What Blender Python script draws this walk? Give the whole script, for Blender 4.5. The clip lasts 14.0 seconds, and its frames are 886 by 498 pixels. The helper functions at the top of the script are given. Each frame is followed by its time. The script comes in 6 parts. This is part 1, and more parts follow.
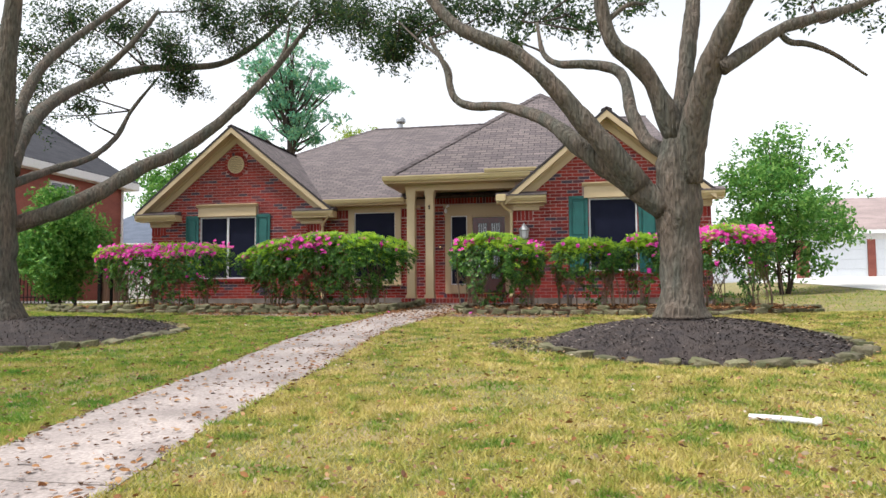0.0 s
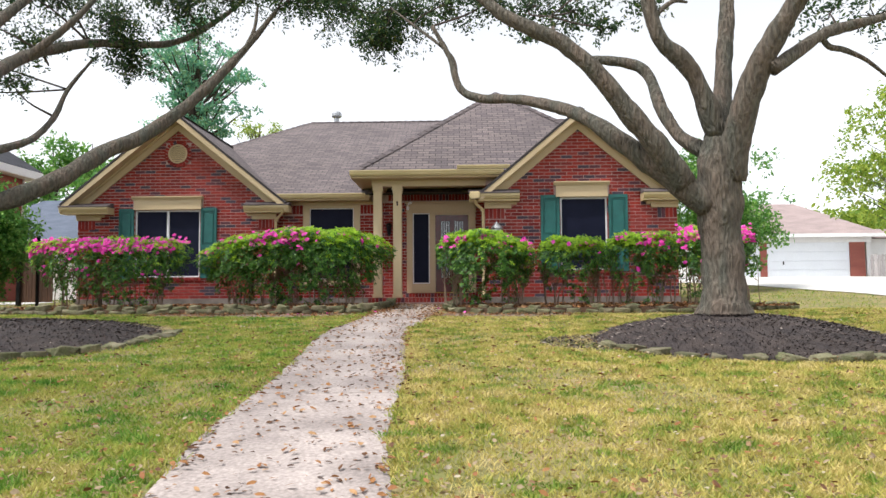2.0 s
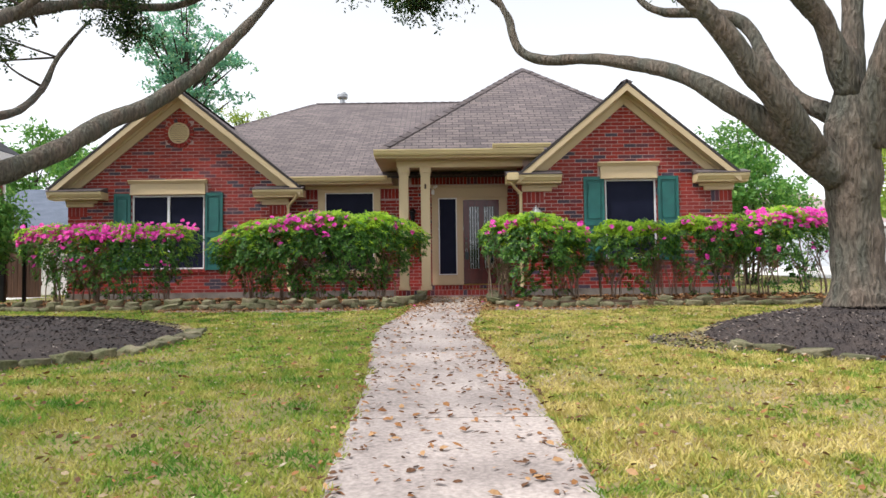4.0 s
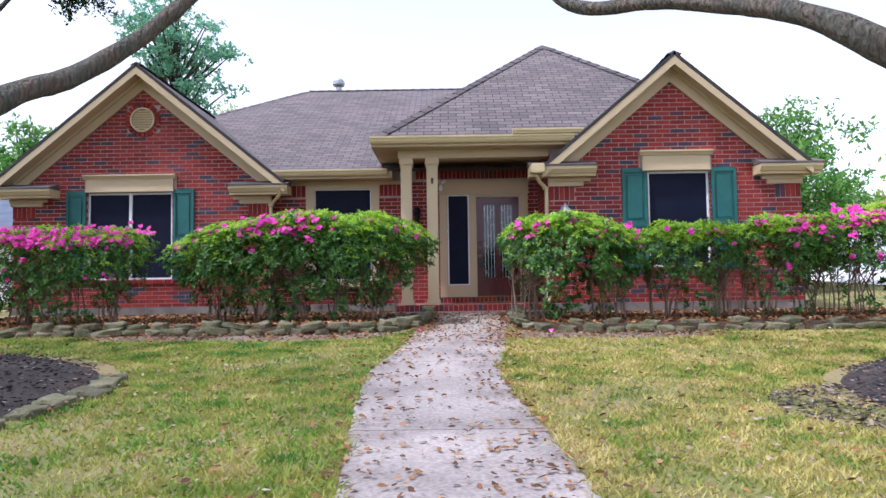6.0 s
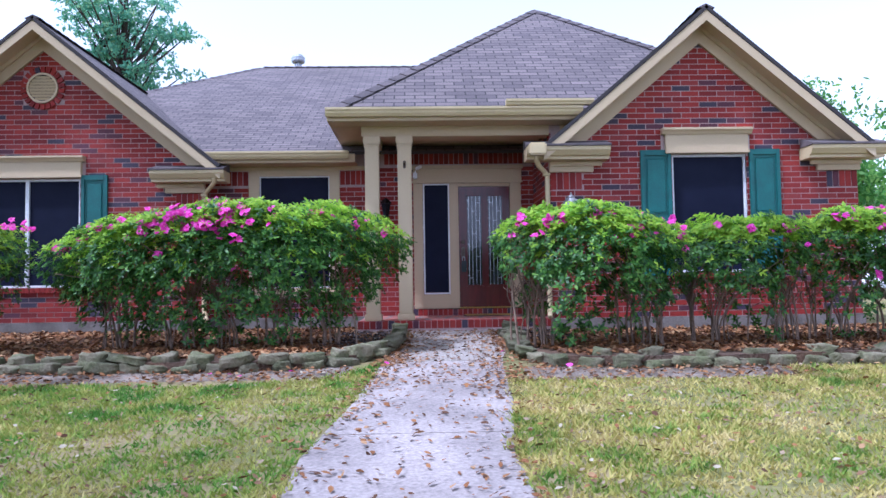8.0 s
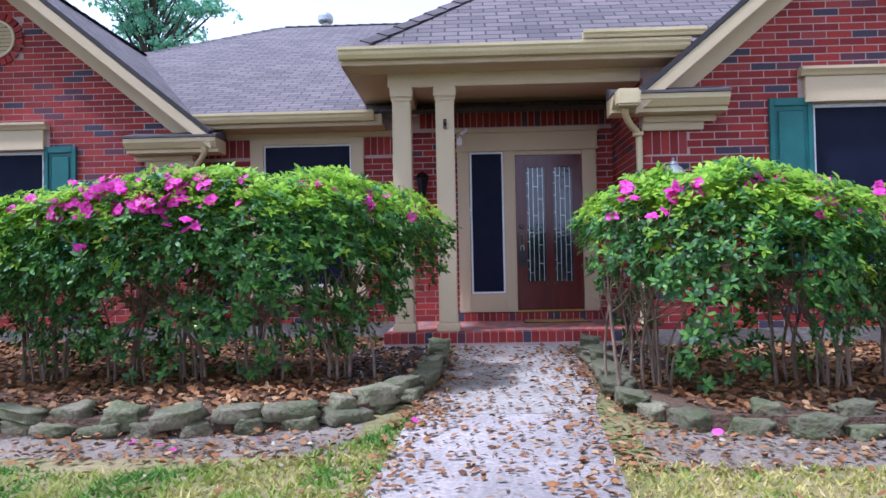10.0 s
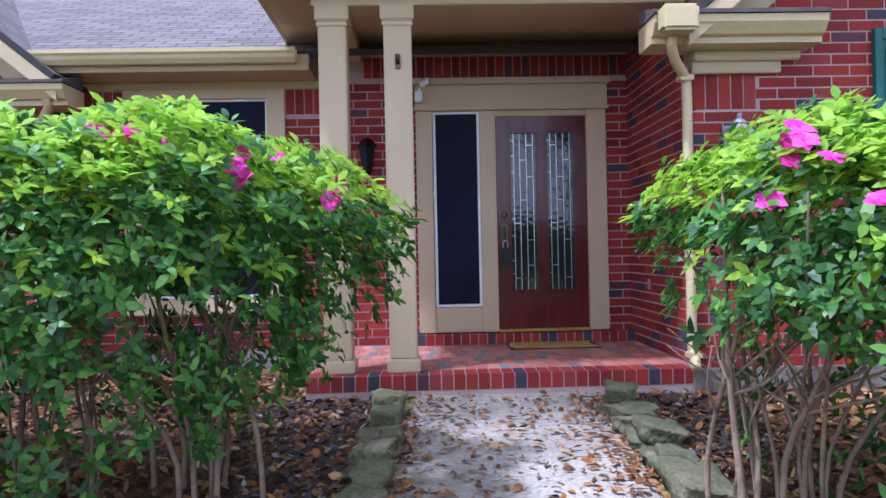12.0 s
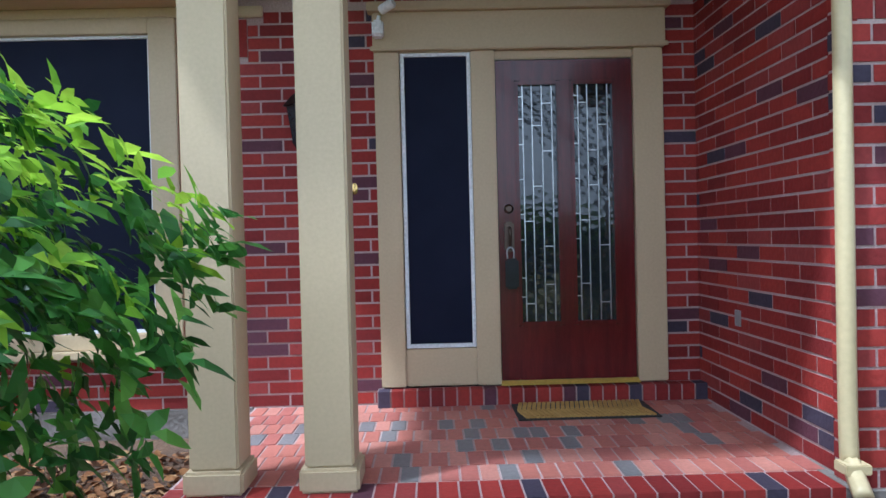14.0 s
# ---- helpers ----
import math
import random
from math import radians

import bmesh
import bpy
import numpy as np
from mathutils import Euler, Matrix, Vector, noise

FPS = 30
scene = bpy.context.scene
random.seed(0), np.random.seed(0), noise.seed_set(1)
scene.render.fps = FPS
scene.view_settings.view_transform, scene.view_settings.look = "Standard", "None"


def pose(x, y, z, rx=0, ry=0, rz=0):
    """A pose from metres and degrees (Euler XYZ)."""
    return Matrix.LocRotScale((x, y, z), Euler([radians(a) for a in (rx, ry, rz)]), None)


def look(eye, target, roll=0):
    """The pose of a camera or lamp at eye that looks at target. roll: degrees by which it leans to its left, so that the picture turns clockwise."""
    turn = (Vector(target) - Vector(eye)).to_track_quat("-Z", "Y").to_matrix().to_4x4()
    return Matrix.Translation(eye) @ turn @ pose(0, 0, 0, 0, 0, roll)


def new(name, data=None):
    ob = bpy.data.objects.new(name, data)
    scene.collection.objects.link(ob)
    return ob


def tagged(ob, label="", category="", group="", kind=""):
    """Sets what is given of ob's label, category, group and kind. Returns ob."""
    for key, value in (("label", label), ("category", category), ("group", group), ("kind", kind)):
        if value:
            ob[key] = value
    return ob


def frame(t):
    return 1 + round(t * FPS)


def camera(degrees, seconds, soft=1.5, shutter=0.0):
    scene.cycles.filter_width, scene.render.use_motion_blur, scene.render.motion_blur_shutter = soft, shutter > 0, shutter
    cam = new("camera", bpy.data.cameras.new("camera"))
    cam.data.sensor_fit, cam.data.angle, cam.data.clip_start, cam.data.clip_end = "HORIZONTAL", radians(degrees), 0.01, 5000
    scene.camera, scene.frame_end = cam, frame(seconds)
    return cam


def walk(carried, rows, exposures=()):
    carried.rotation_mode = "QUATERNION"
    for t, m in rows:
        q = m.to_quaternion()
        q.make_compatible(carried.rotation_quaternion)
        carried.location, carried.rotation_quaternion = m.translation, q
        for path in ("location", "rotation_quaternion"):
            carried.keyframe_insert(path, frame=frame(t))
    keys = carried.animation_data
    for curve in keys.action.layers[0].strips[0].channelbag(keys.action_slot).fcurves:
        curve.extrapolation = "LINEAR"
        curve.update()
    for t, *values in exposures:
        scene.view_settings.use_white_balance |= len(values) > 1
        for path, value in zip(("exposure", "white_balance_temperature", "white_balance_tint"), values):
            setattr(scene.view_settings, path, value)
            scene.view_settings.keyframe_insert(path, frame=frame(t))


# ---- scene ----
cam = camera(64.1, 14.0)
PATH = [
    (0, (0.668, -1.482, 0.05), (0.289, 0.479, 0.171), -0.3),
    (0.5, (0.057, -1.496, 0.047), (-0.302, 0.468, 0.167), -0.3),
    (1, (-0.509, -1.516, 0.028), (-0.775, 0.462, 0.151), -0.3),
    (1.5, (-1.043, -1.404, 0.009), (-1.176, 0.588, 0.13), -0.3),
    (2, (-1.477, -1.242, 0.007), (-1.526, 0.754, 0.13), -0.4),
    (2.5, (-1.864, -0.999, -0.015), (-1.874, 0.997, 0.103), -0.6),
    (3, (-2.163, -0.688, -0.028), (-2.165, 1.309, 0.086), -0.6),
    (3.5, (-2.446, -0.253, -0.026), (-2.427, 1.744, 0.084), -0.7),
    (4, (-2.625, 0.293, -0.017), (-2.624, 2.29, 0.087), -0.7),
    (4.2, (-2.674, 0.569, 0.003), (-2.694, 2.567, 0.108), -0.8),
    (6.5, (-2.726, 3.416, 0.282), (-2.73, 5.413, 0.386), -0.9),
    (7, (-2.726, 4.061, 0.323), (-2.664, 6.058, 0.424), -1.0),
    (7.5, (-2.728, 4.738, 0.374), (-2.658, 6.735, 0.471), -1.0),
    (8, (-2.776, 5.396, 0.418), (-2.711, 7.392, 0.515), -0.9),
    (8.5, (-2.787, 6.067, 0.443), (-2.754, 8.065, 0.539), -0.9),
    (8.7, (-2.785, 6.346, 0.453), (-2.761, 8.343, 0.555), -0.8),
    (10.8, (-2.768, 8.931, 0.664), (-2.865, 10.928, 0.692), -1.4),
    (11, (-2.755, 9.191, 0.676), (-2.792, 11.191, 0.703), -1.3),
    (11.5, (-2.785, 9.866, 0.705), (-2.743, 11.866, 0.723), -1.3),
    (12, (-2.831, 10.495, 0.764), (-2.774, 12.495, 0.772), -1.2),
    (12.5, (-2.819, 11.122, 0.857), (-2.688, 13.118, 0.839), -1.4),
    (13, (-2.77, 11.713, 0.928), (-2.642, 13.709, 0.89), -1.4),
    (13.5, (-2.655, 12.265, 0.914), (-2.536, 14.261, 0.88), -1.3),
    (14, (-2.54, 12.74, 0.921), (-2.51, 14.74, 0.893), -1.4),
]
walk(cam, [(t, look(eye, target, roll)) for t, eye, target, roll in PATH], [(0, 0.5, 6200, 10), (4, 0.5, 6200, 10), (6.5, 0.57, 5150, 20), (8.5, 0.66, 4750, 22), (11, 0.76, 4900, 18), (12.5, 1.10, 4900, 20), (13.5, 1.2, 4900, 7), (14, 1.05, 4850, 5)])

# ---- world, sun ----
world = bpy.data.worlds.new("world")
scene.world = world
world.use_nodes = True
wn, wl = world.node_tree.nodes, world.node_tree.links
sky = wn.new("ShaderNodeTexSky")
sky.sky_type, sky.sun_disc = "NISHITA", False
SUN_EL, SUN_AZ = 61.0, 240.0
sky.sun_elevation, sky.sun_rotation = radians(SUN_EL), radians(SUN_AZ)
sky.air_density, sky.dust_density, sky.ozone_density = 1.0, 1.5, 1.0
haze = wn.new("ShaderNodeHueSaturation")
haze.inputs["Saturation"].default_value = 0.05
haze.inputs["Value"].default_value = 1.3
wl.new(sky.outputs[0], haze.inputs["Color"])
wl.new(haze.outputs[0], wn["Background"].inputs[0])
wn["Background"].inputs[1].default_value = 0.15
sun_data = bpy.data.lights.new("sun", "SUN")
sun_data.energy, sun_data.angle, sun_data.color = 2.9, radians(4.0), (1.0, 0.95, 0.86)
sun_ob = new("sun", sun_data)
az, el = radians(SUN_AZ), radians(SUN_EL)
sun_dir = Vector((math.sin(az) * math.cos(el), math.cos(az) * math.cos(el), math.sin(el)))
sun_ob.matrix_world = look(sun_dir * 60, (0, 0, 0))

# ---- materials ----
def material(name, c1, c2=None, rough=0.7, scale=6.0, fine=60.0, bump=0.15, metal=0.0, stretch=(1, 1, 1), spec=0.4, island=0.0, translucent=0.0, dist=0.02, coat=0.0, contrast=0.18):
    """Two-scale noise colour, fine relief; island: spread of brightness from piece to piece."""
    m = bpy.data.materials.new(name)
    m.use_nodes = True
    n, l = m.node_tree.nodes, m.node_tree.links
    b = n["Principled BSDF"]
    b.inputs["Roughness"].default_value = rough
    b.inputs["Metallic"].default_value = metal
    b.inputs["Specular IOR Level"].default_value = spec
    b.inputs["Coat Weight"].default_value = coat
    tc, mp = n.new("ShaderNodeTexCoord"), n.new("ShaderNodeMapping")
    mp.inputs["Scale"].default_value = stretch
    geo = n.new("ShaderNodeNewGeometry")
    l.new(geo.outputs["Position"], mp.inputs[0])
    big, small = n.new("ShaderNodeTexNoise"), n.new("ShaderNodeTexNoise")
    big.inputs["Scale"].default_value, small.inputs["Scale"].default_value = scale, fine
    big.inputs["Detail"].default_value, small.inputs["Detail"].default_value = 4, 3
    l.new(mp.outputs[0], big.inputs["Vector"])
    l.new(mp.outputs[0], small.inputs["Vector"])
    mix = n.new("ShaderNodeMix")
    mix.data_type = "RGBA"
    mix.inputs[6].default_value = (*c1, 1)
    mix.inputs[7].default_value = (*(c2 or c1), 1)
    mr = n.new("ShaderNodeMapRange")
    mr.inputs[1].default_value, mr.inputs[2].default_value = 0.35, 0.65
    l.new(big.outputs["Fac"], mr.inputs[0])
    l.new(mr.outputs[0], mix.inputs[0])
    hsv = n.new("ShaderNodeHueSaturation")
    l.new(mix.outputs[2], hsv.inputs["Color"])
    val = n.new("ShaderNodeMapRange")
    val.inputs[1].default_value, val.inputs[2].default_value = 0.25, 0.75
    val.inputs[3].default_value, val.inputs[4].default_value = 1 - contrast, 1 + contrast
    l.new(small.outputs["Fac"], val.inputs[0])
    out = val.outputs[0]
    if island:
        oi = n.new("ShaderNodeObjectInfo")
        add = n.new("ShaderNodeMath")
        add.operation = "ADD"
        l.new(oi.outputs["Random"], add.inputs[0])
        l.new(geo.outputs["Random Per Island"], add.inputs[1])
        fr = n.new("ShaderNodeMath")
        fr.operation = "FRACT"
        l.new(add.outputs[0], fr.inputs[0])
        iv = n.new("ShaderNodeMapRange")
        iv.inputs[3].default_value, iv.inputs[4].default_value = 1 - island, 1 + island
        l.new(fr.outputs[0], iv.inputs[0])
        mul = n.new("ShaderNodeMath")
        mul.operation = "MULTIPLY"
        l.new(out, mul.inputs[0])
        l.new(iv.outputs[0], mul.inputs[1])
        out = mul.outputs[0]
    l.new(out, hsv.inputs["Value"])
    l.new(hsv.outputs[0], b.inputs["Base Color"])
    if bump:
        bp = n.new("ShaderNodeBump")
        bp.inputs["Strength"].default_value, bp.inputs["Distance"].default_value = bump, dist
        l.new(small.outputs["Fac"], bp.inputs["Height"])
        l.new(bp.outputs[0], b.inputs["Normal"])
    if translucent:
        tr, ms = n.new("ShaderNodeBsdfTranslucent"), n.new("ShaderNodeMixShader")
        l.new(hsv.outputs[0], tr.inputs[0])
        ms.inputs[0].default_value = translucent
        l.new(b.outputs[0], ms.inputs[1])
        l.new(tr.outputs[0], ms.inputs[2])
        l.new(ms.outputs[0], n["Material Output"].inputs[0])
    return m


def ramp_material(name, stops, rough, bump=0.3, fine=45.0, spec=0.3, translucent=0.0, constant=True, stain=0.3, drift=0.0):
    """Colour picked piece by piece from stops (position, colour), with fine grain and stains."""
    m = bpy.data.materials.new(name)
    m.use_nodes = True
    n, l = m.node_tree.nodes, m.node_tree.links
    b = n["Principled BSDF"]
    b.inputs["Roughness"].default_value = rough
    b.inputs["Specular IOR Level"].default_value = spec
    geo, oi = n.new("ShaderNodeNewGeometry"), n.new("ShaderNodeObjectInfo")
    add, fr = n.new("ShaderNodeMath"), n.new("ShaderNodeMath")
    add.operation, fr.operation = "ADD", "FRACT"
    l.new(oi.outputs["Random"], add.inputs[0])
    l.new(geo.outputs["Random Per Island"], add.inputs[1])
    l.new(add.outputs[0], fr.inputs[0])
    rp = n.new("ShaderNodeValToRGB")
    rp.color_ramp.interpolation = "CONSTANT" if constant else "LINEAR"
    e = rp.color_ramp.elements
    for k, (p, c) in enumerate(stops):
        s = e[k] if k < 2 else e.new(p)
        s.position, s.color = p, (*c, 1)
    pick = fr.outputs[0]
    if drift:
        wide, dm, da = n.new("ShaderNodeTexNoise"), n.new("ShaderNodeMapRange"), n.new("ShaderNodeMath")
        wide.inputs["Scale"].default_value, wide.inputs["Detail"].default_value = 3.2, 8
        l.new(geo.outputs["Position"], wide.inputs["Vector"])
        dm.inputs[1].default_value, dm.inputs[2].default_value = 0.32, 0.68
        dm.inputs[3].default_value, dm.inputs[4].default_value = 0.0, drift
        l.new(wide.outputs["Fac"], dm.inputs[0])
        da.operation = "MULTIPLY_ADD"
        l.new(pick, da.inputs[0])
        da.inputs[1].default_value = 1 - drift
        l.new(dm.outputs[0], da.inputs[2])
        pick = da.outputs[0]
    l.new(pick, rp.inputs[0])
    small, big = n.new("ShaderNodeTexNoise"), n.new("ShaderNodeTexNoise")
    small.inputs["Scale"].default_value, small.inputs["Detail"].default_value = fine, 4
    big.inputs["Scale"].default_value = 2.2
    l.new(geo.outputs["Position"], small.inputs["Vector"])
    l.new(geo.outputs["Position"], big.inputs["Vector"])
    hsv, val, v2, mul = n.new("ShaderNodeHueSaturation"), n.new("ShaderNodeMapRange"), n.new("ShaderNodeMapRange"), n.new("ShaderNodeMath")
    val.inputs[3].default_value, val.inputs[4].default_value = 0.75, 1.25
    v2.inputs[3].default_value, v2.inputs[4].default_value = 1 - stain, 1 + stain
    mul.operation = "MULTIPLY"
    l.new(small.outputs["Fac"], val.inputs[0])
    l.new(big.outputs["Fac"], v2.inputs[0])
    l.new(val.outputs[0], mul.inputs[0])
    l.new(v2.outputs[0], mul.inputs[1])
    l.new(rp.outputs[0], hsv.inputs["Color"])
    l.new(mul.outputs[0], hsv.inputs["Value"])
    l.new(hsv.outputs[0], b.inputs["Base Color"])
    bp = n.new("ShaderNodeBump")
    bp.inputs["Strength"].default_value, bp.inputs["Distance"].default_value = bump, 0.01
    l.new(small.outputs["Fac"], bp.inputs["Height"])
    l.new(bp.outputs[0], b.inputs["Normal"])
    if translucent:
        tr, ms = n.new("ShaderNodeBsdfTranslucent"), n.new("ShaderNodeMixShader")
        l.new(hsv.outputs[0], tr.inputs[0])
        ms.inputs[0].default_value = translucent
        l.new(b.outputs[0], ms.inputs[1])
        l.new(tr.outputs[0], ms.inputs[2])
        l.new(ms.outputs[0], n["Material Output"].inputs[0])
    return m


M_BRICK = ramp_material("red_brick", [(0.0, (0.235, 0.023, 0.019)), (0.3, (0.29, 0.032, 0.024)), (0.55, (0.185, 0.019, 0.018)), (0.78, (0.26, 0.040, 0.036)), (0.87, (0.055, 0.042, 0.065)), (0.95, (0.10, 0.034, 0.05))], 0.75)
M_PAVER = ramp_material("porch_paver", [(0.0, (0.44, 0.15, 0.11)), (0.35, (0.50, 0.21, 0.16)), (0.6, (0.38, 0.12, 0.095)), (0.9, (0.20, 0.18, 0.18))], 0.55, spec=0.5)
M_MORTAR = material("mortar", (0.48, 0.36, 0.34), (0.40, 0.29, 0.275), 0.9, 3, 90, 0.3)
M_TRIM = material("tan_trim_paint", (0.54, 0.42, 0.26), (0.51, 0.395, 0.245), 0.5, 1.5, 60, 0.02, contrast=0.05)
M_GUTTER = material("tan_gutter_metal", (0.60, 0.48, 0.27), (0.55, 0.44, 0.25), 0.35, 2, 40, 0.02, contrast=0.06)
M_SHUTTER = material("green_shutter_paint", (0.020, 0.13, 0.12), (0.016, 0.10, 0.095), 0.5, 4, 60, 0.08)
M_SCREEN = material("dark_solar_screen", (0.007, 0.009, 0.024), (0.010, 0.012, 0.030), 0.6, 3, 300, 0.1, spec=0.12)
M_WHITE = material("white_metal_frame", (0.75, 0.76, 0.78), (0.68, 0.69, 0.71), 0.4, 4, 60, 0.03)
M_MAHOGANY = material("mahogany_door", (0.105, 0.008, 0.009), (0.07, 0.005, 0.007), 0.22, 3, 40, 0.05, stretch=(8, 8, 0.6), spec=0.4, coat=0.15)
M_BARK = material("oak_bark", (0.135, 0.105, 0.083), (0.092, 0.09, 0.073), 0.95, 1.6, 10, 1.0, stretch=(3.0, 3.0, 0.7), dist=0.08, contrast=0.55)
M_BARK_DARK = material("dark_bark", (0.075, 0.055, 0.045), (0.05, 0.038, 0.032), 0.95, 5, 24, 0.7, stretch=(1.5, 1.5, 0.5))
M_STEM = material("azalea_stem", (0.24, 0.165, 0.115), (0.15, 0.105, 0.075), 0.9, 8, 60, 0.3)
M_OAKLEAF = ramp_material("oak_leaves", [(0.0, (0.022, 0.05, 0.022)), (0.4, (0.04, 0.085, 0.028)), (0.75, (0.07, 0.12, 0.03)), (0.92, (0.13, 0.15, 0.04))], 0.5, 0.05, 20, translucent=0.4)
M_YLEAF = ramp_material("young_leaves", [(0.0, (0.26, 0.36, 0.05)), (0.4, (0.36, 0.44, 0.07)), (0.8, (0.18, 0.30, 0.05))], 0.5, 0.05, 20, translucent=0.55)
M_SHRUB = ramp_material("shrub_leaves", [(0.0, (0.09, 0.24, 0.05)), (0.4, (0.15, 0.32, 0.065)), (0.8, (0.24, 0.42, 0.09))], 0.5, 0.05, 20, translucent=0.5)
M_PINE = ramp_material("pine_needles", [(0.0, (0.15, 0.36, 0.24)), (0.5, (0.21, 0.44, 0.27)), (0.85, (0.32, 0.50, 0.26))], 0.6, 0.05, 20, translucent=0.6)
M_AZALEA = ramp_material("azalea_leaves", [(0.0, (0.035, 0.10, 0.02)), (0.3, (0.06, 0.16, 0.03)), (0.62, (0.10, 0.24, 0.035)), (0.86, (0.17, 0.33, 0.05))], 0.42, 0.05, 30, spec=0.4, translucent=0.4)
# Yellow-green of new leaves, raised to hold the sunlight on the clipped tops.
M_SUNLIT_NEWLEAF = ramp_material("azalea_sunlit_new_leaves", [(0.0, (0.34, 0.54, 0.035)), (0.4, (0.45, 0.63, 0.05)), (0.8, (0.25, 0.46, 0.035))], 0.45, 0.05, 30, translucent=0.55)
M_PETAL = ramp_material("azalea_petals", [(0.0, (0.78, 0.055, 0.44)), (0.4, (0.86, 0.11, 0.55)), (0.75, (0.68, 0.04, 0.36))], 0.5, 0.05, 30, translucent=0.3, stain=0.1)
M_LITTER = ramp_material("fallen_leaves", [(0.0, (0.21, 0.088, 0.032)), (0.3, (0.27, 0.125, 0.045)), (0.55, (0.10, 0.046, 0.022)), (0.85, (0.36, 0.21, 0.10))], 0.8, 0.1, 60)
M_PALELEAF = ramp_material("bleached_leaves", [(0.0, (0.28, 0.21, 0.13)), (0.35, (0.18, 0.10, 0.05)), (0.65, (0.38, 0.32, 0.23)), (0.8, (0.24, 0.15, 0.08))], 0.8, 0.1, 60)
M_MULCH = ramp_material("mulch_chips", [(0.0, (0.035, 0.028, 0.03)), (0.4, (0.055, 0.042, 0.04)), (0.75, (0.09, 0.065, 0.055)), (0.90, (0.30, 0.25, 0.22))], 0.9, 0.2, 60)
M_SOIL = material("bed_soil", (0.085, 0.055, 0.038), (0.13, 0.075, 0.045), 0.95, 3, 40, 0.6, dist=0.05)
M_SOILDARK = material("dark_mulch_soil", (0.04, 0.032, 0.032), (0.065, 0.05, 0.045), 0.95, 4, 50, 0.6, dist=0.05)
M_STONE = material("mossy_fieldstone", (0.18, 0.155, 0.10), (0.105, 0.11, 0.05), 0.9, 6, 40, 0.6, island=0.3, dist=0.03, contrast=0.3)
M_CONCRETE = material("walk_concrete", (0.41, 0.35, 0.325), (0.26, 0.22, 0.205), 0.85, 1.6, 40, 0.3, contrast=0.3)
M_CONCRETE_TAN = material("tan_concrete", (0.40, 0.35, 0.31), (0.29, 0.25, 0.22), 0.9, 1.8, 40, 0.35, contrast=0.3)
M_DIRT = material("bare_dirt", (0.26, 0.21, 0.17), (0.16, 0.125, 0.095), 0.95, 3, 50, 0.6, dist=0.03, contrast=0.3)
M_DRIVE = material("pale_driveway_concrete", (0.62, 0.60, 0.58), (0.54, 0.52, 0.50), 0.85, 0.5, 60, 0.2)
# Stained grey-brown, darkened further for the shadow low on the slab edge.
M_FOUNDATION = material("shaded_stained_concrete", (0.24, 0.21, 0.19), (0.13, 0.11, 0.095), 0.9, 2.5, 40, 0.4)
M_LAWN = material("lawn_ground", (0.27, 0.21, 0.10), (0.16, 0.16, 0.05), 0.95, 1.4, 30, 0.5, dist=0.03)
M_GRASS = ramp_material("grass_blades", [(0.0, (0.055, 0.18, 0.02)), (0.3, (0.15, 0.28, 0.035)), (0.5, (0.30, 0.36, 0.06)), (0.72, (0.42, 0.39, 0.10)), (1.0, (0.60, 0.50, 0.22))], 0.7, 0.05, 8, translucent=0.35, constant=False, stain=0.2, drift=0.72)
# Straw colour, also lightened to paint the dappled sun right of the walk.
M_SUNNY_DRYGRASS = ramp_material("sunny_dry_grass_blades", [(0.0, (0.07, 0.19, 0.022)), (0.25, (0.20, 0.29, 0.04)), (0.48, (0.44, 0.40, 0.10)), (0.72, (0.58, 0.48, 0.17)), (1.0, (0.70, 0.58, 0.29))], 0.7, 0.05, 8, translucent=0.35, constant=False, stain=0.2, drift=0.72)
M_IRON = material("black_iron", (0.012, 0.012, 0.013), (0.02, 0.02, 0.02), 0.45, 10, 80, 0.1, metal=0.6)
M_FENCE = material("weathered_fence_board", (0.16, 0.085, 0.055), (0.10, 0.055, 0.04), 0.85, 4, 30, 0.3, stretch=(6, 6, 0.5), island=0.2)
M_GREYFENCE = material("grey_fence_board", (0.45, 0.41, 0.40), (0.34, 0.31, 0.31), 0.85, 4, 30, 0.3, stretch=(6, 6, 0.5), island=0.2)
M_NBBRICK = material("neighbour_brick", (0.30, 0.10, 0.075), (0.24, 0.075, 0.06), 0.85, 0.8, 14, 0.3, stretch=(1, 1, 4))
M_NBROOF = material("dark_neighbour_shingles", (0.055, 0.055, 0.065), (0.035, 0.035, 0.045), 0.9, 1.5, 20, 0.3, stretch=(1, 1, 5))
M_BLUEROOF = material("blue_grey_shingles", (0.12, 0.14, 0.19), (0.09, 0.11, 0.15), 0.9, 1.5, 20, 0.3, stretch=(1, 1, 5))
M_PINKROOF = material("faded_brown_shingles", (0.36, 0.28, 0.27), (0.28, 0.22, 0.215), 0.9, 1.0, 20, 0.3, stretch=(1, 1, 5))
M_SIDING = material("white_siding", (0.80, 0.80, 0.80), (0.74, 0.74, 0.75), 0.6, 1, 40, 0.05)
M_GDOOR = material("white_garage_door", (0.74, 0.77, 0.82), (0.70, 0.73, 0.78), 0.5, 1, 40, 0.04)
M_BRASS = material("polished_brass", (0.75, 0.52, 0.20), (0.62, 0.42, 0.15), 0.25, 10, 80, 0.02, metal=1.0)
M_BRONZE = material("aged_bronze", (0.10, 0.075, 0.06), (0.07, 0.05, 0.04), 0.35, 10, 80, 0.05, metal=0.9)
M_PEWTER = material("pewter_metal", (0.45, 0.46, 0.48), (0.36, 0.37, 0.39), 0.4, 10, 80, 0.05, metal=0.6)
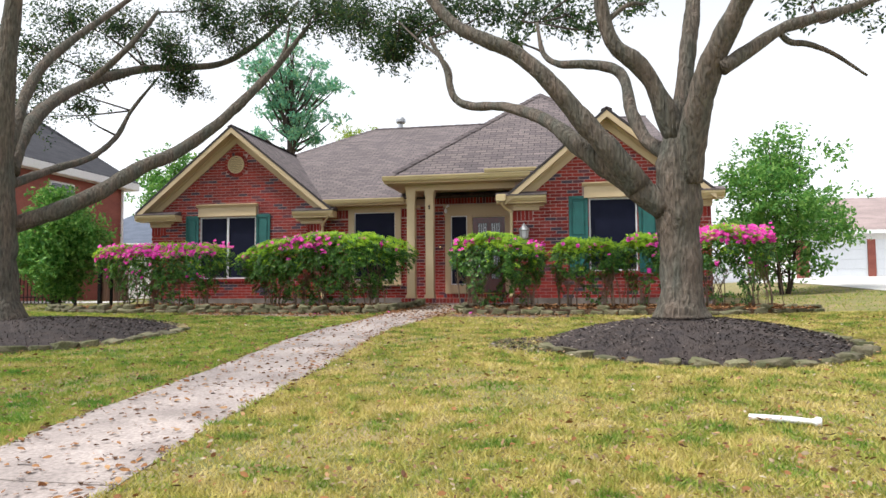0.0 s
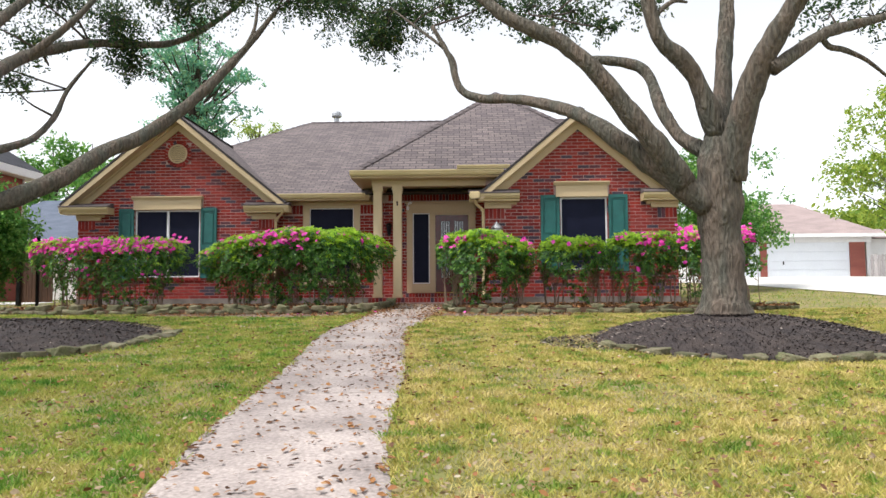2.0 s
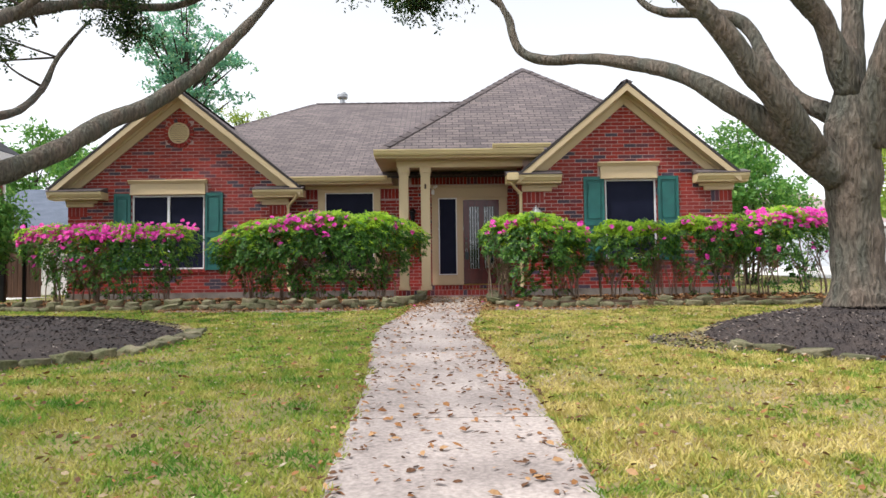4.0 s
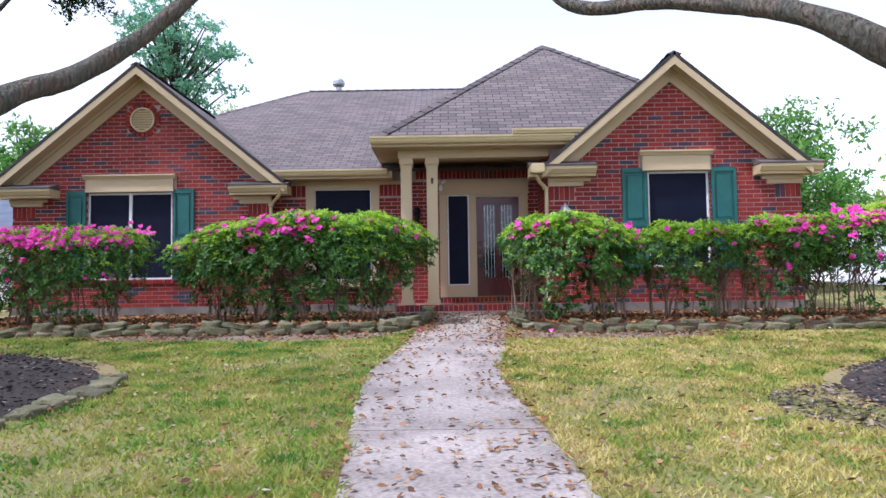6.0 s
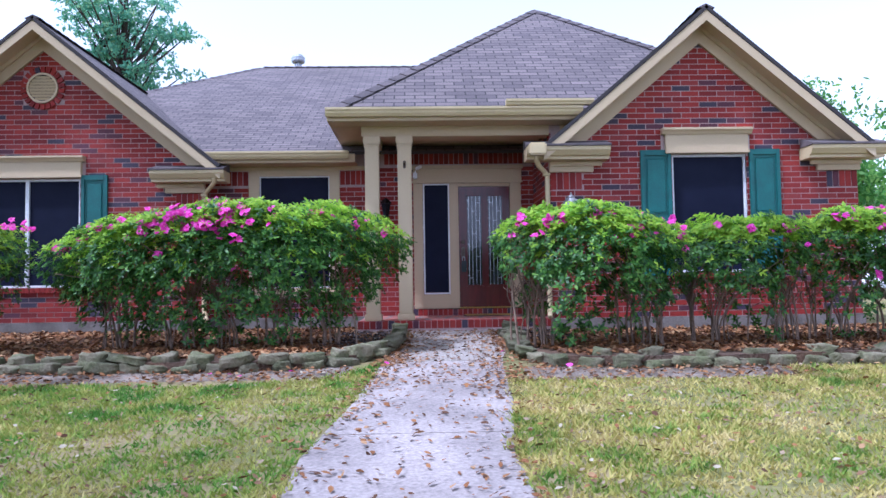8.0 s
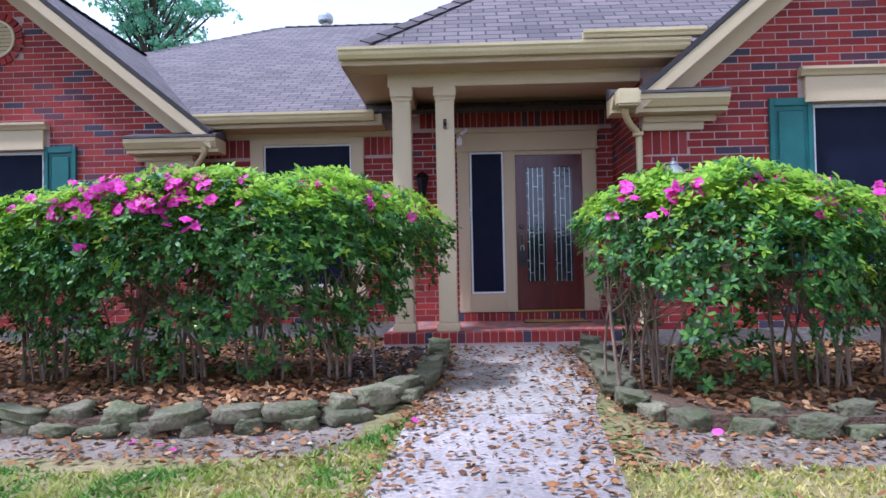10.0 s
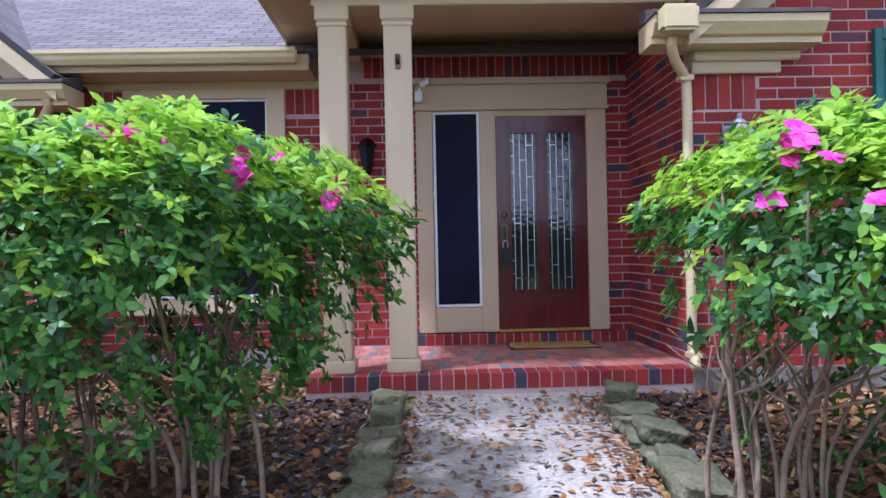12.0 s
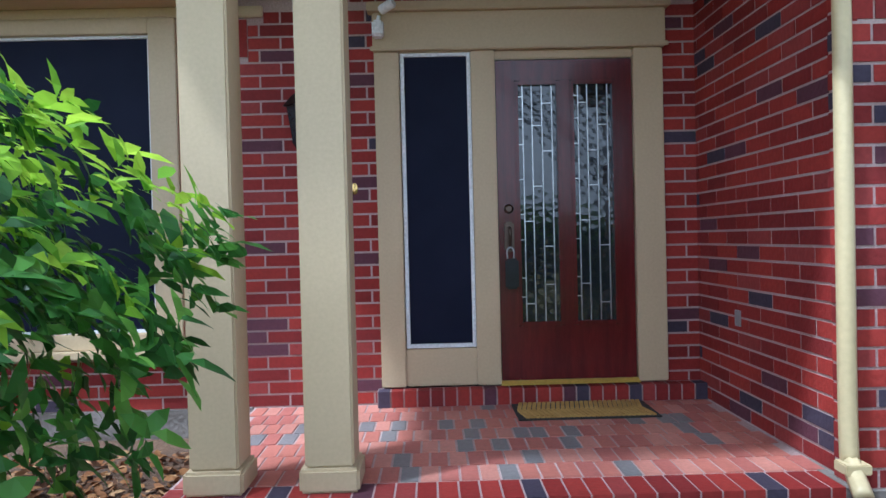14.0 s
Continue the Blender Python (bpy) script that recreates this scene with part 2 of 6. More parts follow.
M_LAMPGLASS = material("frosted_lantern_glass", (0.65, 0.66, 0.66), (0.55, 0.56, 0.57), 0.25, 10, 80, 0.02)
M_MAT = material("coir_doormat", (0.60, 0.38, 0.11), (0.50, 0.30, 0.08), 0.95, 12, 120, 0.7)
M_RUBBER = material("black_rubber", (0.02, 0.02, 0.02), (0.03, 0.03, 0.03), 0.7, 12, 80, 0.2)
M_PLASTIC = material("white_plastic", (0.8, 0.8, 0.8), (0.76, 0.76, 0.77), 0.35, 6, 60, 0.02)
M_SILLBRASS = material("worn_yellow_brass", (0.72, 0.50, 0.10), (0.60, 0.40, 0.08), 0.4, 8, 80, 0.03, metal=0.35)
M_LOCK = material("black_lock_plastic", (0.015, 0.017, 0.02), (0.02, 0.022, 0.03), 0.2, 6, 60, 0.02)
M_LEAD = material("lead_came", (0.55, 0.55, 0.56), (0.40, 0.40, 0.42), 0.3, 12, 80, 0.1, metal=0.9)


def glass_material():
    m = bpy.data.materials.new("bevelled_glass")
    m.use_nodes = True
    n, l = m.node_tree.nodes, m.node_tree.links
    b = n["Principled BSDF"]
    b.inputs["Base Color"].default_value = (0.012, 0.016, 0.024, 1)
    b.inputs["Roughness"].default_value = 0.06
    b.inputs["Specular IOR Level"].default_value = 0.6
    b.inputs["Coat Weight"].default_value = 0.2
    vo, bp, geo = n.new("ShaderNodeTexVoronoi"), n.new("ShaderNodeBump"), n.new("ShaderNodeNewGeometry")
    vo.inputs["Scale"].default_value = 22
    bp.inputs["Strength"].default_value, bp.inputs["Distance"].default_value = 0.12, 0.01
    l.new(geo.outputs["Position"], vo.inputs["Vector"])
    l.new(vo.outputs["Distance"], bp.inputs["Height"])
    l.new(bp.outputs[0], b.inputs["Normal"])
    return m


M_GLASS = glass_material()


def shingle_material(name, c1, c2, c3):
    m = bpy.data.materials.new(name)
    m.use_nodes = True
    n, l = m.node_tree.nodes, m.node_tree.links
    b = n["Principled BSDF"]
    b.inputs["Roughness"].default_value = 0.9
    uv, br = n.new("ShaderNodeUVMap"), n.new("ShaderNodeTexBrick")
    br.inputs["Scale"].default_value = 1.0
    br.inputs["Brick Width"].default_value, br.inputs["Row Height"].default_value = 0.30, 0.135
    br.inputs["Mortar Size"].default_value, br.inputs["Bias"].default_value = 0.011, 0.0
    br.inputs["Color1"].default_value, br.inputs["Color2"].default_value, br.inputs["Mortar"].default_value = (*c1, 1), (*c2, 1), (*c3, 1)
    l.new(uv.outputs[0], br.inputs["Vector"])
    big, small, geo = n.new("ShaderNodeTexNoise"), n.new("ShaderNodeTexNoise"), n.new("ShaderNodeNewGeometry")
    big.inputs["Scale"].default_value, small.inputs["Scale"].default_value = 0.7, 70
    l.new(geo.outputs["Position"], big.inputs["Vector"])
    l.new(geo.outputs["Position"], small.inputs["Vector"])
    a, c, hsv, mul = n.new("ShaderNodeMapRange"), n.new("ShaderNodeMapRange"), n.new("ShaderNodeHueSaturation"), n.new("ShaderNodeMath")
    a.inputs[3].default_value, a.inputs[4].default_value = 0.7, 1.3
    c.inputs[3].default_value, c.inputs[4].default_value = 0.7, 1.3
    mul.operation = "MULTIPLY"
    l.new(big.outputs["Fac"], a.inputs[0])
    l.new(small.outputs["Fac"], c.inputs[0])
    l.new(a.outputs[0], mul.inputs[0])
    l.new(c.outputs[0], mul.inputs[1])
    l.new(br.outputs["Color"], hsv.inputs["Color"])
    l.new(mul.outputs[0], hsv.inputs["Value"])
    l.new(hsv.outputs[0], b.inputs["Base Color"])
    bp = n.new("ShaderNodeBump")
    bp.inputs["Strength"].default_value, bp.inputs["Distance"].default_value = 0.6, 0.02
    bp.invert = True
    l.new(br.outputs["Fac"], bp.inputs["Height"])
    l.new(bp.outputs[0], b.inputs["Normal"])
    return m


M_SHINGLE = shingle_material("brown_grey_shingles", (0.175, 0.14, 0.138), (0.105, 0.085, 0.09), (0.04, 0.034, 0.036))

# ---- mesh helpers ----
def part(name, bm, mat, parent=None, label=""):
    me = bpy.data.meshes.new(name)
    bm.to_mesh(me)
    bm.free()
    me.materials.append(mat)
    ob = new(name, me)
    if parent:
        ob.parent = parent
    if label:
        tagged(ob, label)
    return ob


def add_box(bm, lo, hi, m=None):
    """A box from corner lo to corner hi, turned by m."""
    vs = []
    for x, y, z in ((0, 0, 0), (1, 0, 0), (1, 1, 0), (0, 1, 0), (0, 0, 1), (1, 0, 1), (1, 1, 1), (0, 1, 1)):
        v = Vector((hi[0] if x else lo[0], hi[1] if y else lo[1], hi[2] if z else lo[2]))
        vs.append(bm.verts.new(m @ v if m else v))
    for f in ((3, 2, 1, 0), (4, 5, 6, 7), (0, 1, 5, 4), (1, 2, 6, 5), (2, 3, 7, 6), (3, 0, 4, 7)):
        bm.faces.new([vs[i] for i in f])
    return vs


def box_bm(lo, hi, bevel=0.0, seg=2):
    bm = bmesh.new()
    add_box(bm, lo, hi)
    if bevel:
        bmesh.ops.bevel(bm, geom=bm.edges[:], offset=bevel, segments=seg, affect="EDGES")
    return bm


def prism_bm(profile, axis, a, b):
    """A profile of (p, q) pairs pushed along an axis from a to b. For x: (y, z), y: (x, z), z: (x, y)."""
    bm = bmesh.new()
    def at(p, q, s):
        return {"x": (s, p, q), "y": (p, s, q), "z": (p, q, s)}[axis]
    one = [bm.verts.new(at(p, q, a)) for p, q in profile]
    two = [bm.verts.new(at(p, q, b)) for p, q in profile]
    k = len(profile)
    for i in range(k):
        bm.faces.new((one[i], one[(i + 1) % k], two[(i + 1) % k], two[i]))
    bm.faces.new(one[::-1])
    bm.faces.new(two)
    bmesh.ops.recalc_face_normals(bm, faces=bm.faces[:])
    return bm


def cyl_bm(rings, seg=16):
    """A turned body about z from rings of (radius, z)."""
    bm = bmesh.new()
    loops = []
    for r, z in rings:
        loops.append([bm.verts.new((r * math.cos(2 * math.pi * i / seg), r * math.sin(2 * math.pi * i / seg), z)) for i in range(seg)])
    for a, b in zip(loops, loops[1:]):
        for i in range(seg):
            bm.faces.new((a[i], a[(i + 1) % seg], b[(i + 1) % seg], b[i]))
    bm.faces.new(loops[0][::-1])
    bm.faces.new(loops[-1])
    return bm


def spline(points, per=5):
    """A smooth run through points (x, y, z, radius)."""
    p = [np.array(q, float) for q in points]
    p = [2 * p[0] - p[1]] + p + [2 * p[-1] - p[-2]]
    out = []
    for i in range(1, len(p) - 2):
        for k in range(per):
            t = k / per
            out.append(0.5 * (2 * p[i] + (p[i + 1] - p[i - 1]) * t + (2 * p[i - 1] - 5 * p[i] + 4 * p[i + 1] - p[i + 2]) * t * t + (3 * p[i] - p[i - 1] - 3 * p[i + 1] + p[i + 2]) * t ** 3))
    out.append(p[-2])
    return out


def tube_bm(points, seg=10, rough=0.0, per=5, bm=None):
    """A tapering limb through points (x, y, z, radius)."""
    bm = bm or bmesh.new()
    run = spline(points, per)
    up, last = None, None
    for i, q in enumerate(run):
        d = Vector((run[min(i + 1, len(run) - 1)] - run[max(i - 1, 0)])[:3]).normalized()
        if up is None:
            up = d.orthogonal().normalized()
        up = (up - d * up.dot(d)).normalized()
        side = d.cross(up)
        ring = []
        for k in range(seg):
            a = 2 * math.pi * k / seg
            dirv = up * math.cos(a) + side * math.sin(a)
            c = Vector(q[:3])
            r = max(q[3], 0.002)
            if rough:
                r *= 1 + rough * noise.noise((c + dirv * r) * 3.1) + 0.5 * rough * noise.noise((c + dirv * r) * 9.0)
            ring.append(bm.verts.new(c + dirv * r))
        if last:
            for k in range(seg):
                bm.faces.new((last[k], last[(k + 1) % seg], ring[(k + 1) % seg], ring[k]))
        else:
            bm.faces.new(ring[::-1])
        last = ring
    bm.faces.new(last)
    for f in bm.faces:
        f.smooth = True
    return bm


def raw_mesh(name, verts, faces, mat, parent=None, label="", flat=True):
    """A mesh from arrays; faces all have the same number of corners."""
    me = bpy.data.meshes.new(name)
    verts, faces = np.asarray(verts, np.float32), np.asarray(faces, np.int32)
    n, k = faces.shape
    me.vertices.add(len(verts))
    me.vertices.foreach_set("co", verts.ravel())
    me.loops.add(n * k)
    me.loops.foreach_set("vertex_index", faces.ravel())
    me.polygons.add(n)
    me.polygons.foreach_set("loop_start", np.arange(0, n * k, k, dtype=np.int32))
    me.update(calc_edges=True)
    me.validate()
    if flat:
        me.shade_flat()
    me.materials.append(mat)
    ob = new(name, me)
    if parent:
        ob.parent = parent
    if label:
        tagged(ob, label)
    return ob


def unit(a):
    return a / np.maximum(np.linalg.norm(a, axis=1, keepdims=True), 1e-6)


def leaf_arrays(c, d, up, length, width, fold=0.25, droop=0.15):
    """Folded leaves from their stalk ends c along d: six corners and four triangles each."""
    n = len(c)
    d, s = unit(d), unit(np.cross(d, up))
    nrm = np.cross(s, d)
    L, W = length[:, None], width[:, None]
    v = np.empty((n, 6, 3))
    v[:, 0] = c
    v[:, 1] = c + d * L * 0.34 + s * W * 0.48 + nrm * W * fold
    v[:, 2] = c + d * L * 0.30 - s * W * 0.46 + nrm * W * fold * 0.4
    v[:, 3] = c + d * L * 0.70 + s * W * 0.40 + nrm * (W * fold - L * droop * 0.35)
    v[:, 4] = c + d * L * 0.68 - s * W * 0.42 - nrm * L * droop * 0.45
    v[:, 5] = c + d * L - nrm * L * droop
    f = np.array([(0, 1, 2), (1, 3, 4), (1, 4, 2), (3, 5, 4)])
    return v.reshape(-1, 3), (f[None] + 6 * np.arange(n)[:, None, None]).reshape(-1, 3)


def empty(name, x, y, z):
    ob = new(name)
    ob.location = (x, y, z)
    return ob


def under(parent, *obs):
    for o in obs:
        o.parent = parent
        o.matrix_parent_inverse = Matrix.Translation(parent.location).inverted()


def thing(name, x, y, z, label, category, group="", kind=""):
    """An Empty at a thing's base; its parts are built in place and hung on it with hang()."""
    return tagged(empty(name, x, y, z), label, category, group, kind)


def hang(name, bm, mat, parent, label=""):
    ob = part(name, bm, mat, None, label)
    base = parent.location if parent.parent is None else Vector((0, 0, 0))
    ob.parent = parent
    ob.matrix_parent_inverse = Matrix.Translation(base).inverted()
    return ob

# ---- ground ----
GY = [-60, -3, -1, 0.5, 2, 3.4, 4.75, 6.5, 8, 9.5, 11, 12, 13, 15.5, 18, 200]
GZ = [-1.3, -1.16, -1.12, -1.06, -0.98, -0.90, -0.81, -0.70, -0.61, -0.54, -0.46, -0.40, -0.35, -0.27, -0.2, -0.2]


def ground_z(x, y):
    z = np.interp(y, GY, GZ)
    # the soil under the planting beds lies lower than the walk
    beside = np.clip((np.abs(np.asarray(x) + 2.3) - 0.75) / 0.3, 0, 1) * np.clip((7.5 - np.abs(np.asarray(x) + 3.6)) / 0.6, 0, 1)
    z = z - 0.13 * beside * np.clip((np.asarray(y) - 12.7) / 2.0, 0, 1)
    a, b = np.clip((np.asarray(x) - 4) / 8, 0, 1), np.clip((np.asarray(y) - 12) / 22, 0, 1)
    return z + 0.82 * a * a * (3 - 2 * a) * b * b * (3 - 2 * b)


def sheet(name, xs, ys, mat, lift=0.0, wobble=0.0):
    X, Y = np.meshgrid(xs, ys)
    Z = ground_z(X, Y) + lift
    if wobble:
        Z = Z + wobble * (np.sin(X * 2.1 + Y * 1.3) + np.sin(X * 0.9 - Y * 2.7)) * 0.5
    v = np.stack([X, Y, Z], -1).reshape(-1, 3)
    w = len(xs)
    f = [(j * w + i, j * w + i + 1, (j + 1) * w + i + 1, (j + 1) * w + i) for j in range(len(ys) - 1) for i in range(w - 1)]
    return raw_mesh(name, v, f, mat, flat=False)


gx = np.concatenate([[-900, -300, -120, -60, -40], np.arange(-28, 28.1, 0.5), [40, 60, 120, 300, 900]])
gy = np.concatenate([[-900, -300, -100, -40, -20], np.arange(-10, 40.1, 0.5), [60, 100, 200, 400, 900]])
ground = tagged(sheet("ground", gx, gy, M_LAWN), "patchy green and straw-yellow front lawn", "lawn", kind="structure")


def walk_mid(y):
    return np.interp(y, [-6, 1.8, 3.3, 5.3, 6.7, 8.2, 9.4, 10.7, 12.35, 14, 15.6], [-2.1, -2.36, -2.56, -2.60, -2.70, -2.83, -2.86, -2.70, -2.58, -2.40, -2.24])


# the walk: slabs with joints
walk_root = tagged(new("front_walk"), "pale concrete garden walk strewn with dry leaves", "path", kind="structure")
JOINTS = [-6.0, -3.4, -0.7, 1.95, 4.6, 7.2, 9.85, 12.55, 15.56]
for a, b in zip(JOINTS, JOINTS[1:]):
    bm = bmesh.new()
    n = 12
    tops, lows = [], []
    for k in range(n + 1):
        y = a + 0.008 + (b - a - 0.016) * k / n
        c = float(walk_mid(y))
        h = 0.60 if y < 13 else 0.64
        z = float(ground_z(c, y)) + 0.012
        e = 0.012 if 0 < k < n else 0.0
        row = [(c - h + 0.01 * noise.noise((0, y * 2, 1)), y, z - 0.006), (c - h + 0.03, y, z + e * 0), (c + h - 0.03, y, z), (c + h + 0.01 * noise.noise((5, y * 2, 1)), y, z - 0.006)]
        tops.append([bm.verts.new(p) for p in row])
        lows.append([bm.verts.new((p[0], p[1], p[2] - 0.12)) for p in row])
    for k in range(n):
        for i in range(3):
            bm.faces.new((tops[k][i], tops[k][i + 1], tops[k + 1][i + 1], tops[k + 1][i]))
        bm.faces.new((tops[k][0], tops[k + 1][0], lows[k + 1][0], lows[k][0]))
        bm.faces.new((tops[k + 1][3], tops[k][3], lows[k][3], lows[k + 1][3]))
    for k in (0, n):
        bm.faces.new([*tops[k], *lows[k][::-1]])
    bmesh.ops.recalc_face_normals(bm, faces=bm.faces[:])
    # the last slab by the porch has its own tan tone
    part("slab", bm, M_CONCRETE_TAN if a > 12 else M_CONCRETE, walk_root)

drive = tagged(sheet("driveway", np.linspace(9.2, 26, 30), np.linspace(-8, 39.9, 66), M_DRIVE, 0.02), "bright pale concrete driveway", "driveway", kind="structure")

# ---- house walls ----
COURSE, BLEN = 0.080, 0.266
unit_bm = box_bm((-0.5, -0.5, -0.5), (0.5, 0.5, 0.5))
unit_brick = bpy.data.meshes.new("brick")
unit_bm.to_mesh(unit_brick)
unit_bm.free()
unit_brick.materials.append(M_BRICK)
unit_paver = unit_brick.copy()
unit_paver.materials[0] = M_PAVER
PENDING = []


def lay(wall, mesh, pieces, near, most=300):
    """pieces: (centre, u, n, length, depth, height). The near ones are objects, the rest one mesh."""
    singles = [p for p in pieces if near(p[0])][:most]
    chosen = set(id(p) for p in singles)
    rest = [p for p in pieces if id(p) not in chosen]
    for c, u, n, le, de, he in singles:
        ob = new("brick", mesh)
        z = u.cross(n)
        ob.parent = wall
        ob.matrix_basis = Matrix.Translation(c) @ Matrix((u, -n, z)).transposed().to_4x4() @ Matrix.Diagonal((le, de, he, 1))
    if rest:
        v, f = [], []
        for c, u, n, le, de, he in rest:
            z = u.cross(n) if abs(u.cross(n).z) > 0.5 else u.cross(n)
            k = len(v)
            for sx, sy, sz in ((-1, 1, -1), (1, 1, -1), (1, 1, 1), (-1, 1, 1), (-1, -1, -1), (1, -1, -1), (1, -1, 1), (-1, -1, 1)):
                v.append(c + u * (sx * le / 2) + n * (sy * de / 2) + z * (sz * he / 2))
            f += [(k, k + 1, k + 2, k + 3), (k, k + 4, k + 5, k + 1), (k + 1, k + 5, k + 6, k + 2), (k + 2, k + 6, k + 7, k + 3), (k + 3, k + 7, k + 4, k)]
        ob = raw_mesh("brickwork", [tuple(p) for p in v], f, mesh.materials[0], wall)
        tagged(ob, kind="stuff")


def courses(origin, u, n, z0, z1, limits, holes):
    """Running-bond bricks on a wall; limits(z) gives the run (u0, u1), holes are (u0, u1, z0, z1)."""
    out = []
    rnd = random.Random(7)
    for i in range(int((z1 - z0) / COURSE)):
        zc = z0 + (i + 0.5) * COURSE
        a, b = limits(zc)
        spans = [(a, b)]
        for h0, h1, y0, y1 in holes:
            if y0 < zc < y1:
                spans = [s for p, q in spans for s in ((p, min(q, h0)), (max(p, h1), q)) if s[1] - s[0] > 0.03]
        for p, q in spans:
            k = math.floor((p - (i % 2) * BLEN / 2) / BLEN)
            x = k * BLEN + (i % 2) * BLEN / 2
            while x < q:
                x0, x1 = max(x + 0.0065, p), min(x + BLEN - 0.0065, q)
                if x1 - x0 > 0.03:
                    c = Vector(origin) + u * ((x0 + x1) / 2) + Vector((0, 0, zc)) + n * (-0.0115 + rnd.uniform(-0.001, 0.001))
                    out.append((c, u, n, x1 - x0, 0.03, COURSE - 0.013))
                x += BLEN
    return out


def soldiers(origin, u, n, a, b, z0, z1, step=0.0813, depth=0.03, lean=None):
    """Upright bricks side by side."""
    out = []
    k = int((b - a) / step)
    for i in range(k):
        c = Vector(origin) + u * (a + (i + 0.5) * (b - a) / k) + Vector((0, 0, (z0 + z1) / 2)) + n * (-0.0105 if depth < 0.05 else -0.008)
        out.append((c, u, n, (b - a) / k - 0.011, depth, z1 - z0 - 0.008))
    return out


X, Y, Z = Vector((1, 0, 0)), Vector((0, 1, 0)), Vector((0, 0, 1))
SLAB = -0.11
PX = -0.856  # porch side wall


def wall_core(name, bm, label):
    w = part(name, bm, M_MORTAR, None)
    return tagged(w, label, "wall", kind="structure")


RX0, RX1, RY = -0.88, 3.64, 15.5       # right wing front
LX0, LX1, LY = -11.47, -6.26, 16.95    # left wing front
MY = 17.20                             # recessed middle wall
RAX, LAX = 1.34, -8.84                 # gable middles

# openings: u0, u1, z0, z1
WIN_R = (0.90, 2.00, 0.52, 2.24)
WIN_L = (-9.955, -8.25, 0.45, 2.20)
WIN_M = (-5.60, -4.10, 0.28, 2.33)
DOOR_F = (-2.875, -1.075, SLAB, 2.38)


def wall_with_hole(x0, x1, y, z0, z1, hole, thick=0.16):
    bm = bmesh.new()
    y0, y1 = y + 0.001, y + thick
    h0, h1, a, b = hole
    add_box(bm, (x0, y0, z0), (h0, y1, z1))
    add_box(bm, (h1, y0, z0), (x1, y1, z1))
    if a > z0 + 0.01:
        add_box(bm, (h0, y0, z0), (h1, y1, a))
    add_box(bm, (h0, y0, b), (h1, y1, z1))
    return bm


def gable_core(bm, ax, x0, x1, y, z0, apex, thick=0.16):
    y0, y1 = y + 0.001, y + thick
    tri = [(x0, z0), (x1, z0), (ax, apex)]
    a = [bm.verts.new((p, y0, q)) for p, q in tri]
    b = [bm.verts.new((p, y1, q)) for p, q in tri]
    bm.faces.new(a)
    bm.faces.new(b[::-1])
    for i in range(3):
        bm.faces.new((a[i], b[i], b[(i + 1) % 3], a[(i + 1) % 3]))


bm = wall_with_hole(RX0 + 0.001, RX1, RY, -0.3, 2.3, WIN_R)
gable_core(bm, RAX, RX0, RX1, RY, 2.3, 4.20)
wall_right = wall_core("wall_front_right", bm, "red and charcoal brick gable wall with pale mortar")
bm = wall_with_hole(LX0, LX1 - 0.001, LY, -0.3, 2.3, WIN_L)
gable_core(bm, LAX, LX0, LX1, LY, 2.3, 4.56)
wall_left = wall_core("wall_front_left", bm, "red brick gable wall with dark brick accents")
bm = wall_with_hole(LX1, -3.4, MY, -0.3, 2.75, WIN_M)
add_box(bm, (-3.4, MY + 0.001, -0.3), (DOOR_F[0], MY + 0.16, 2.75))
add_box(bm, (DOOR_F[1], MY + 0.001, -0.3), (PX, MY + 0.16, 2.75))
add_box(bm, (DOOR_F[0], MY + 0.001, DOOR_F[3]), (DOOR_F[1], MY + 0.16, 2.75))
wall_mid = wall_core("wall_entry", bm, "recessed red brick entry wall round the door")
wall_porch = wall_core("wall_porch_side", box_bm((PX + 0.001, RY + 0.16, -0.3), (PX + 0.16, MY, 2.75)), "red brick porch side wall with blue-black bricks")
wall_turn = wall_core("wall_left_wing_side", box_bm((LX1 - 0.16, LY + 0.16, -0.3), (LX1 - 0.001, MY + 0.16, 2.5)), "short red brick side wall of the left wing")
bm = bmesh.new()
for lo, hi in (((RX1 - 0.16, RY + 0.16, -0.3), (RX1, 31.0, 2.4)), ((LX0, LY + 0.16, -0.3), (LX0 + 0.16, 31.0, 2.4)), ((LX0 + 0.16, 30.84, -0.3), (RX1 - 0.16, 31.0, 2.4))):
    add_box(bm, lo, hi)
tagged(part("wall_rear", bm, M_NBBRICK), "plain brick side and rear walls", "wall", kind="structure")
bm = bmesh.new()
for lo, hi in (((RX0 - 0.03, RY - 0.02, -0.5), (RX1 + 0.03, RY + 0.4, SLAB)), ((LX0 - 0.03, LY - 0.02, -0.5), (LX1 + 0.03, LY + 0.3, SLAB)), ((LX1 + 0.03, MY - 0.02, -0.5), (-3.69, MY + 0.4, SLAB))):
    add_box(bm, lo, hi)
tagged(part("foundation", bm, M_FOUNDATION), "exposed stained concrete slab edge, darkened for the shade under the brick", "foundation", kind="structure")
tagged(part("interior_floor", box_bm((LX0 + 0.2, MY + 0.2, -0.3), (RX1 - 0.2, 30.8, -0.02)), M_SOILDARK), "dark floor inside the house", "floor", kind="structure")

# ---- porch ----
porch_floor = tagged(part("porch_floor", box_bm((-3.68, 15.535, -0.32), (PX, MY, SLAB - 0.004)), M_MORTAR), "red brick paved porch with a brick edge", "floor", kind="structure")
hang("step_mortar", box_bm((-2.90, MY - 0.119, SLAB - 0.003), (PX - 0.003, MY - 0.002, -0.012)), M_MORTAR, porch_floor, "grey mortar behind the brick step")

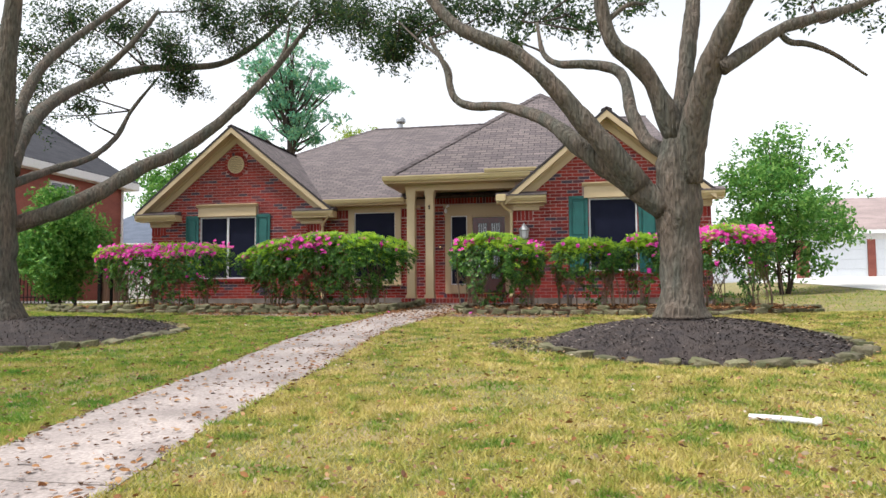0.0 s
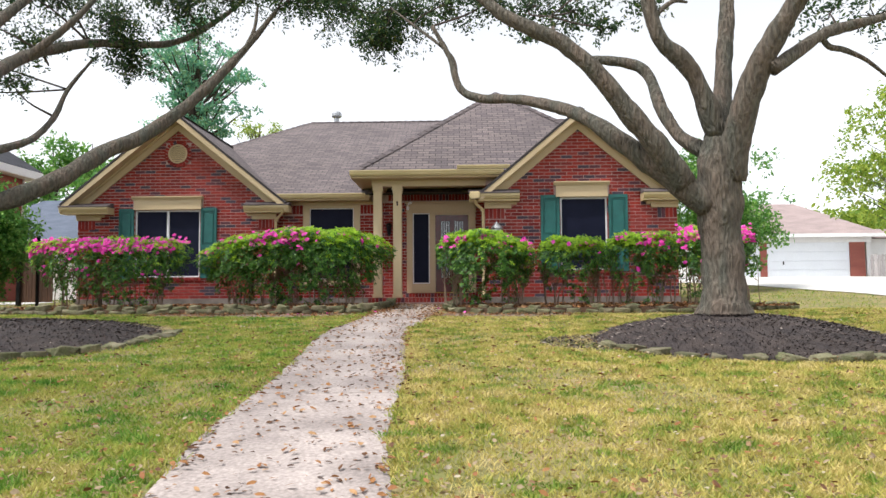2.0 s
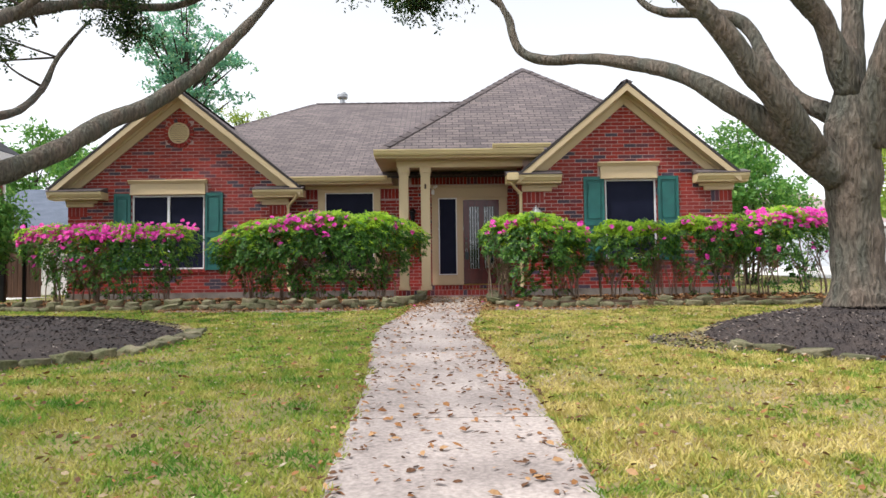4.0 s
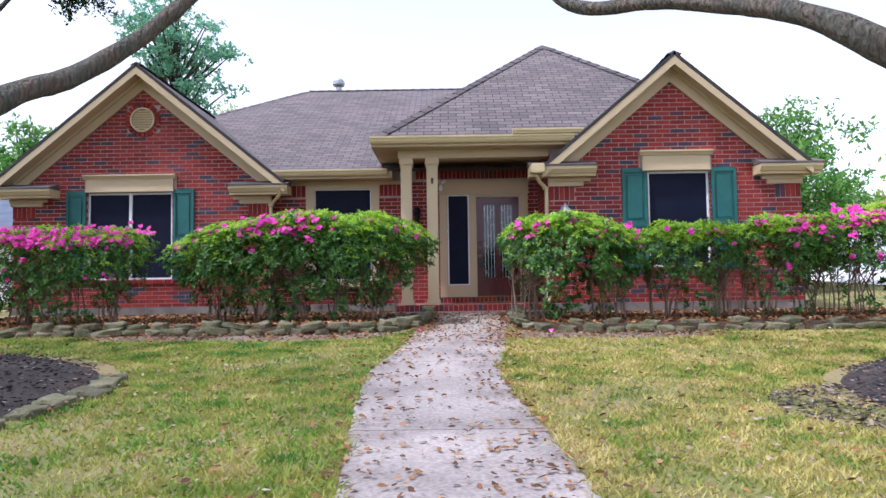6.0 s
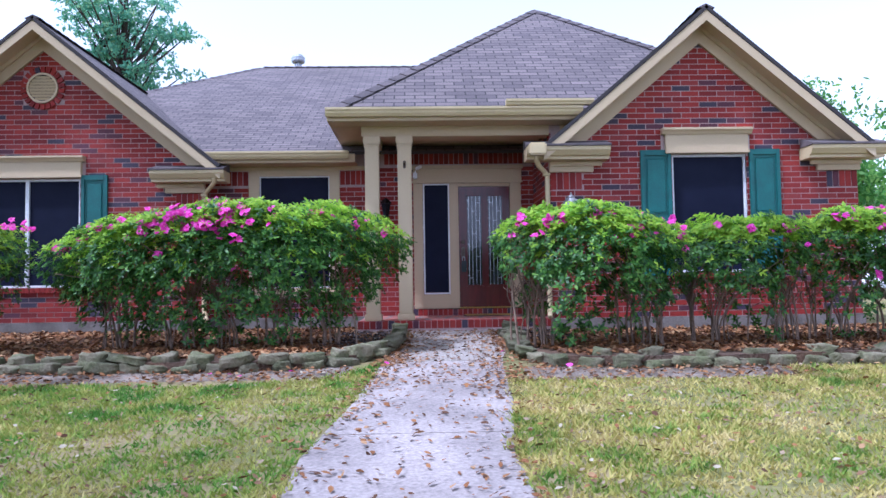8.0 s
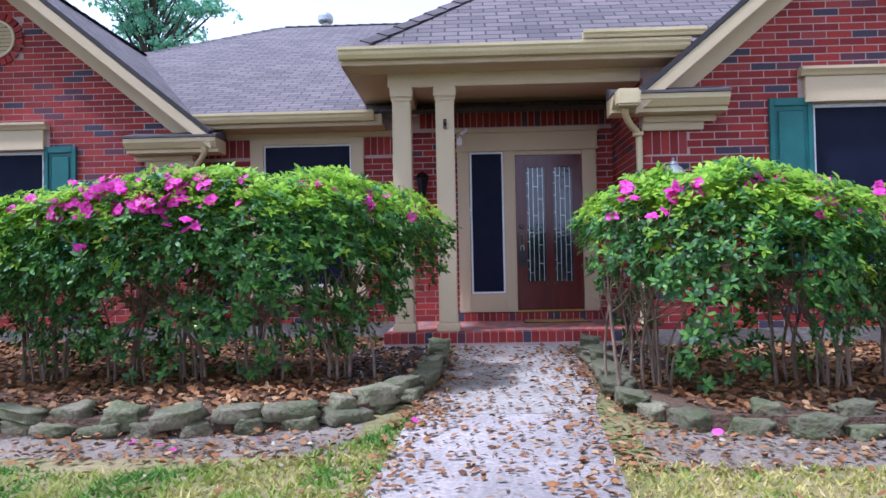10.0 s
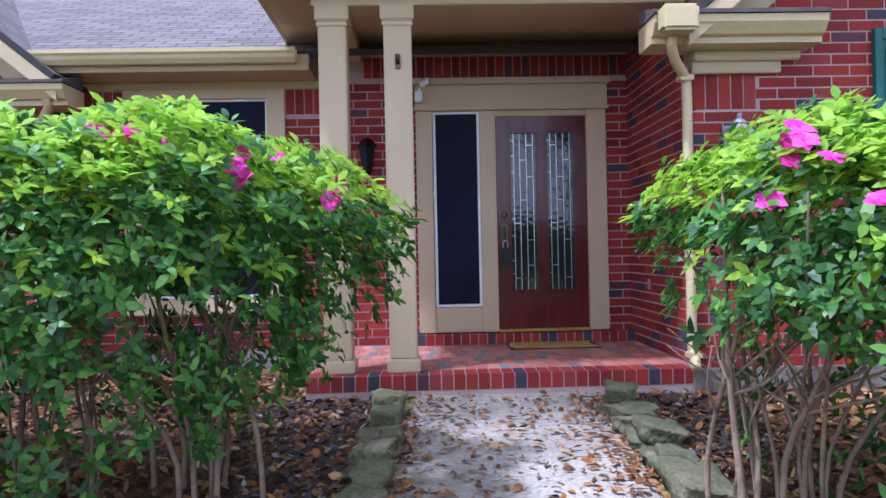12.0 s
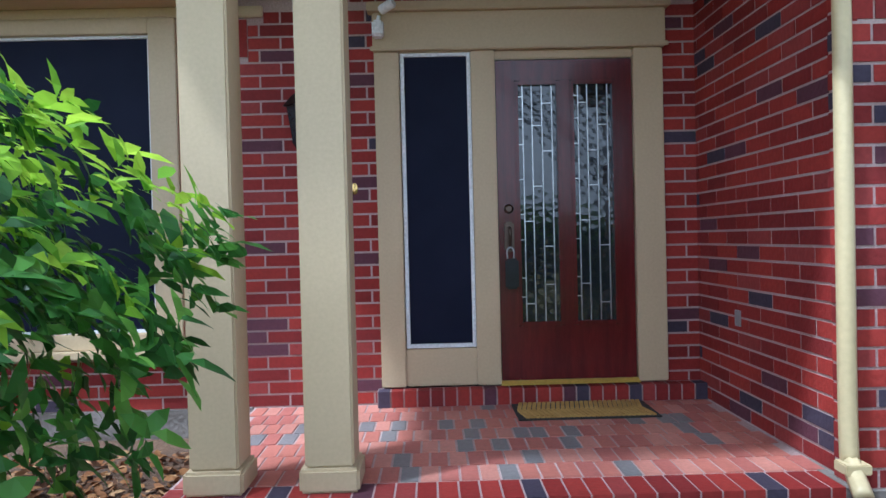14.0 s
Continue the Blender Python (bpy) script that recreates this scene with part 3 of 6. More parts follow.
# ---- roofs ----
def roof_plane(name, pts, mat, label, thick=0.05):
    """A roof slope; the first two points are its eave."""
    bm = bmesh.new()
    uvl = bm.loops.layers.uv.new("UVMap")
    p = [Vector(q) for q in pts]
    u = (p[1] - p[0]).normalized()
    nrm = u.cross(p[2] - p[0]).normalized()
    if nrm.z < 0:
        nrm = -nrm
    v = nrm.cross(u)
    top = bm.faces.new([bm.verts.new(q) for q in p])
    for lp in top.loops:
        d = lp.vert.co - p[0]
        lp[uvl].uv = (d.dot(u), abs(d.dot(v)))
    low = [bm.verts.new(q - nrm * thick) for q in p]
    bm.faces.new(low[::-1])
    k = len(p)
    tv = list(top.verts)
    for i in range(k):
        bm.faces.new((tv[i], low[i], low[(i + 1) % k], tv[(i + 1) % k]))
    bmesh.ops.recalc_face_normals(bm, faces=bm.faces[:])
    return tagged(part(name, bm, mat), label, "roof", kind="structure")


RIDGE_Z, EAVE_Y, EAVE_Z = 6.20, 16.74, 2.56
S = "weathered brown-grey asphalt shingle roof slope"
VZ = 4.745
VY = EAVE_Y + (VZ - EAVE_Z) / (RIDGE_Z - EAVE_Z) * (24 - EAVE_Y)
VX = -11.9 + (VZ - EAVE_Z) / (RIDGE_Z - EAVE_Z) * 5.07
roof_plane("roof_main_front", [(-6.40, EAVE_Y, EAVE_Z), (3.9, EAVE_Y, EAVE_Z), (3.0, 24, RIDGE_Z), (-6.83, 24, RIDGE_Z), (VX, VY, VZ), (LAX, VY, VZ)], M_SHINGLE, S)
roof_plane("roof_main_left", [(-11.9, 31.4, EAVE_Z), (-11.9, 17.4, EAVE_Z), (VX, VY, VZ), (-6.83, 24, RIDGE_Z)], M_SHINGLE, S)
roof_plane("roof_main_rear", [(3.9, 31.4, EAVE_Z), (-11.9, 31.4, EAVE_Z), (-6.83, 24, RIDGE_Z), (3.0, 24, RIDGE_Z)], M_SHINGLE, S)
roof_plane("roof_main_right", [(3.9, EAVE_Y, EAVE_Z), (3.9, 31.4, EAVE_Z), (3.0, 24, RIDGE_Z)], M_SHINGLE, S)
AP = (-0.40, 19.36, 5.90)
roof_plane("roof_porch_front", [(-4.02, 15.28, 2.87), (-0.40, 15.28, 2.87), (RAX, 17.23, 4.32), (1.488, 17.23, 4.32), AP], M_SHINGLE, S)
roof_plane("roof_porch_left", [(-4.02, 23.4, 2.87), (-4.02, 15.28, 2.87), AP], M_SHINGLE, S)
roof_plane("roof_porch_right", [(3.22, 19.2, 2.87), (3.22, 23.4, 2.87), AP, (1.488, 17.23, 4.32)], M_SHINGLE, S)
roof_plane("roof_porch_rear", [(3.22, 23.4, 2.87), (-4.02, 23.4, 2.87), AP], M_SHINGLE, S)
RGY, LGY = 15.14, 16.56
RRZ, LRZ = 4.32, 4.745
roof_plane("roof_gable_right_a", [(-1.03, RGY, 2.33), (-1.03, RY, 2.33), (-0.86, RY, 2.473), (-0.86, 19.2, 2.473), (RAX, 19.2, RRZ), (RAX, RGY, RRZ)], M_SHINGLE, S)
roof_plane("roof_gable_right_b", [(3.71, RGY, 2.33), (3.71, 19.2, 2.33), (RAX, 19.2, RRZ), (RAX, RGY, RRZ)], M_SHINGLE, S)
roof_plane("roof_gable_left_a", [(-11.77, LGY, 2.34), (-11.77, 21.4, 2.34), (LAX, 21.4, LRZ), (LAX, LGY, LRZ)], M_SHINGLE, S)
roof_plane("roof_gable_left_b", [(-5.91, LGY, 2.34), (-5.91, 21.4, 2.34), (LAX, 21.4, LRZ), (LAX, LGY, LRZ)], M_SHINGLE, S)


def cap_run(name, a, b, step=0.28):
    """Overlapping ridge shingles from a up to b."""
    a, b = Vector(a), Vector(b)
    d = (b - a).normalized()
    s = d.cross(Z).normalized()
    up = s.cross(d)
    bm = bmesh.new()
    k = int((b - a).length / step)
    for i in range(k):
        p, q = a + d * (i * step), a + d * ((i + 1.25) * step)
        vs = [bm.verts.new(w) for w in (p + s * 0.13 - up * 0.03, p + up * 0.032, p - s * 0.13 - up * 0.03, q - s * 0.13 - up * 0.05, q + up * 0.014, q + s * 0.13 - up * 0.05)]
        bm.faces.new((vs[0], vs[1], vs[4], vs[5]))
        bm.faces.new((vs[1], vs[2], vs[3], vs[4]))
        bm.faces.new((vs[0], vs[2], vs[1]))
    return tagged(part(name, bm, M_RIDGE), "row of overlapping ridge cap shingles", "roof ridge", kind="structure")


M_RIDGE = material("ridge_shingles", (0.13, 0.105, 0.105), (0.09, 0.075, 0.08), 0.9, 5, 70, 0.3, island=0.2)
cap_run("ridge_cap_porch", (-4.02, 15.28, 2.88), AP)
cap_run("ridge_cap_porch_right", (1.488, 17.23, 4.33), AP)
cap_run("ridge_cap_main", (-6.83, 24, RIDGE_Z), (3.0, 24, RIDGE_Z))
cap_run("ridge_cap_hip", (VX, VY, VZ), (-6.83, 24, RIDGE_Z))
cap_run("ridge_cap_gable_right", (RAX, RGY + 0.02, RRZ - 0.01), (RAX, 19.0, RRZ))
cap_run("ridge_cap_gable_left", (LAX, LGY + 0.02, LRZ - 0.01), (LAX, 21.2, LRZ))


# ---- trim of the gables and eaves ----
def rake(name, ax, az, ex, ez, y0, y1, drop, label="tan painted rake board"):
    bm = prism_bm([(ax, az), (ex, ez), (ex, ez - drop), (ax, az - drop)], "y", y0, y1)
    return tagged(part(name, bm, M_TRIM), label, "trim", kind="structure")


def gable_trim(ax, az, exl, exr, ez, fy, wy):
    for ex in (exl, exr):
        rake("trim_rake_fascia", ax, az - 0.075, ex, ez - 0.075, fy + 0.01, fy + 0.05, 0.15)
        rake("trim_rake_soffit", ax, az - 0.17, ex, ez - 0.17, fy + 0.05, wy - 0.05, 0.03, "tan painted sloping soffit")
        s = 1 if ex > ax else -1
        k = (az - ez) / abs(ex - ax)
        # frieze board stops above the return
        run = abs(ex - ax) - 0.35
        rake("trim_rake_frieze", ax, az - 0.195, ax + s * run, az - 0.195 - k * run, wy - 0.05, wy - 0.004, 0.26, "wide tan frieze board along the gable")
        rake("trim_rake_moulding", ax, az - 0.195, ax + s * run, az - 0.195 - k * run, wy - 0.09, wy - 0.05, 0.07, "tan crown moulding under the rake")


gable_trim(RAX, RRZ, -1.03, 3.71, 2.33, RGY, RY)
gable_trim(LAX, LRZ, -11.77, -5.91, 2.34, LGY, LY)


def eave_return(x0, x1, fy, wy, top, corner, s):
    """A boxed cornice return: little shingled top, moulded front, frieze block on the wall. s: +1 if its outer end is to the right."""
    prof = [(fy, top), (fy, top - 0.05), (fy + 0.03, top - 0.09), (fy + 0.05, top - 0.12), (fy + 0.09, top - 0.13), (fy + 0.09, top - 0.17), (wy, top - 0.17), (wy, top)]
    body = tagged(part("trim_cornice_return", prism_bm(prof, "x", x0, x1), M_GUTTER), "tan boxed cornice return at the gable foot", "trim", kind="structure")
    lo, hi = (corner - 0.62, corner + 0.02) if s > 0 else (corner - 0.02, corner + 0.62)
    hang("frieze_block", box_bm((lo, wy - 0.06, top - 0.32), (hi, wy - 0.003, top - 0.17), 0.008), M_TRIM, body)
    hang("top_moulding", box_bm((lo - 0.12 if s > 0 else lo, wy - 0.10, top - 0.24), (hi if s > 0 else hi + 0.12, wy - 0.061, top - 0.172), 0.01), M_TRIM, body)
    bm = prism_bm([(fy - 0.02, top + 0.004), (fy - 0.02, top + 0.03), (wy - 0.05, top + 0.13), (wy - 0.05, top + 0.004)], "x", x0 - 0.01, x1 + 0.01)
    hang("shingle_top", bm, M_RIDGE, body)


eave_return(-1.26, -0.085, RGY, RY, 2.31, RX0, -1)
eave_return(2.79, 3.89, RGY, RY, 2.30, RX1, 1)
eave_return(-11.78, -10.52, LGY, LY, 2.26, LX0, -1)
eave_return(-7.01, -5.85, LGY, LY, 2.26, LX1, 1)


def gutter(name, x0, x1, y, top, depth=0.11, height=0.12):
    prof = [(y, top), (y, top - 0.03), (y + 0.015, top - 0.05), (y + 0.02, top - 0.08), (y + 0.045, top - height), (y + depth, top - height), (y + depth, top), (y + depth - 0.008, top), (y + depth - 0.008, top - height + 0.01), (y + 0.05, top - height + 0.01), (y + 0.012, top - 0.03), (y + 0.012, top)]
    return tagged(part(name, prism_bm(prof, "x", x0, x1), M_GUTTER), "tan metal eave gutter", "gutter", kind="structure")


def board(name, lo, hi, label, bevel=0.006, mat=None):
    return tagged(part(name, box_bm(lo, hi, bevel), mat or M_TRIM), label, "trim", kind="structure")


gutter("gutter_middle", -6.2, -3.90, 16.62, 2.56)
board("trim_fascia_middle", (-6.2, 16.74, 2.39), (-3.8, 16.78, 2.53), "tan fascia board behind the gutter")
board("trim_soffit_middle", (-6.24, 16.78, 2.40), (-3.8, MY - 0.01, 2.43), "tan painted soffit")
board("trim_frieze_middle", (-6.24, MY - 0.035, 2.332), (-3.56, MY - 0.003, 2.398), "tan frieze board above the window")
gutter("gutter_porch", -4.07, -0.45, 15.17, 2.89)
gutter("gutter_porch_upper", -1.54, -0.30, 15.14, 2.985, 0.11, 0.085)
board("trim_fascia_porch", (-4.02, 15.29, 2.72), (-0.46, 15.33, 2.85), "tan fascia board of the porch")
board("trim_soffit_porch", (-4.02, 15.33, 2.72), (-0.46, 15.655, 2.745), "tan painted porch soffit")
board("trim_soffit_porch_left", (-4.02, 15.657, 2.72), (-3.615, MY + 0.1, 2.745), "tan painted porch soffit")
board("trim_fascia_porch_left", (-4.06, 15.29, 2.72), (-4.022, MY + 0.2, 2.85), "tan fascia board at the porch end")
board("trim_beam_porch", (-3.61, 15.662, 2.575), (-0.46, 15.91, 2.82), "tan boxed porch beam over the columns")
board("trim_beam_porch_side", (-3.61, 15.912, 2.575), (-3.37, MY - 0.01, 2.82), "tan boxed side beam of the porch")
board("trim_porch_cornice", (-3.36, MY - 0.05, 2.615), (PX - 0.005, MY - 0.012, 2.698), "tan cornice board under the porch ceiling")
tagged(part("porch_ceiling", box_bm((-3.365, 15.915, 2.70), (PX - 0.005, MY - 0.005, 2.74)), M_TRIM), "tan painted porch ceiling", "ceiling", kind="structure")

# ---- windows ----
def window(name, hole, y, mullion, label, sill=True):
    x0, x1, z0, z1 = hole
    w = thing(name, (x0 + x1) / 2, y, z0, label, "window", kind="structure")
    f = 0.035
    for nm, lo, hi in (("frame", (x0, y + 0.03, z0), (x0 + f, y + 0.09, z1)), ("frame", (x1 - f, y + 0.03, z0), (x1, y + 0.09, z1)), ("frame", (x0 + f, y + 0.03, z1 - f), (x1 - f, y + 0.09, z1)), ("frame", (x0 + f, y + 0.03, z0), (x1 - f, y + 0.09, z0 + f))):
        hang(nm, box_bm(lo, hi, 0.004), M_WHITE, w)
    edges = [x0 + f, x1 - f]
    if mullion:
        c = mullion
        hang("mullion", box_bm((c - 0.03, y + 0.02, z0 + f), (c + 0.03, y + 0.09, z1 - f), 0.004), M_WHITE, w)
        edges = [x0 + f, c - 0.03, c + 0.03, x1 - f]
    for a, b in zip(edges[::2], edges[1::2]):
        hang("pane", box_bm((a, y + 0.055, z0 + f), (b, y + 0.065, z1 - f)), M_SCREEN, w, "dark solar screen")
    if sill:
        bm = bmesh.new()
        k = int((x1 - x0 + 0.1) / 0.0813)
        for i in range(k):
            a = x0 - 0.05 + i * (x1 - x0 + 0.1) / k
            add_box(bm, (a + 0.005, y - 0.035, z0 - 0.085), (a + (x1 - x0 + 0.1) / k - 0.005, y + 0.05, z0 - 0.005))
        hang("sill", bm, M_BRICK, w, "sloping brick sill")
    return w


window("window_1", WIN_R, RY, None, "dark screened window in the right gable with a brick sill")
window("window_2", WIN_L, LY, -9.10, "wide double window with dark solar screens")


def lintel(name, x0, x1, y, z0, z1):
    root = tagged(part(name, box_bm((x0 + 0.05, y - 0.07, z0), (x1 - 0.05, y - 0.004, z1 - 0.09), 0.006), M_TRIM), "tan painted window head with a crown moulding", "window head", kind="structure")
    prof = [(y - 0.13, z1), (y - 0.13, z1 - 0.03), (y - 0.10, z1 - 0.06), (y - 0.085, z1 - 0.09), (y - 0.004, z1 - 0.09), (y - 0.004, z1)]
    hang("crown", prism_bm(prof, "x", x0, x1), M_TRIM, root)
    hang("bottom_bead", box_bm((x0 + 0.04, y - 0.085, z0 - 0.0), (x1 - 0.04, y - 0.071, z0 + 0.04), 0.004), M_TRIM, root)


lintel("trim_window_head_right", 0.745, 2.06, RY, 2.245, 2.61)
lintel("trim_window_head_left", -10.02, -8.16, LY, 2.21, 2.56)


def shutter(x0, x1, y, z0, z1):
    s = thing("window_shutter", (x0 + x1) / 2, y, z0, "dark green raised-panel wooden shutter", "shutter", "shutters beside the windows")
    f = 0.055
    y0, y1 = y - 0.045, y - 0.004
    hang("stile", box_bm((x0, y0, z0), (x0 + f, y1, z1), 0.004), M_SHUTTER, s)
    hang("stile", box_bm((x1 - f, y0, z0), (x1, y1, z1), 0.004), M_SHUTTER, s)
    mid = (z0 + z1) / 2 - 0.1
    for a, b in ((z0, z0 + 0.10), (mid - 0.05, mid + 0.05), (z1 - 0.08, z1)):
        hang("rail", box_bm((x0 + f, y0, a), (x1 - f, y1, b), 0.004), M_SHUTTER, s)
    for a, b in ((z0 + 0.10, mid - 0.05), (mid + 0.05, z1 - 0.08)):
        hang("panel", box_bm((x0 + f, y1 - 0.02, a), (x1 - f, y1, b)), M_SHUTTER, s)
        hang("raised_field", box_bm((x0 + f + 0.035, y0 + 0.008, a + 0.05), (x1 - f - 0.035, y1 - 0.021, b - 0.05), 0.012, 1), M_SHUTTER, s)


shutter(0.43, 0.88, RY, 0.48, 2.30)
shutter(2.03, 2.48, RY, 0.48, 2.30)
shutter(-10.375, -9.975, LY, 0.42, 2.25)
shutter(-8.22, -7.80, LY, 0.42, 2.25)

# middle window with a wide wooden surround
x0, x1, z0, z1 = WIN_M
w3 = thing("window_3", (x0 + x1) / 2, MY, z0, "dark screened window in a wide tan wooden surround", "window", kind="structure")
for nm, lo, hi in (("casing", (x0, MY - 0.04, z0), (x0 + 0.17, MY + 0.1, z1)), ("casing", (x1 - 0.17, MY - 0.04, z0), (x1, MY + 0.1, z1)), ("casing", (x0 + 0.17, MY - 0.04, 2.24), (x1 - 0.17, MY + 0.1, z1)), ("casing", (x0 + 0.17, MY - 0.04, z0), (x1 - 0.17, MY + 0.1, z0 + 0.10)), ("sill", (x0 - 0.03, MY - 0.09, z0 - 0.05), (x1 + 0.03, MY - 0.003, z0 - 0.002))):
    hang(nm, box_bm(lo, hi, 0.006), M_TRIM, w3)
for nm, lo, hi in (("frame", (x0 + 0.17, MY, z0 + 0.10), (x0 + 0.19, MY + 0.06, 2.24)), ("frame", (x1 - 0.19, MY, z0 + 0.10), (x1 - 0.17, MY + 0.06, 2.24)), ("frame", (x0 + 0.19, MY, 2.22), (x1 - 0.19, MY + 0.06, 2.24)), ("frame", (x0 + 0.19, MY, z0 + 0.10), (x1 - 0.19, MY + 0.06, z0 + 0.12))):
    hang(nm, box_bm(lo, hi, 0.003), M_WHITE, w3)
hang("pane", box_bm((x0 + 0.19, MY + 0.02, z0 + 0.12), (x1 - 0.19, MY + 0.03, 2.22)), M_SCREEN, w3, "dark solar screen")

# gable vent
vent = thing("gable_vent", LAX - 0.01, LY, 3.50, "round tan louvred gable vent ringed by bricks", "vent", kind="structure")
vc = Vector((LAX - 0.01, LY, 3.68))
turn = pose(vc.x, vc.y, vc.z, 90, 0, 0)
bm = cyl_bm([(0.25, 0.0), (0.25, 0.05), (0.215, 0.05), (0.215, 0.012)], 32)
bm.transform(turn)
hang("rim", bm, M_TRIM, vent)
# a dark disc painted in for the shade behind the slats
bm = cyl_bm([(0.214, 0.013), (0.214, 0.018)], 32)
bm.transform(turn)
hang("shade_disc", bm, M_SCREEN, vent, "dark disc painted as the shade behind the louvres")
for i in range(8):
    z = -0.175 + i * 0.05
    hw = math.sqrt(max(0.212 ** 2 - z * z, 0.001))
    bm = box_bm((-hw, -0.035, z - 0.021), (hw, -0.028, z + 0.021))
    bmesh.ops.rotate(bm, cent=(0, -0.03, z), matrix=Matrix.Rotation(radians(25), 3, "X"), verts=bm.verts[:])
    bmesh.ops.translate(bm, vec=vc, verts=bm.verts[:])
    hang("slat", bm, M_TRIM, vent)
for i in range(22):
    a = 2 * math.pi * i / 22
    bm = box_bm((-0.034, -0.03, 0.257), (0.034, 0.0, 0.35))
    bmesh.ops.rotate(bm, cent=(0, 0, 0), matrix=Matrix.Rotation(a, 3, "Y"), verts=bm.verts[:])
    bmesh.ops.translate(bm, vec=vc - Vector((0, 0.004, 0)), verts=bm.verts[:])
    hang("brick", bm, M_BRICK, vent)

# ---- porch columns ----
def column(x, y, z0, label):
    c = thing("porch_column", x, y, z0, label, "column", "columns of the porch", "structure")
    h = 0.102
    hang("shaft", box_bm((x - h, y - h, z0 + 0.10), (x + h, y + h, 2.455), 0.01), M_TRIM, c)
    hang("base", box_bm((x - h - 0.022, y - h - 0.022, z0), (x + h + 0.022, y + h + 0.022, z0 + 0.10), 0.012), M_TRIM, c)
    hang("cap", box_bm((x - h - 0.022, y - h - 0.022, 2.455), (x + h + 0.022, y + h + 0.022, 2.575), 0.012), M_TRIM, c)
    hang("bead", box_bm((x - h - 0.012, y - h - 0.012, 2.415), (x + h + 0.012, y + h + 0.012, 2.453), 0.008), M_TRIM, c)


column(-3.46, 15.75, -0.11, "square tan wooden porch column at the bed's edge")
column(-2.985, 15.75, -0.11, "square tan wooden porch column beside the walk")

# ---- front door ----
dy = MY - 0.02
door = thing("door_1", -1.69, dy, 0.0, "closed mahogany front door with two leaded glass panels", "door", kind="structure")
x0, x1 = -2.12, -1.265
hang("stile", box_bm((x0, dy, 0.02), (x0 + 0.118, dy + 0.045, 2.03), 0.004), M_MAHOGANY, door)
hang("stile", box_bm((x1 - 0.105, dy, 0.02), (x1, dy + 0.045, 2.03), 0.004), M_MAHOGANY, door)
hang("top_rail", box_bm((x0 + 0.118, dy, 1.90), (x1 - 0.105, dy + 0.045, 2.03), 0.004), M_MAHOGANY, door)
hang("bottom_rail", box_bm((x0 + 0.118, dy, 0.02), (x1 - 0.105, dy + 0.045, 0.36), 0.004), M_MAHOGANY, door)
hang("middle_stile", box_bm((-1.721, dy, 0.36), (-1.653, dy + 0.045, 1.90), 0.004), M_MAHOGANY, door)
rnd = random.Random(3)
for a, b in ((x0 + 0.118, -1.721), (-1.653, x1 - 0.105)):
    hang("bead", box_bm((a, dy - 0.014, 0.36), (a + 0.02, dy + 0.02, 1.90), 0.006), M_MAHOGANY, door)
    hang("bead", box_bm((b - 0.02, dy - 0.014, 0.36), (b, dy + 0.02, 1.90), 0.006), M_MAHOGANY, door)
    hang("bead", box_bm((a + 0.02, dy - 0.014, 1.872), (b - 0.02, dy + 0.02, 1.90), 0.006), M_MAHOGANY, door)
    hang("bead", box_bm((a + 0.02, dy - 0.014, 0.36), (b - 0.02, dy + 0.02, 0.388), 0.006), M_MAHOGANY, door)
    a, b = a + 0.02, b - 0.02
    g = hang("glass", box_bm((a, dy + 0.015, 0.388), (b, dy + 0.025, 1.872)), M_GLASS, door, "bevelled leaded glass")
    cols = [a + (b - a) * k for k in (0.12, 0.36, 0.62, 0.88)]
    for c in cols:
        hang("lead_line", box_bm((c - 0.003, dy + 0.008, 0.39), (c + 0.003, dy + 0.016, 1.87)), M_LEAD, g)
    for z in (0.50, 0.62, 0.86, 1.02, 1.24, 1.46, 1.62, 1.76):
        i = rnd.randrange(3)
        hang("lead_line", box_bm((cols[i] + 0.003, dy + 0.008, z - 0.003), (cols[i + 1] - 0.003, dy + 0.016, z + 0.003)), M_LEAD, g)
        hang("lead_line", box_bm((a + 0.001, dy + 0.008, z + 0.04), (cols[0] - 0.003, dy + 0.016, z + 0.046)), M_LEAD, g)
hx = x0 + 0.065
bm = cyl_bm([(0.0, 0.0), (0.030, 0.0), (0.030, 0.012), (0.018, 0.022)][1:], 20)
bm.transform(pose(hx, dy, 1.10, 90))
hang("deadbolt", bm, M_BRONZE, door, "aged bronze deadbolt")
bm = box_bm((hx - 0.03, dy - 0.012, 0.83), (hx + 0.03, dy - 0.0005, 1.02), 0.012)
plate = hang("handle_plate", bm, M_BRONZE, door, "aged bronze handle plate")
hang("lever", tube_bm([(hx, dy - 0.01, 0.98, 0.011), (hx, dy - 0.05, 0.975, 0.010), (hx, dy - 0.06, 0.93, 0.010), (hx, dy - 0.045, 0.87, 0.009), (hx, dy - 0.012, 0.85, 0.008)], 8), M_BRONZE, plate)
lock = hang("lock_box", box_bm((hx - 0.035, dy - 0.075, 0.60), (hx + 0.048, dy - 0.022, 0.79), 0.012), M_LOCK, door, "black key lock box hung on the handle")
hang("shackle", tube_bm([(hx - 0.02, dy - 0.05, 0.79, 0.005), (hx - 0.02, dy - 0.05, 0.84, 0.005), (hx, dy - 0.05, 0.86, 0.005), (hx + 0.02, dy - 0.05, 0.84, 0.005), (hx + 0.02, dy - 0.05, 0.79, 0.005)], 8), M_PEWTER, lock)
hang("keypad", box_bm((hx - 0.022, dy - 0.0785, 0.66), (hx + 0.034, dy - 0.0755, 0.74), 0.001), M_LOCK, lock)
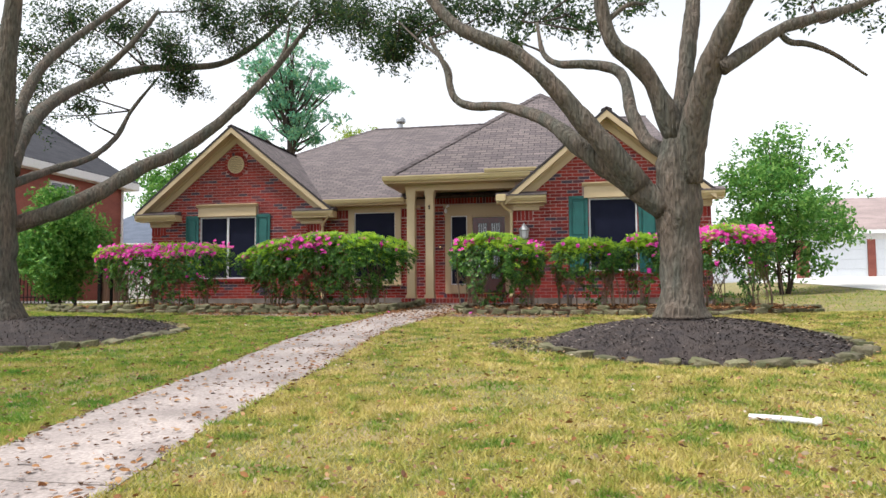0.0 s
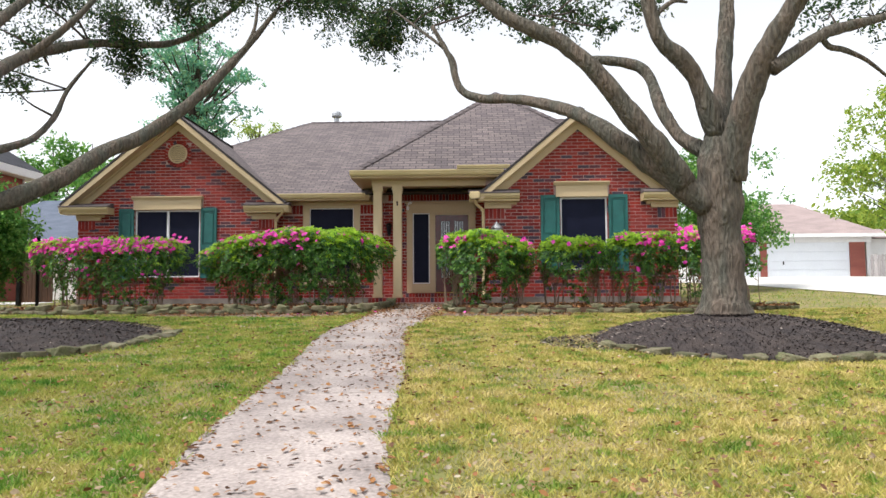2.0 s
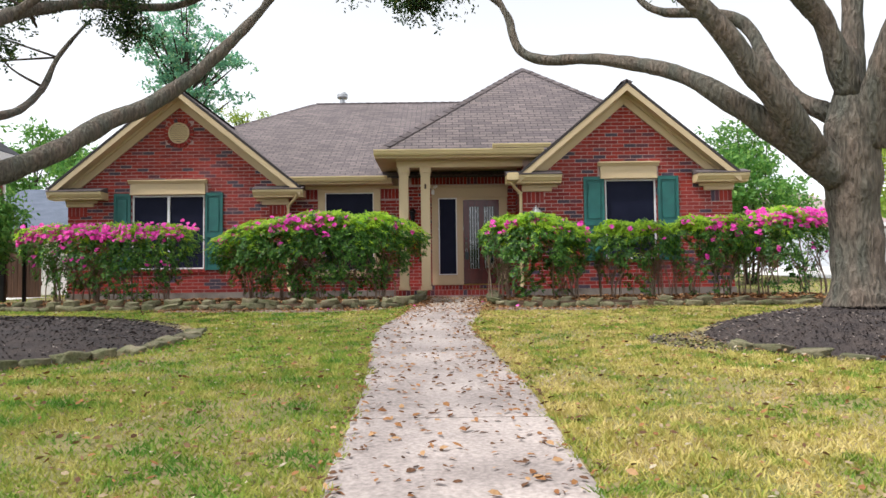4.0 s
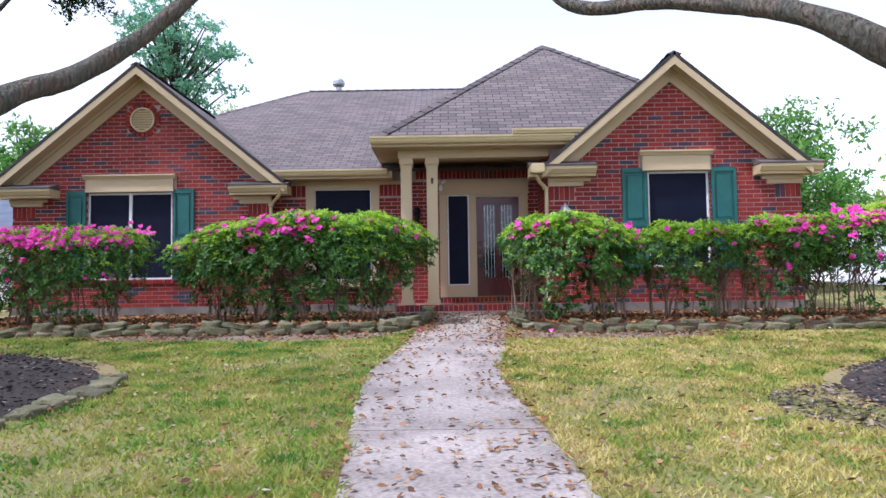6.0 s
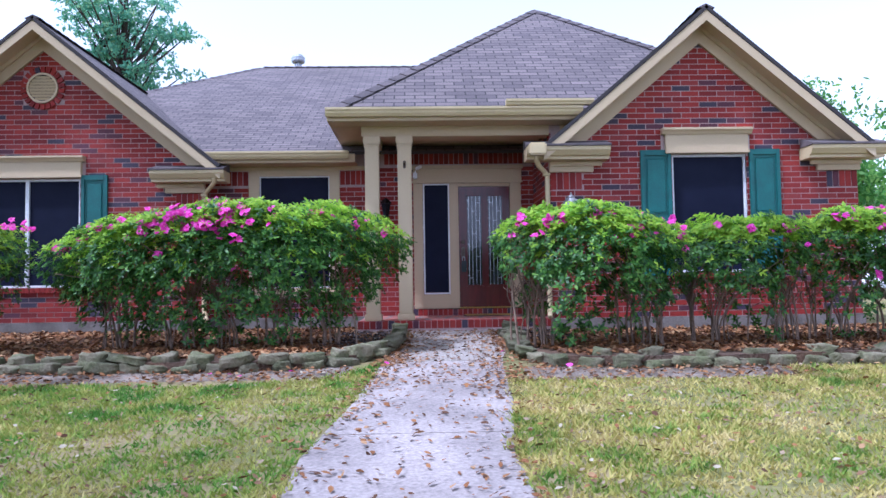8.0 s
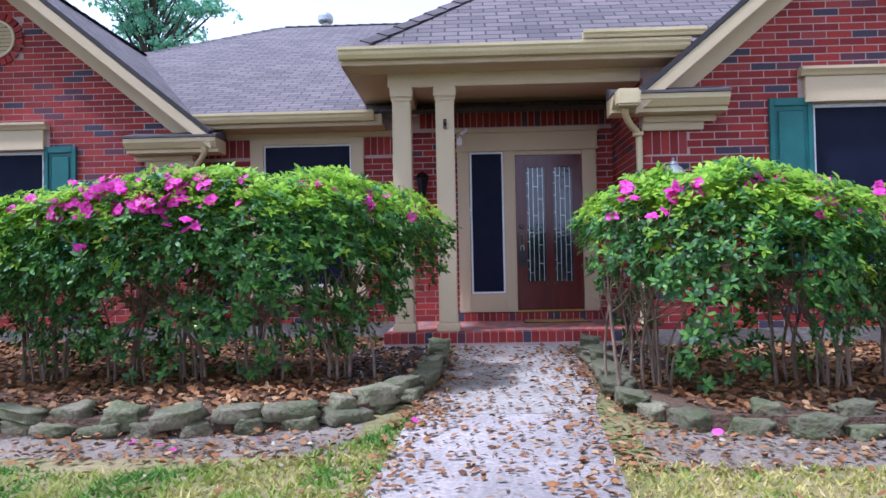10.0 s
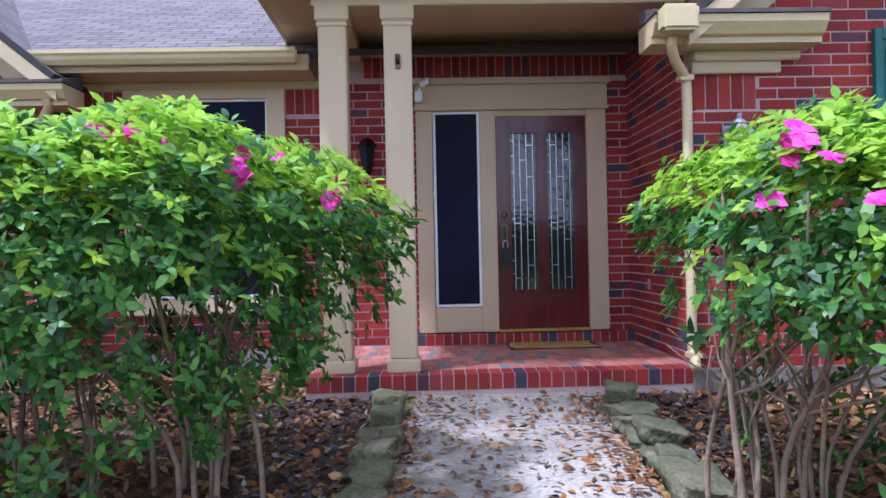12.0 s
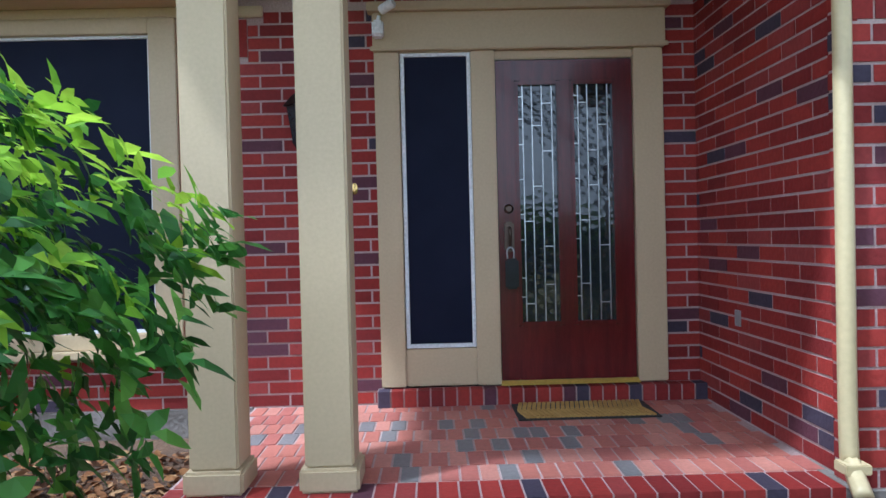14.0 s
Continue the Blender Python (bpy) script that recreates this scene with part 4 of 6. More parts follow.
# frame, sidelight and header
frame_root = thing("door_frame", -1.9, dy, -0.01, "tan wooden entry frame with a tall dark sidelight", "door frame", kind="structure")
fy = MY - 0.05
for nm, lo, hi in (("casing", (-2.875, fy, 0.0), (-2.72, MY + 0.1, 2.09)), ("casing", (-2.275, fy, 0.0), (-2.125, MY + 0.1, 2.09)), ("casing", (-1.26, fy, 0.0), (-1.075, MY + 0.1, 2.09)), ("kick_panel", (-2.72, fy + 0.015, 0.0), (-2.275, MY + 0.1, 0.235)), ("head_rail", (-2.72, fy, 2.083), (-2.275, MY + 0.1, 2.09)), ("head_rail", (-2.125, fy + 0.02, 2.035), (-1.26, MY + 0.1, 2.09)), ("header", (-2.88, fy - 0.02, 2.09), (-1.06, MY + 0.0, 2.33)), ("header_crown", (-2.91, fy - 0.06, 2.33), (-1.035, MY - 0.003, 2.385)), ("header_bead", (-2.895, fy - 0.035, 2.09), (-1.045, fy - 0.021, 2.12))):
    hang(nm, box_bm(lo, hi, 0.006), M_TRIM, frame_root)
side = hang("sidelight", box_bm((-2.69, MY - 0.02, 0.27), (-2.30, MY - 0.01, 2.06)), M_SCREEN, frame_root, "dark solar screen")
for lo, hi in (((-2.715, MY - 0.035, 0.24), (-2.69, MY - 0.005, 2.083)), ((-2.30, MY - 0.035, 0.24), (-2.277, MY - 0.005, 2.083)), ((-2.69, MY - 0.035, 2.06), (-2.30, MY - 0.005, 2.083)), ((-2.69, MY - 0.035, 0.24), (-2.30, MY - 0.005, 0.265))):
    hang("screen_frame", box_bm(lo, hi, 0.003), M_WHITE, side, "white aluminium screen frame")
hang("threshold", prism_bm([(fy - 0.03, 0.0), (fy + 0.02, 0.02), (MY + 0.05, 0.02), (MY + 0.05, 0.0)], "x", -2.125, -1.26), M_SILLBRASS, frame_root, "worn yellow brass threshold")

# ---- azalea hedge ----
def blossom(seed):
    """One open azalea flower facing up, with ruffled petals."""
    r = np.random.RandomState(seed)
    k = 6
    a = np.arange(k) * 2 * math.pi / k + r.uniform(-0.2, 0.2, k)
    d = np.stack([np.cos(a), np.sin(a), r.uniform(0.3, 0.7, k)], 1)
    L = r.uniform(0.038, 0.050, k)
    v, f = leaf_arrays(np.zeros((k, 3)), d, np.tile([0, 0, 1.0], (k, 1)), L, L * 0.95, 0.14, 0.28)
    me = bpy.data.meshes.new("flower")
    me.from_pydata(v.tolist(), [], f.tolist())
    me.materials.append(M_PETAL)
    return me


BLOSSOMS = [blossom(i) for i in range(6)]


def bush(x0, x1, yc, depth, base, top, seed, label, bloom=0.3, bloom_side=0.5, sparse=1.0, skirts=0.75, fine=1.0, gaps=-0.38, crest=(1.0, 1.0, 1.0, 1.0, 1.0), group="azaleas along the house front"):
    """A clipped azalea: bare stems below, a leafy crown of rosettes, pink flowers near the top."""
    r = np.random.RandomState(seed)
    cx, hw = (x0 + x1) / 2, (x1 - x0) / 2
    root = thing("azalea_bush", cx, yc, base, label, "bush", group)
    h = top - base
    hd = depth / 2

    def rise(x):
        """Height of the clipped top along the bush, as a share of the full height."""
        return np.interp((np.asarray(x) - cx) / hw, [-1, -0.6, 0, 0.6, 1], crest)

    def half(zz):
        """Share of the full width at a share of the height."""
        return np.interp(zz, [0, 0.15, 0.35, 0.6, 0.85, 0.95, 1.0], [0.45, 0.62, 0.80, 0.97, 1.0, 0.90, 0.62])

    # stems
    nst = int(10 + 10 * (x1 - x0))
    roots = np.linspace(-0.6, 0.6, max(2, int(round((x1 - x0) / 0.8)))) * hw + cx
    for k in range(nst):
        bx, by = roots[k % len(roots)] + r.normal(0, 0.15), yc + hd * 0.22 * r.uniform(-1, 1)
        tx, ty = bx + r.normal(0, 0.34), by + hd * r.uniform(-0.85, 0.85)
        tx = min(max(tx, x0 + 0.12), x1 - 0.12)
        tz = base + h * float(rise(tx)) * r.uniform(0.6, 0.88)
        mx, my = bx * 0.6 + tx * 0.4 + r.uniform(-0.06, 0.06), by * 0.6 + ty * 0.4
        rad = r.uniform(0.007, 0.016)
        pts = [(bx, by, base - 0.03, rad), (bx * 0.85 + mx * 0.15 + r.uniform(-0.03, 0.03), by, base + 0.2 * h, rad * 0.9), (mx, my, base + 0.48 * h, rad * 0.7), (tx, ty, tz, rad * 0.4)]
        bm = tube_bm(pts, 5, 0.0, 3)
        for j in range(3):
            t = r.uniform(0.3, 0.8)
            p = np.array(pts[1][:3]) * (1 - t) + np.array(pts[2][:3]) * t
            q = p + np.array([r.uniform(-0.3, 0.3), r.uniform(-0.25, 0.2), r.uniform(0.12, 0.35)])
            q[0] = min(max(q[0], x0 + 0.08), x1 - 0.08)
            tube_bm([(*p, rad * 0.5), (*((p + q) / 2 + r.uniform(-0.03, 0.03, 3)), rad * 0.4), (*q, rad * 0.2)], 4, 0.0, 2, bm)
        hang("stem", bm, M_STEM, root)

    # rosettes of leaves
    area = (x1 - x0) * h * 2 + (x1 - x0) * depth + depth * h * 2
    n = int(area * 340 * sparse * fine)
    zz = np.where(r.rand(n) < 0.40, r.uniform(0.90, 1.0, n), r.beta(2.2, 1.25, n))
    keep = (zz > 0.5) | (zz < 0.16) | (r.rand(n) < skirts)
    zz = zz[keep]
    n = len(zz)
    along, t, sgn = r.rand(n) < hw / (hw + hd), r.uniform(-1, 1, n), np.where(r.rand(n) < 0.5, -1.0, 1.0)
    ux = np.where(along, t, sgn * np.sqrt(1 - np.abs(t) ** 3.5))
    uy = np.where(along, sgn * np.sqrt(1 - np.abs(t) ** 6), t)
    rad = np.where(zz > 0.88, np.sqrt(r.rand(n)), 1 - 0.28 * r.rand(n) ** 1.5)
    hv = half(zz)
    lump = np.array([noise.noise((cx + a * hw * 1.5, yc + b * 1.7, z * 2.4 + seed)) for a, b, z in zip(ux, uy, zz)])
    rad = rad * (1 + 0.15 * lump)
    px = cx + ux * rad * hv * hw
    py = yc + uy * rad * hv * hd
    lz = np.array([noise.noise((x * 2.2, y * 2.2, seed + 9)) for x, y in zip(px, py)])
    pz = base + zz * h * rise(px) * (1 + 0.09 * lz) + r.uniform(-0.02, 0.04, n)
    gap = np.array([noise.noise((x * 2.6, y * 2.6, z * 2.6 + seed)) for x, y, z in zip(px, py, pz)])
    ok = (zz > 0.74) | (gap > gaps + np.clip((0.66 - zz) / 0.25, 0, 1) * 0.20)
    px, py, pz, zz, ux, uy, rad = (a[ok] for a in (px, py, pz, zz, ux, uy, rad))
    n = len(px)
    out = np.stack([ux * 0.8, uy * 0.8, 0.35 + 1.1 * np.clip((zz - 0.6) / 0.4, 0, 1)], 1)
    out = unit(out + r.normal(0, 0.22, (n, 3)))
    per = 6
    a = np.tile(np.arange(per) * 2 * math.pi / per, n) + np.repeat(r.uniform(0, 6, n), per)
    o = np.repeat(out, per, 0)
    s1 = unit(np.cross(o, np.array([0.31, 0.12, 0.94])))
    s2 = np.cross(o, s1)
    d = o * r.uniform(0.25, 0.75, n * per)[:, None] + s1 * np.cos(a)[:, None] + s2 * np.sin(a)[:, None]
    c = np.repeat(np.stack([px, py, pz], 1), per, 0) + r.normal(0, 0.008, (n * per, 3))
    L = np.repeat(r.uniform(0.045, 0.075, n), per) * r.uniform(0.75, 1.2, n * per)
    # lighter leaves crowd the top, where sunlight is put into their colour
    lit_fresh = np.repeat((zz > 0.84) & (r.rand(n) < 0.8) | (zz > 0.6) & (r.rand(n) < 0.10), per)
    for nm, m, mat, lab in (("foliage", ~lit_fresh, M_AZALEA, "glossy dark green azalea leaves"), ("new_growth", lit_fresh, M_SUNLIT_NEWLEAF, "new leaves lightened to yellow-green for the sunlit top")):
        if m.any():
            v, f = leaf_arrays(c[m], d[m], o[m], L[m], L[m] * 0.40, 0.12, 0.2)
            ob = raw_mesh(nm, v, f, mat, None, lab)
            ob.parent = root
            ob.matrix_parent_inverse = Matrix.Translation(root.location).inverted()
    # flowers in clusters
    k = int(bloom * 34 * (x1 - x0))
    if k:
        side = r.rand(k)
        fx = cx + hw * np.where(r.rand(k) < 0.75, (2 * bloom_side - 1) * r.uniform(0, 1, k) + 0.25 * r.uniform(-1, 1, k), r.uniform(-0.95, 0.95, k))
        if abs(bloom_side - 0.5) < 0.01:
            fx = cx + hw * r.uniform(-0.95, 0.95, k)
        u = np.where(r.rand(k) < 0.06, r.uniform(0.5, 0.8, k), r.uniform(0.82, 0.99, k))
        front = r.rand(k) < 0.75
        fx = np.clip(fx, cx - hw * half(u) * 0.92, cx + hw * half(u) * 0.92)
        side = np.sqrt(np.clip(1 - ((fx - cx) / (hw * half(u))) ** 4, 0.05, 1))
        fy = np.where(front, yc - hd * half(u) * side * r.uniform(0.86, 1.0, k), yc + hd * r.uniform(-0.6, 0.6, k))
        fz = base + h * rise(fx) * np.where(front, u, 1.01)
        for x, y, z in zip(fx, fy, fz):
            for j in range(r.randint(1, 4)):
                ob = new("flower", BLOSSOMS[r.randint(len(BLOSSOMS))])
                ob.parent = root
                ob.matrix_parent_inverse = Matrix.Translation(root.location).inverted()
                b = np.array([x, y, z]) + r.normal(0, 0.03, 3)
                ob.matrix_basis = pose(*b, r.uniform(25, 75), r.uniform(-25, 25), r.uniform(-40, 40)) @ Matrix.Scale(r.uniform(0.85, 1.2), 4)
    return root


BED = -0.30
bush(-10.37, -7.12, 13.39, 1.5, BED, 1.12, 11, "clipped azalea topped with a thick band of pink flowers", 2.6, 0.5, fine=0.7)
bush(-7.04, -2.90, 13.58, 1.6, BED, 1.31, 12, "wide clipped azalea with scattered pink flowers beside the walk", 0.80, 0.42, 1.2, 0.8, gaps=-0.30, crest=(0.70, 0.90, 1.0, 0.98, 0.90))
bush(-1.93, 0.05, 12.95, 1.75, BED, 1.17, 13, "dense clipped azalea with a few pink flowers by the walk", 0.50, 0.5, 1.0, 0.6, gaps=-0.16, crest=(0.97, 1.0, 0.98, 0.91, 0.84))
bush(0.09, 1.49, 13.11, 1.2, BED, 1.04, 14, "thin azalea with gaps showing its stems", 0.16, 0.5, 0.9, 0.6, 0.9, gaps=-0.15)
bush(1.45, 2.84, 13.11, 1.25, BED, 1.12, 15, "clipped azalea with pink flowers along its top", 1.3, 0.7, 1.0, 0.6, 0.9, gaps=-0.2)
bush(2.79, 4.34, 13.11, 1.4, BED, 1.24, 16, "azalea at the hedge's end topped with massed pink flowers", 3.4, 0.5, 0.85, 0.4, 0.9, gaps=-0.2)

# ---- big oaks ----
def oak(name, base, label, trunk, limbs, clumps, seed, shade_crown_at):
    r = np.random.RandomState(seed)
    root = thing(name, base[0], base[1], base[2], label, "tree", "live oaks on the lawn")
    trunk = [(*p[:3], p[3] * 0.88) for p in trunk]
    limbs = [[(*q[:3], q[3] * 0.74) for q in p] for p in limbs]
    hang("trunk", tube_bm(trunk, 26, 0.14, 8), M_BARK, root, "grey-brown furrowed oak trunk")
    ends = []
    for p in limbs:
        hang("limb", tube_bm(p, 14, 0.20, 7), M_BARK, root)
        ends.append(p)
    # twigs and leaves
    bm = bmesh.new()
    lc, ld = [], []

    def sprig(c, spread, count, size):
        """Leaves scattered round a point, on a few twigs."""
        for _ in range(max(2, count // 40)):
            q = c + r.normal(0, spread * 0.6, 3)
            tube_bm([(*c, 0.010), (*((c + q) / 2 + r.normal(0, spread * 0.12, 3)), 0.007), (*q, 0.003)], 4, 0, 2, bm)
        k = max(3, count // 14)
        cc = c + r.normal(0, 1, (k, 3)) * spread * np.array([1, 1, 0.7])
        for j in range(k):
            lc.append(cc[j] + r.normal(0, spread * 0.22, (14, 3)))
            ld.append(r.normal(0, 1, (14, 3)))

    for x, y, z, s, k in clumps:
        k *= 8
        # a twig reaches the clump from the nearest limb end
        sprig(np.array([x, y, z]), s, k, 0.05)
        best = min((q for p in limbs for q in p[1:]), key=lambda q: (q[0] - x) ** 2 + (q[1] - y) ** 2 + (q[2] - z) ** 2)
        mid = (np.array(best[:3]) + np.array([x, y, z])) / 2 + r.normal(0, 0.12, 3)
        tube_bm([(*best[:3], min(best[3] * 0.5, 0.03)), (*mid, 0.018), (x, y, z, 0.008)], 5, 0, 4, bm)
    # high crown, well above the eye and mostly unseen, added to shade the lawn
    cx, cy, cz, rx, ry, rz, n = shade_crown_at
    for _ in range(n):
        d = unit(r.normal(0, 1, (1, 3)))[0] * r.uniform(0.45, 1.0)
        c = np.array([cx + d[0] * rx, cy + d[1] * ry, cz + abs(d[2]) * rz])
        # underside slopes up with distance so the leaves stay out of the camera's view
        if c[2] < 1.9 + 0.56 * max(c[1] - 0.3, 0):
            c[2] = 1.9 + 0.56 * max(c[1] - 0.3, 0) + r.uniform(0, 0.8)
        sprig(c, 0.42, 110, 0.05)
    tagged(hang("twig_spray", bm, M_BARK_DARK, root, "thin dark twigs"), kind="stuff")
    lc, ld = np.concatenate(lc), np.concatenate(ld)
    L = r.uniform(0.055, 0.095, len(lc))
    v, f = leaf_arrays(lc, ld, r.normal(0, 1, (len(lc), 3)), L, L * 0.42, 0.1, 0.1)
    ob = raw_mesh("foliage", v, f, M_OAKLEAF, None, "small dark green oak leaves")
    ob.parent = root
    ob.matrix_parent_inverse = Matrix.Translation(root.location).inverted()
    return root


TRX, TRY = 1.95, 8.1
oak("oak_tree", (TRX, TRY, -0.2), "large spreading oak with furrowed bark in a stone-ringed bed",
    [(TRX, TRY, -0.30, 0.42), (TRX, TRY, -0.12, 0.345), (TRX, TRY, 0.1, 0.305), (TRX, TRY, 0.6, 0.29), (TRX - 0.01, TRY, 1.1, 0.32), (TRX - 0.01, TRY, 1.5, 0.33), (TRX, TRY, 1.95, 0.25), (TRX + 0.02, TRY, 2.3, 0.14), (TRX + 0.03, TRY, 2.6, 0.05)],
    [[(1.77, 8.05, 1.12, 0.241), (1.34, 8.05, 1.48, 0.241), (0.80, 8.15, 1.91, 0.186), (0.34, 8.56, 2.40, 0.141), (-0.09, 9.18, 2.77, 0.123), (-0.59, 9.80, 3.05, 0.106), (-1.11, 10.41, 3.24, 0.100), (-1.46, 10.62, 3.48, 0.089), (-1.63, 10.72, 4.04, 0.068), (-1.93, 10.82, 4.64, 0.052)],
     [(1.45, 8.00, 1.40, 0.230), (1.06, 7.85, 1.87, 0.209), (0.64, 7.80, 2.39, 0.176), (0.28, 7.75, 2.84, 0.155), (-0.14, 7.80, 3.23, 0.138), (-0.66, 7.85, 3.51, 0.121), (-1.04, 7.95, 3.80, 0.110), (-1.49, 8.15, 4.41, 0.087), (-2.09, 8.46, 5.21, 0.065)],
     [(1.84, 8.25, 1.88, 0.164), (1.59, 8.56, 2.15, 0.130), (1.43, 8.87, 2.63, 0.119), (1.38, 9.18, 3.13, 0.113), (1.22, 9.33, 3.40, 0.107), (0.79, 9.49, 3.55, 0.096), (0.38, 9.69, 3.65, 0.075), (0.14, 9.90, 3.92, 0.053), (0.03, 10.21, 4.54, 0.032)],
     [(1.93, 8.05, 2.05, 0.219), (1.65, 7.95, 2.72, 0.165), (1.42, 7.90, 3.03, 0.148), (1.15, 7.85, 3.27, 0.127), (1.02, 7.85, 3.69, 0.116), (0.95, 7.85, 4.30, 0.099), (0.87, 7.85, 5.34, 0.066)],
     [(2.01, 8.15, 2.04, 0.197), (2.10, 8.25, 3.01, 0.158), (2.20, 8.36, 3.66, 0.142), (2.28, 8.56, 4.53, 0.108), (2.20, 8.77, 5.67, 0.065)],
     [(2.05, 8.00, 1.45, 0.263), (2.11, 7.83, 2.08, 0.242), (2.22, 7.65, 2.61, 0.221), (2.40, 7.45, 3.06, 0.195), (2.60, 7.26, 3.46, 0.168), (2.84, 6.96, 3.98, 0.147), (3.32, 6.76, 5.12, 0.091)],
     [(2.40, 7.45, 2.75, 0.134), (2.75, 7.55, 2.98, 0.111), (3.11, 7.65, 3.23, 0.100), (3.48, 7.75, 3.37, 0.088), (4.00, 7.85, 3.52, 0.072), (4.94, 7.95, 3.87, 0.049)],
     [(3.11, 7.65, 3.21, 0.055), (3.26, 7.75, 3.11, 0.055), (3.50, 7.85, 3.10, 0.050), (3.78, 7.85, 2.96, 0.039), (4.19, 7.95, 2.69, 0.022)],
     [(1.05, 7.85, 3.57, 0.050), (1.35, 7.95, 3.82, 0.044), (1.60, 8.15, 3.89, 0.022)],
     [(-1.53, 10.64, 3.59, 0.053), (-1.61, 10.82, 4.11, 0.042), (-2.30, 11.22, 4.83, 0.031), (-2.72, 11.72, 5.33, 0.021)]],
    [(-2.96, 12.42, 5.25, 0.308, 260), (-3.02, 12.22, 4.89, 0.227, 170), (-2.43, 12.22, 5.48, 0.309, 220), (-3.77, 12.62, 5.86, 0.349, 220), (-0.95, 11.42, 5.32, 0.291, 120), (-0.19, 11.12, 5.07, 0.272, 110), (0.50, 10.92, 4.92, 0.272, 110), (-1.63, 11.42, 5.33, 0.291, 150), (0.88, 10.41, 4.42, 0.148, 50), (3.88, 8.87, 3.99, 0.216, 40), (4.51, 8.87, 3.93, 0.237, 50), (-0.28, 9.80, 4.09, 0.106, 30), (1.59, 10.31, 4.84, 0.264, 70)],
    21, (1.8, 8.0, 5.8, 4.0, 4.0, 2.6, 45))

TLX, TLY = -8.75, 8.6
oak("oak_tree", (TLX, TLY, -0.3), "old oak with long low limbs reaching over the lawn",
    [(TLX + 0.05, TLY, -0.42, 0.50), (TLX + 0.04, TLY, -0.22, 0.40), (TLX + 0.02, TLY, 0.05, 0.33), (TLX, TLY, 0.7, 0.285), (TLX - 0.03, TLY, 1.3, 0.29), (TLX - 0.06, TLY, 2.1, 0.25), (TLX - 0.03, TLY, 3.4, 0.20), (TLX, TLY + 0.1, 4.8, 0.16), (TLX + 0.1, TLY + 0.2, 6.2, 0.1)],
    [[(-8.81, 8.73, 1.15, 0.199), (-8.26, 9.14, 1.44, 0.190), (-7.80, 9.81, 1.90, 0.182), (-7.55, 10.61, 2.46, 0.184), (-7.25, 11.29, 2.86, 0.170), (-6.75, 11.96, 3.55, 0.150), (-6.26, 12.49, 4.33, 0.125), (-5.85, 13.03, 5.13, 0.094), (-5.30, 13.30, 6.01, 0.053)],
     [(-5.91, 12.92, 4.98, 0.063), (-5.76, 13.17, 5.52, 0.052), (-5.75, 13.41, 6.16, 0.031)],
     [(-8.85, 8.87, 2.14, 0.189), (-9.14, 9.41, 2.82, 0.181), (-9.45, 10.21, 3.52, 0.173), (-9.65, 11.15, 4.18, 0.159), (-9.69, 12.23, 4.80, 0.151), (-9.30, 13.30, 5.34, 0.131), (-8.63, 13.85, 5.50, 0.115), (-8.00, 14.29, 5.68, 0.105), (-7.43, 14.60, 6.07, 0.094), (-6.65, 14.81, 6.74, 0.062), (-6.16, 14.91, 7.37, 0.042)],
     [(-8.80, 8.73, 2.43, 0.149), (-9.06, 9.41, 3.63, 0.131), (-9.17, 9.94, 4.36, 0.122), (-9.10, 10.61, 5.08, 0.102), (-8.85, 11.29, 5.81, 0.082), (-8.34, 11.82, 6.60, 0.052)],
     [(-8.84, 8.80, 1.88, 0.120), (-9.28, 10.35, 2.44, 0.102), (-9.66, 11.96, 3.00, 0.088), (-10.03, 13.30, 3.77, 0.079), (-10.13, 13.96, 4.55, 0.063), (-9.91, 14.40, 5.26, 0.047), (-9.75, 14.50, 5.53, 0.031)],
     [(-9.67, 11.69, 4.47, 0.103), (-9.14, 11.96, 5.11, 0.093), (-8.81, 12.23, 5.67, 0.083), (-8.59, 12.63, 6.39, 0.063)]],
    [(-8.73, 13.96, 5.06, 0.230, 170), (-8.81, 13.74, 5.44, 0.252, 170), (-8.91, 13.52, 5.91, 0.357, 280), (-9.98, 13.30, 6.40, 0.378, 260), (-10.83, 12.63, 6.36, 0.376, 240), (-11.13, 11.96, 5.48, 0.353, 200), (-10.04, 12.63, 5.05, 0.271, 140), (-7.49, 13.85, 6.32, 0.377, 280), (-6.37, 13.63, 6.53, 0.378, 280), (-5.08, 13.52, 6.41, 0.378, 280), (-7.90, 13.52, 6.80, 0.378, 260), (-4.37, 13.17, 6.20, 0.357, 240), (-12.20, 13.30, 5.25, 0.357, 160), (-12.83, 13.74, 4.51, 0.356, 140), (-10.66, 12.76, 4.38, 0.230, 90)],
    # crown spread forward and thickened so that its shade darkens the left lawn
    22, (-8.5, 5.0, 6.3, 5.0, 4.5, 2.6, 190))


# ---- ringed mulch beds ----
def stone_mesh(seed, w, d, h):
    r = np.random.RandomState(seed)
    bm = bmesh.new()
    bmesh.ops.create_icosphere(bm, subdivisions=3, radius=1.0)
    for v in bm.verts:
        c = v.co.copy()
        for i in range(3):
            c[i] = math.copysign(abs(c[i]) ** 0.42, c[i])
        k = 1 + 0.38 * noise.noise(c * 1.4 + Vector((seed * 3.1, 0, 0))) + 0.12 * noise.noise(c * 3.5 + Vector((0, seed, 0)))
        v.co = Vector((c.x * w / 2, c.y * d / 2, c.z * h / 2)) * k
    me = bpy.data.meshes.new("stone")
    bm.to_mesh(me)
    bm.free()
    me.materials.append(M_STONE)
    for p in me.polygons:
        p.use_smooth = True
    return me


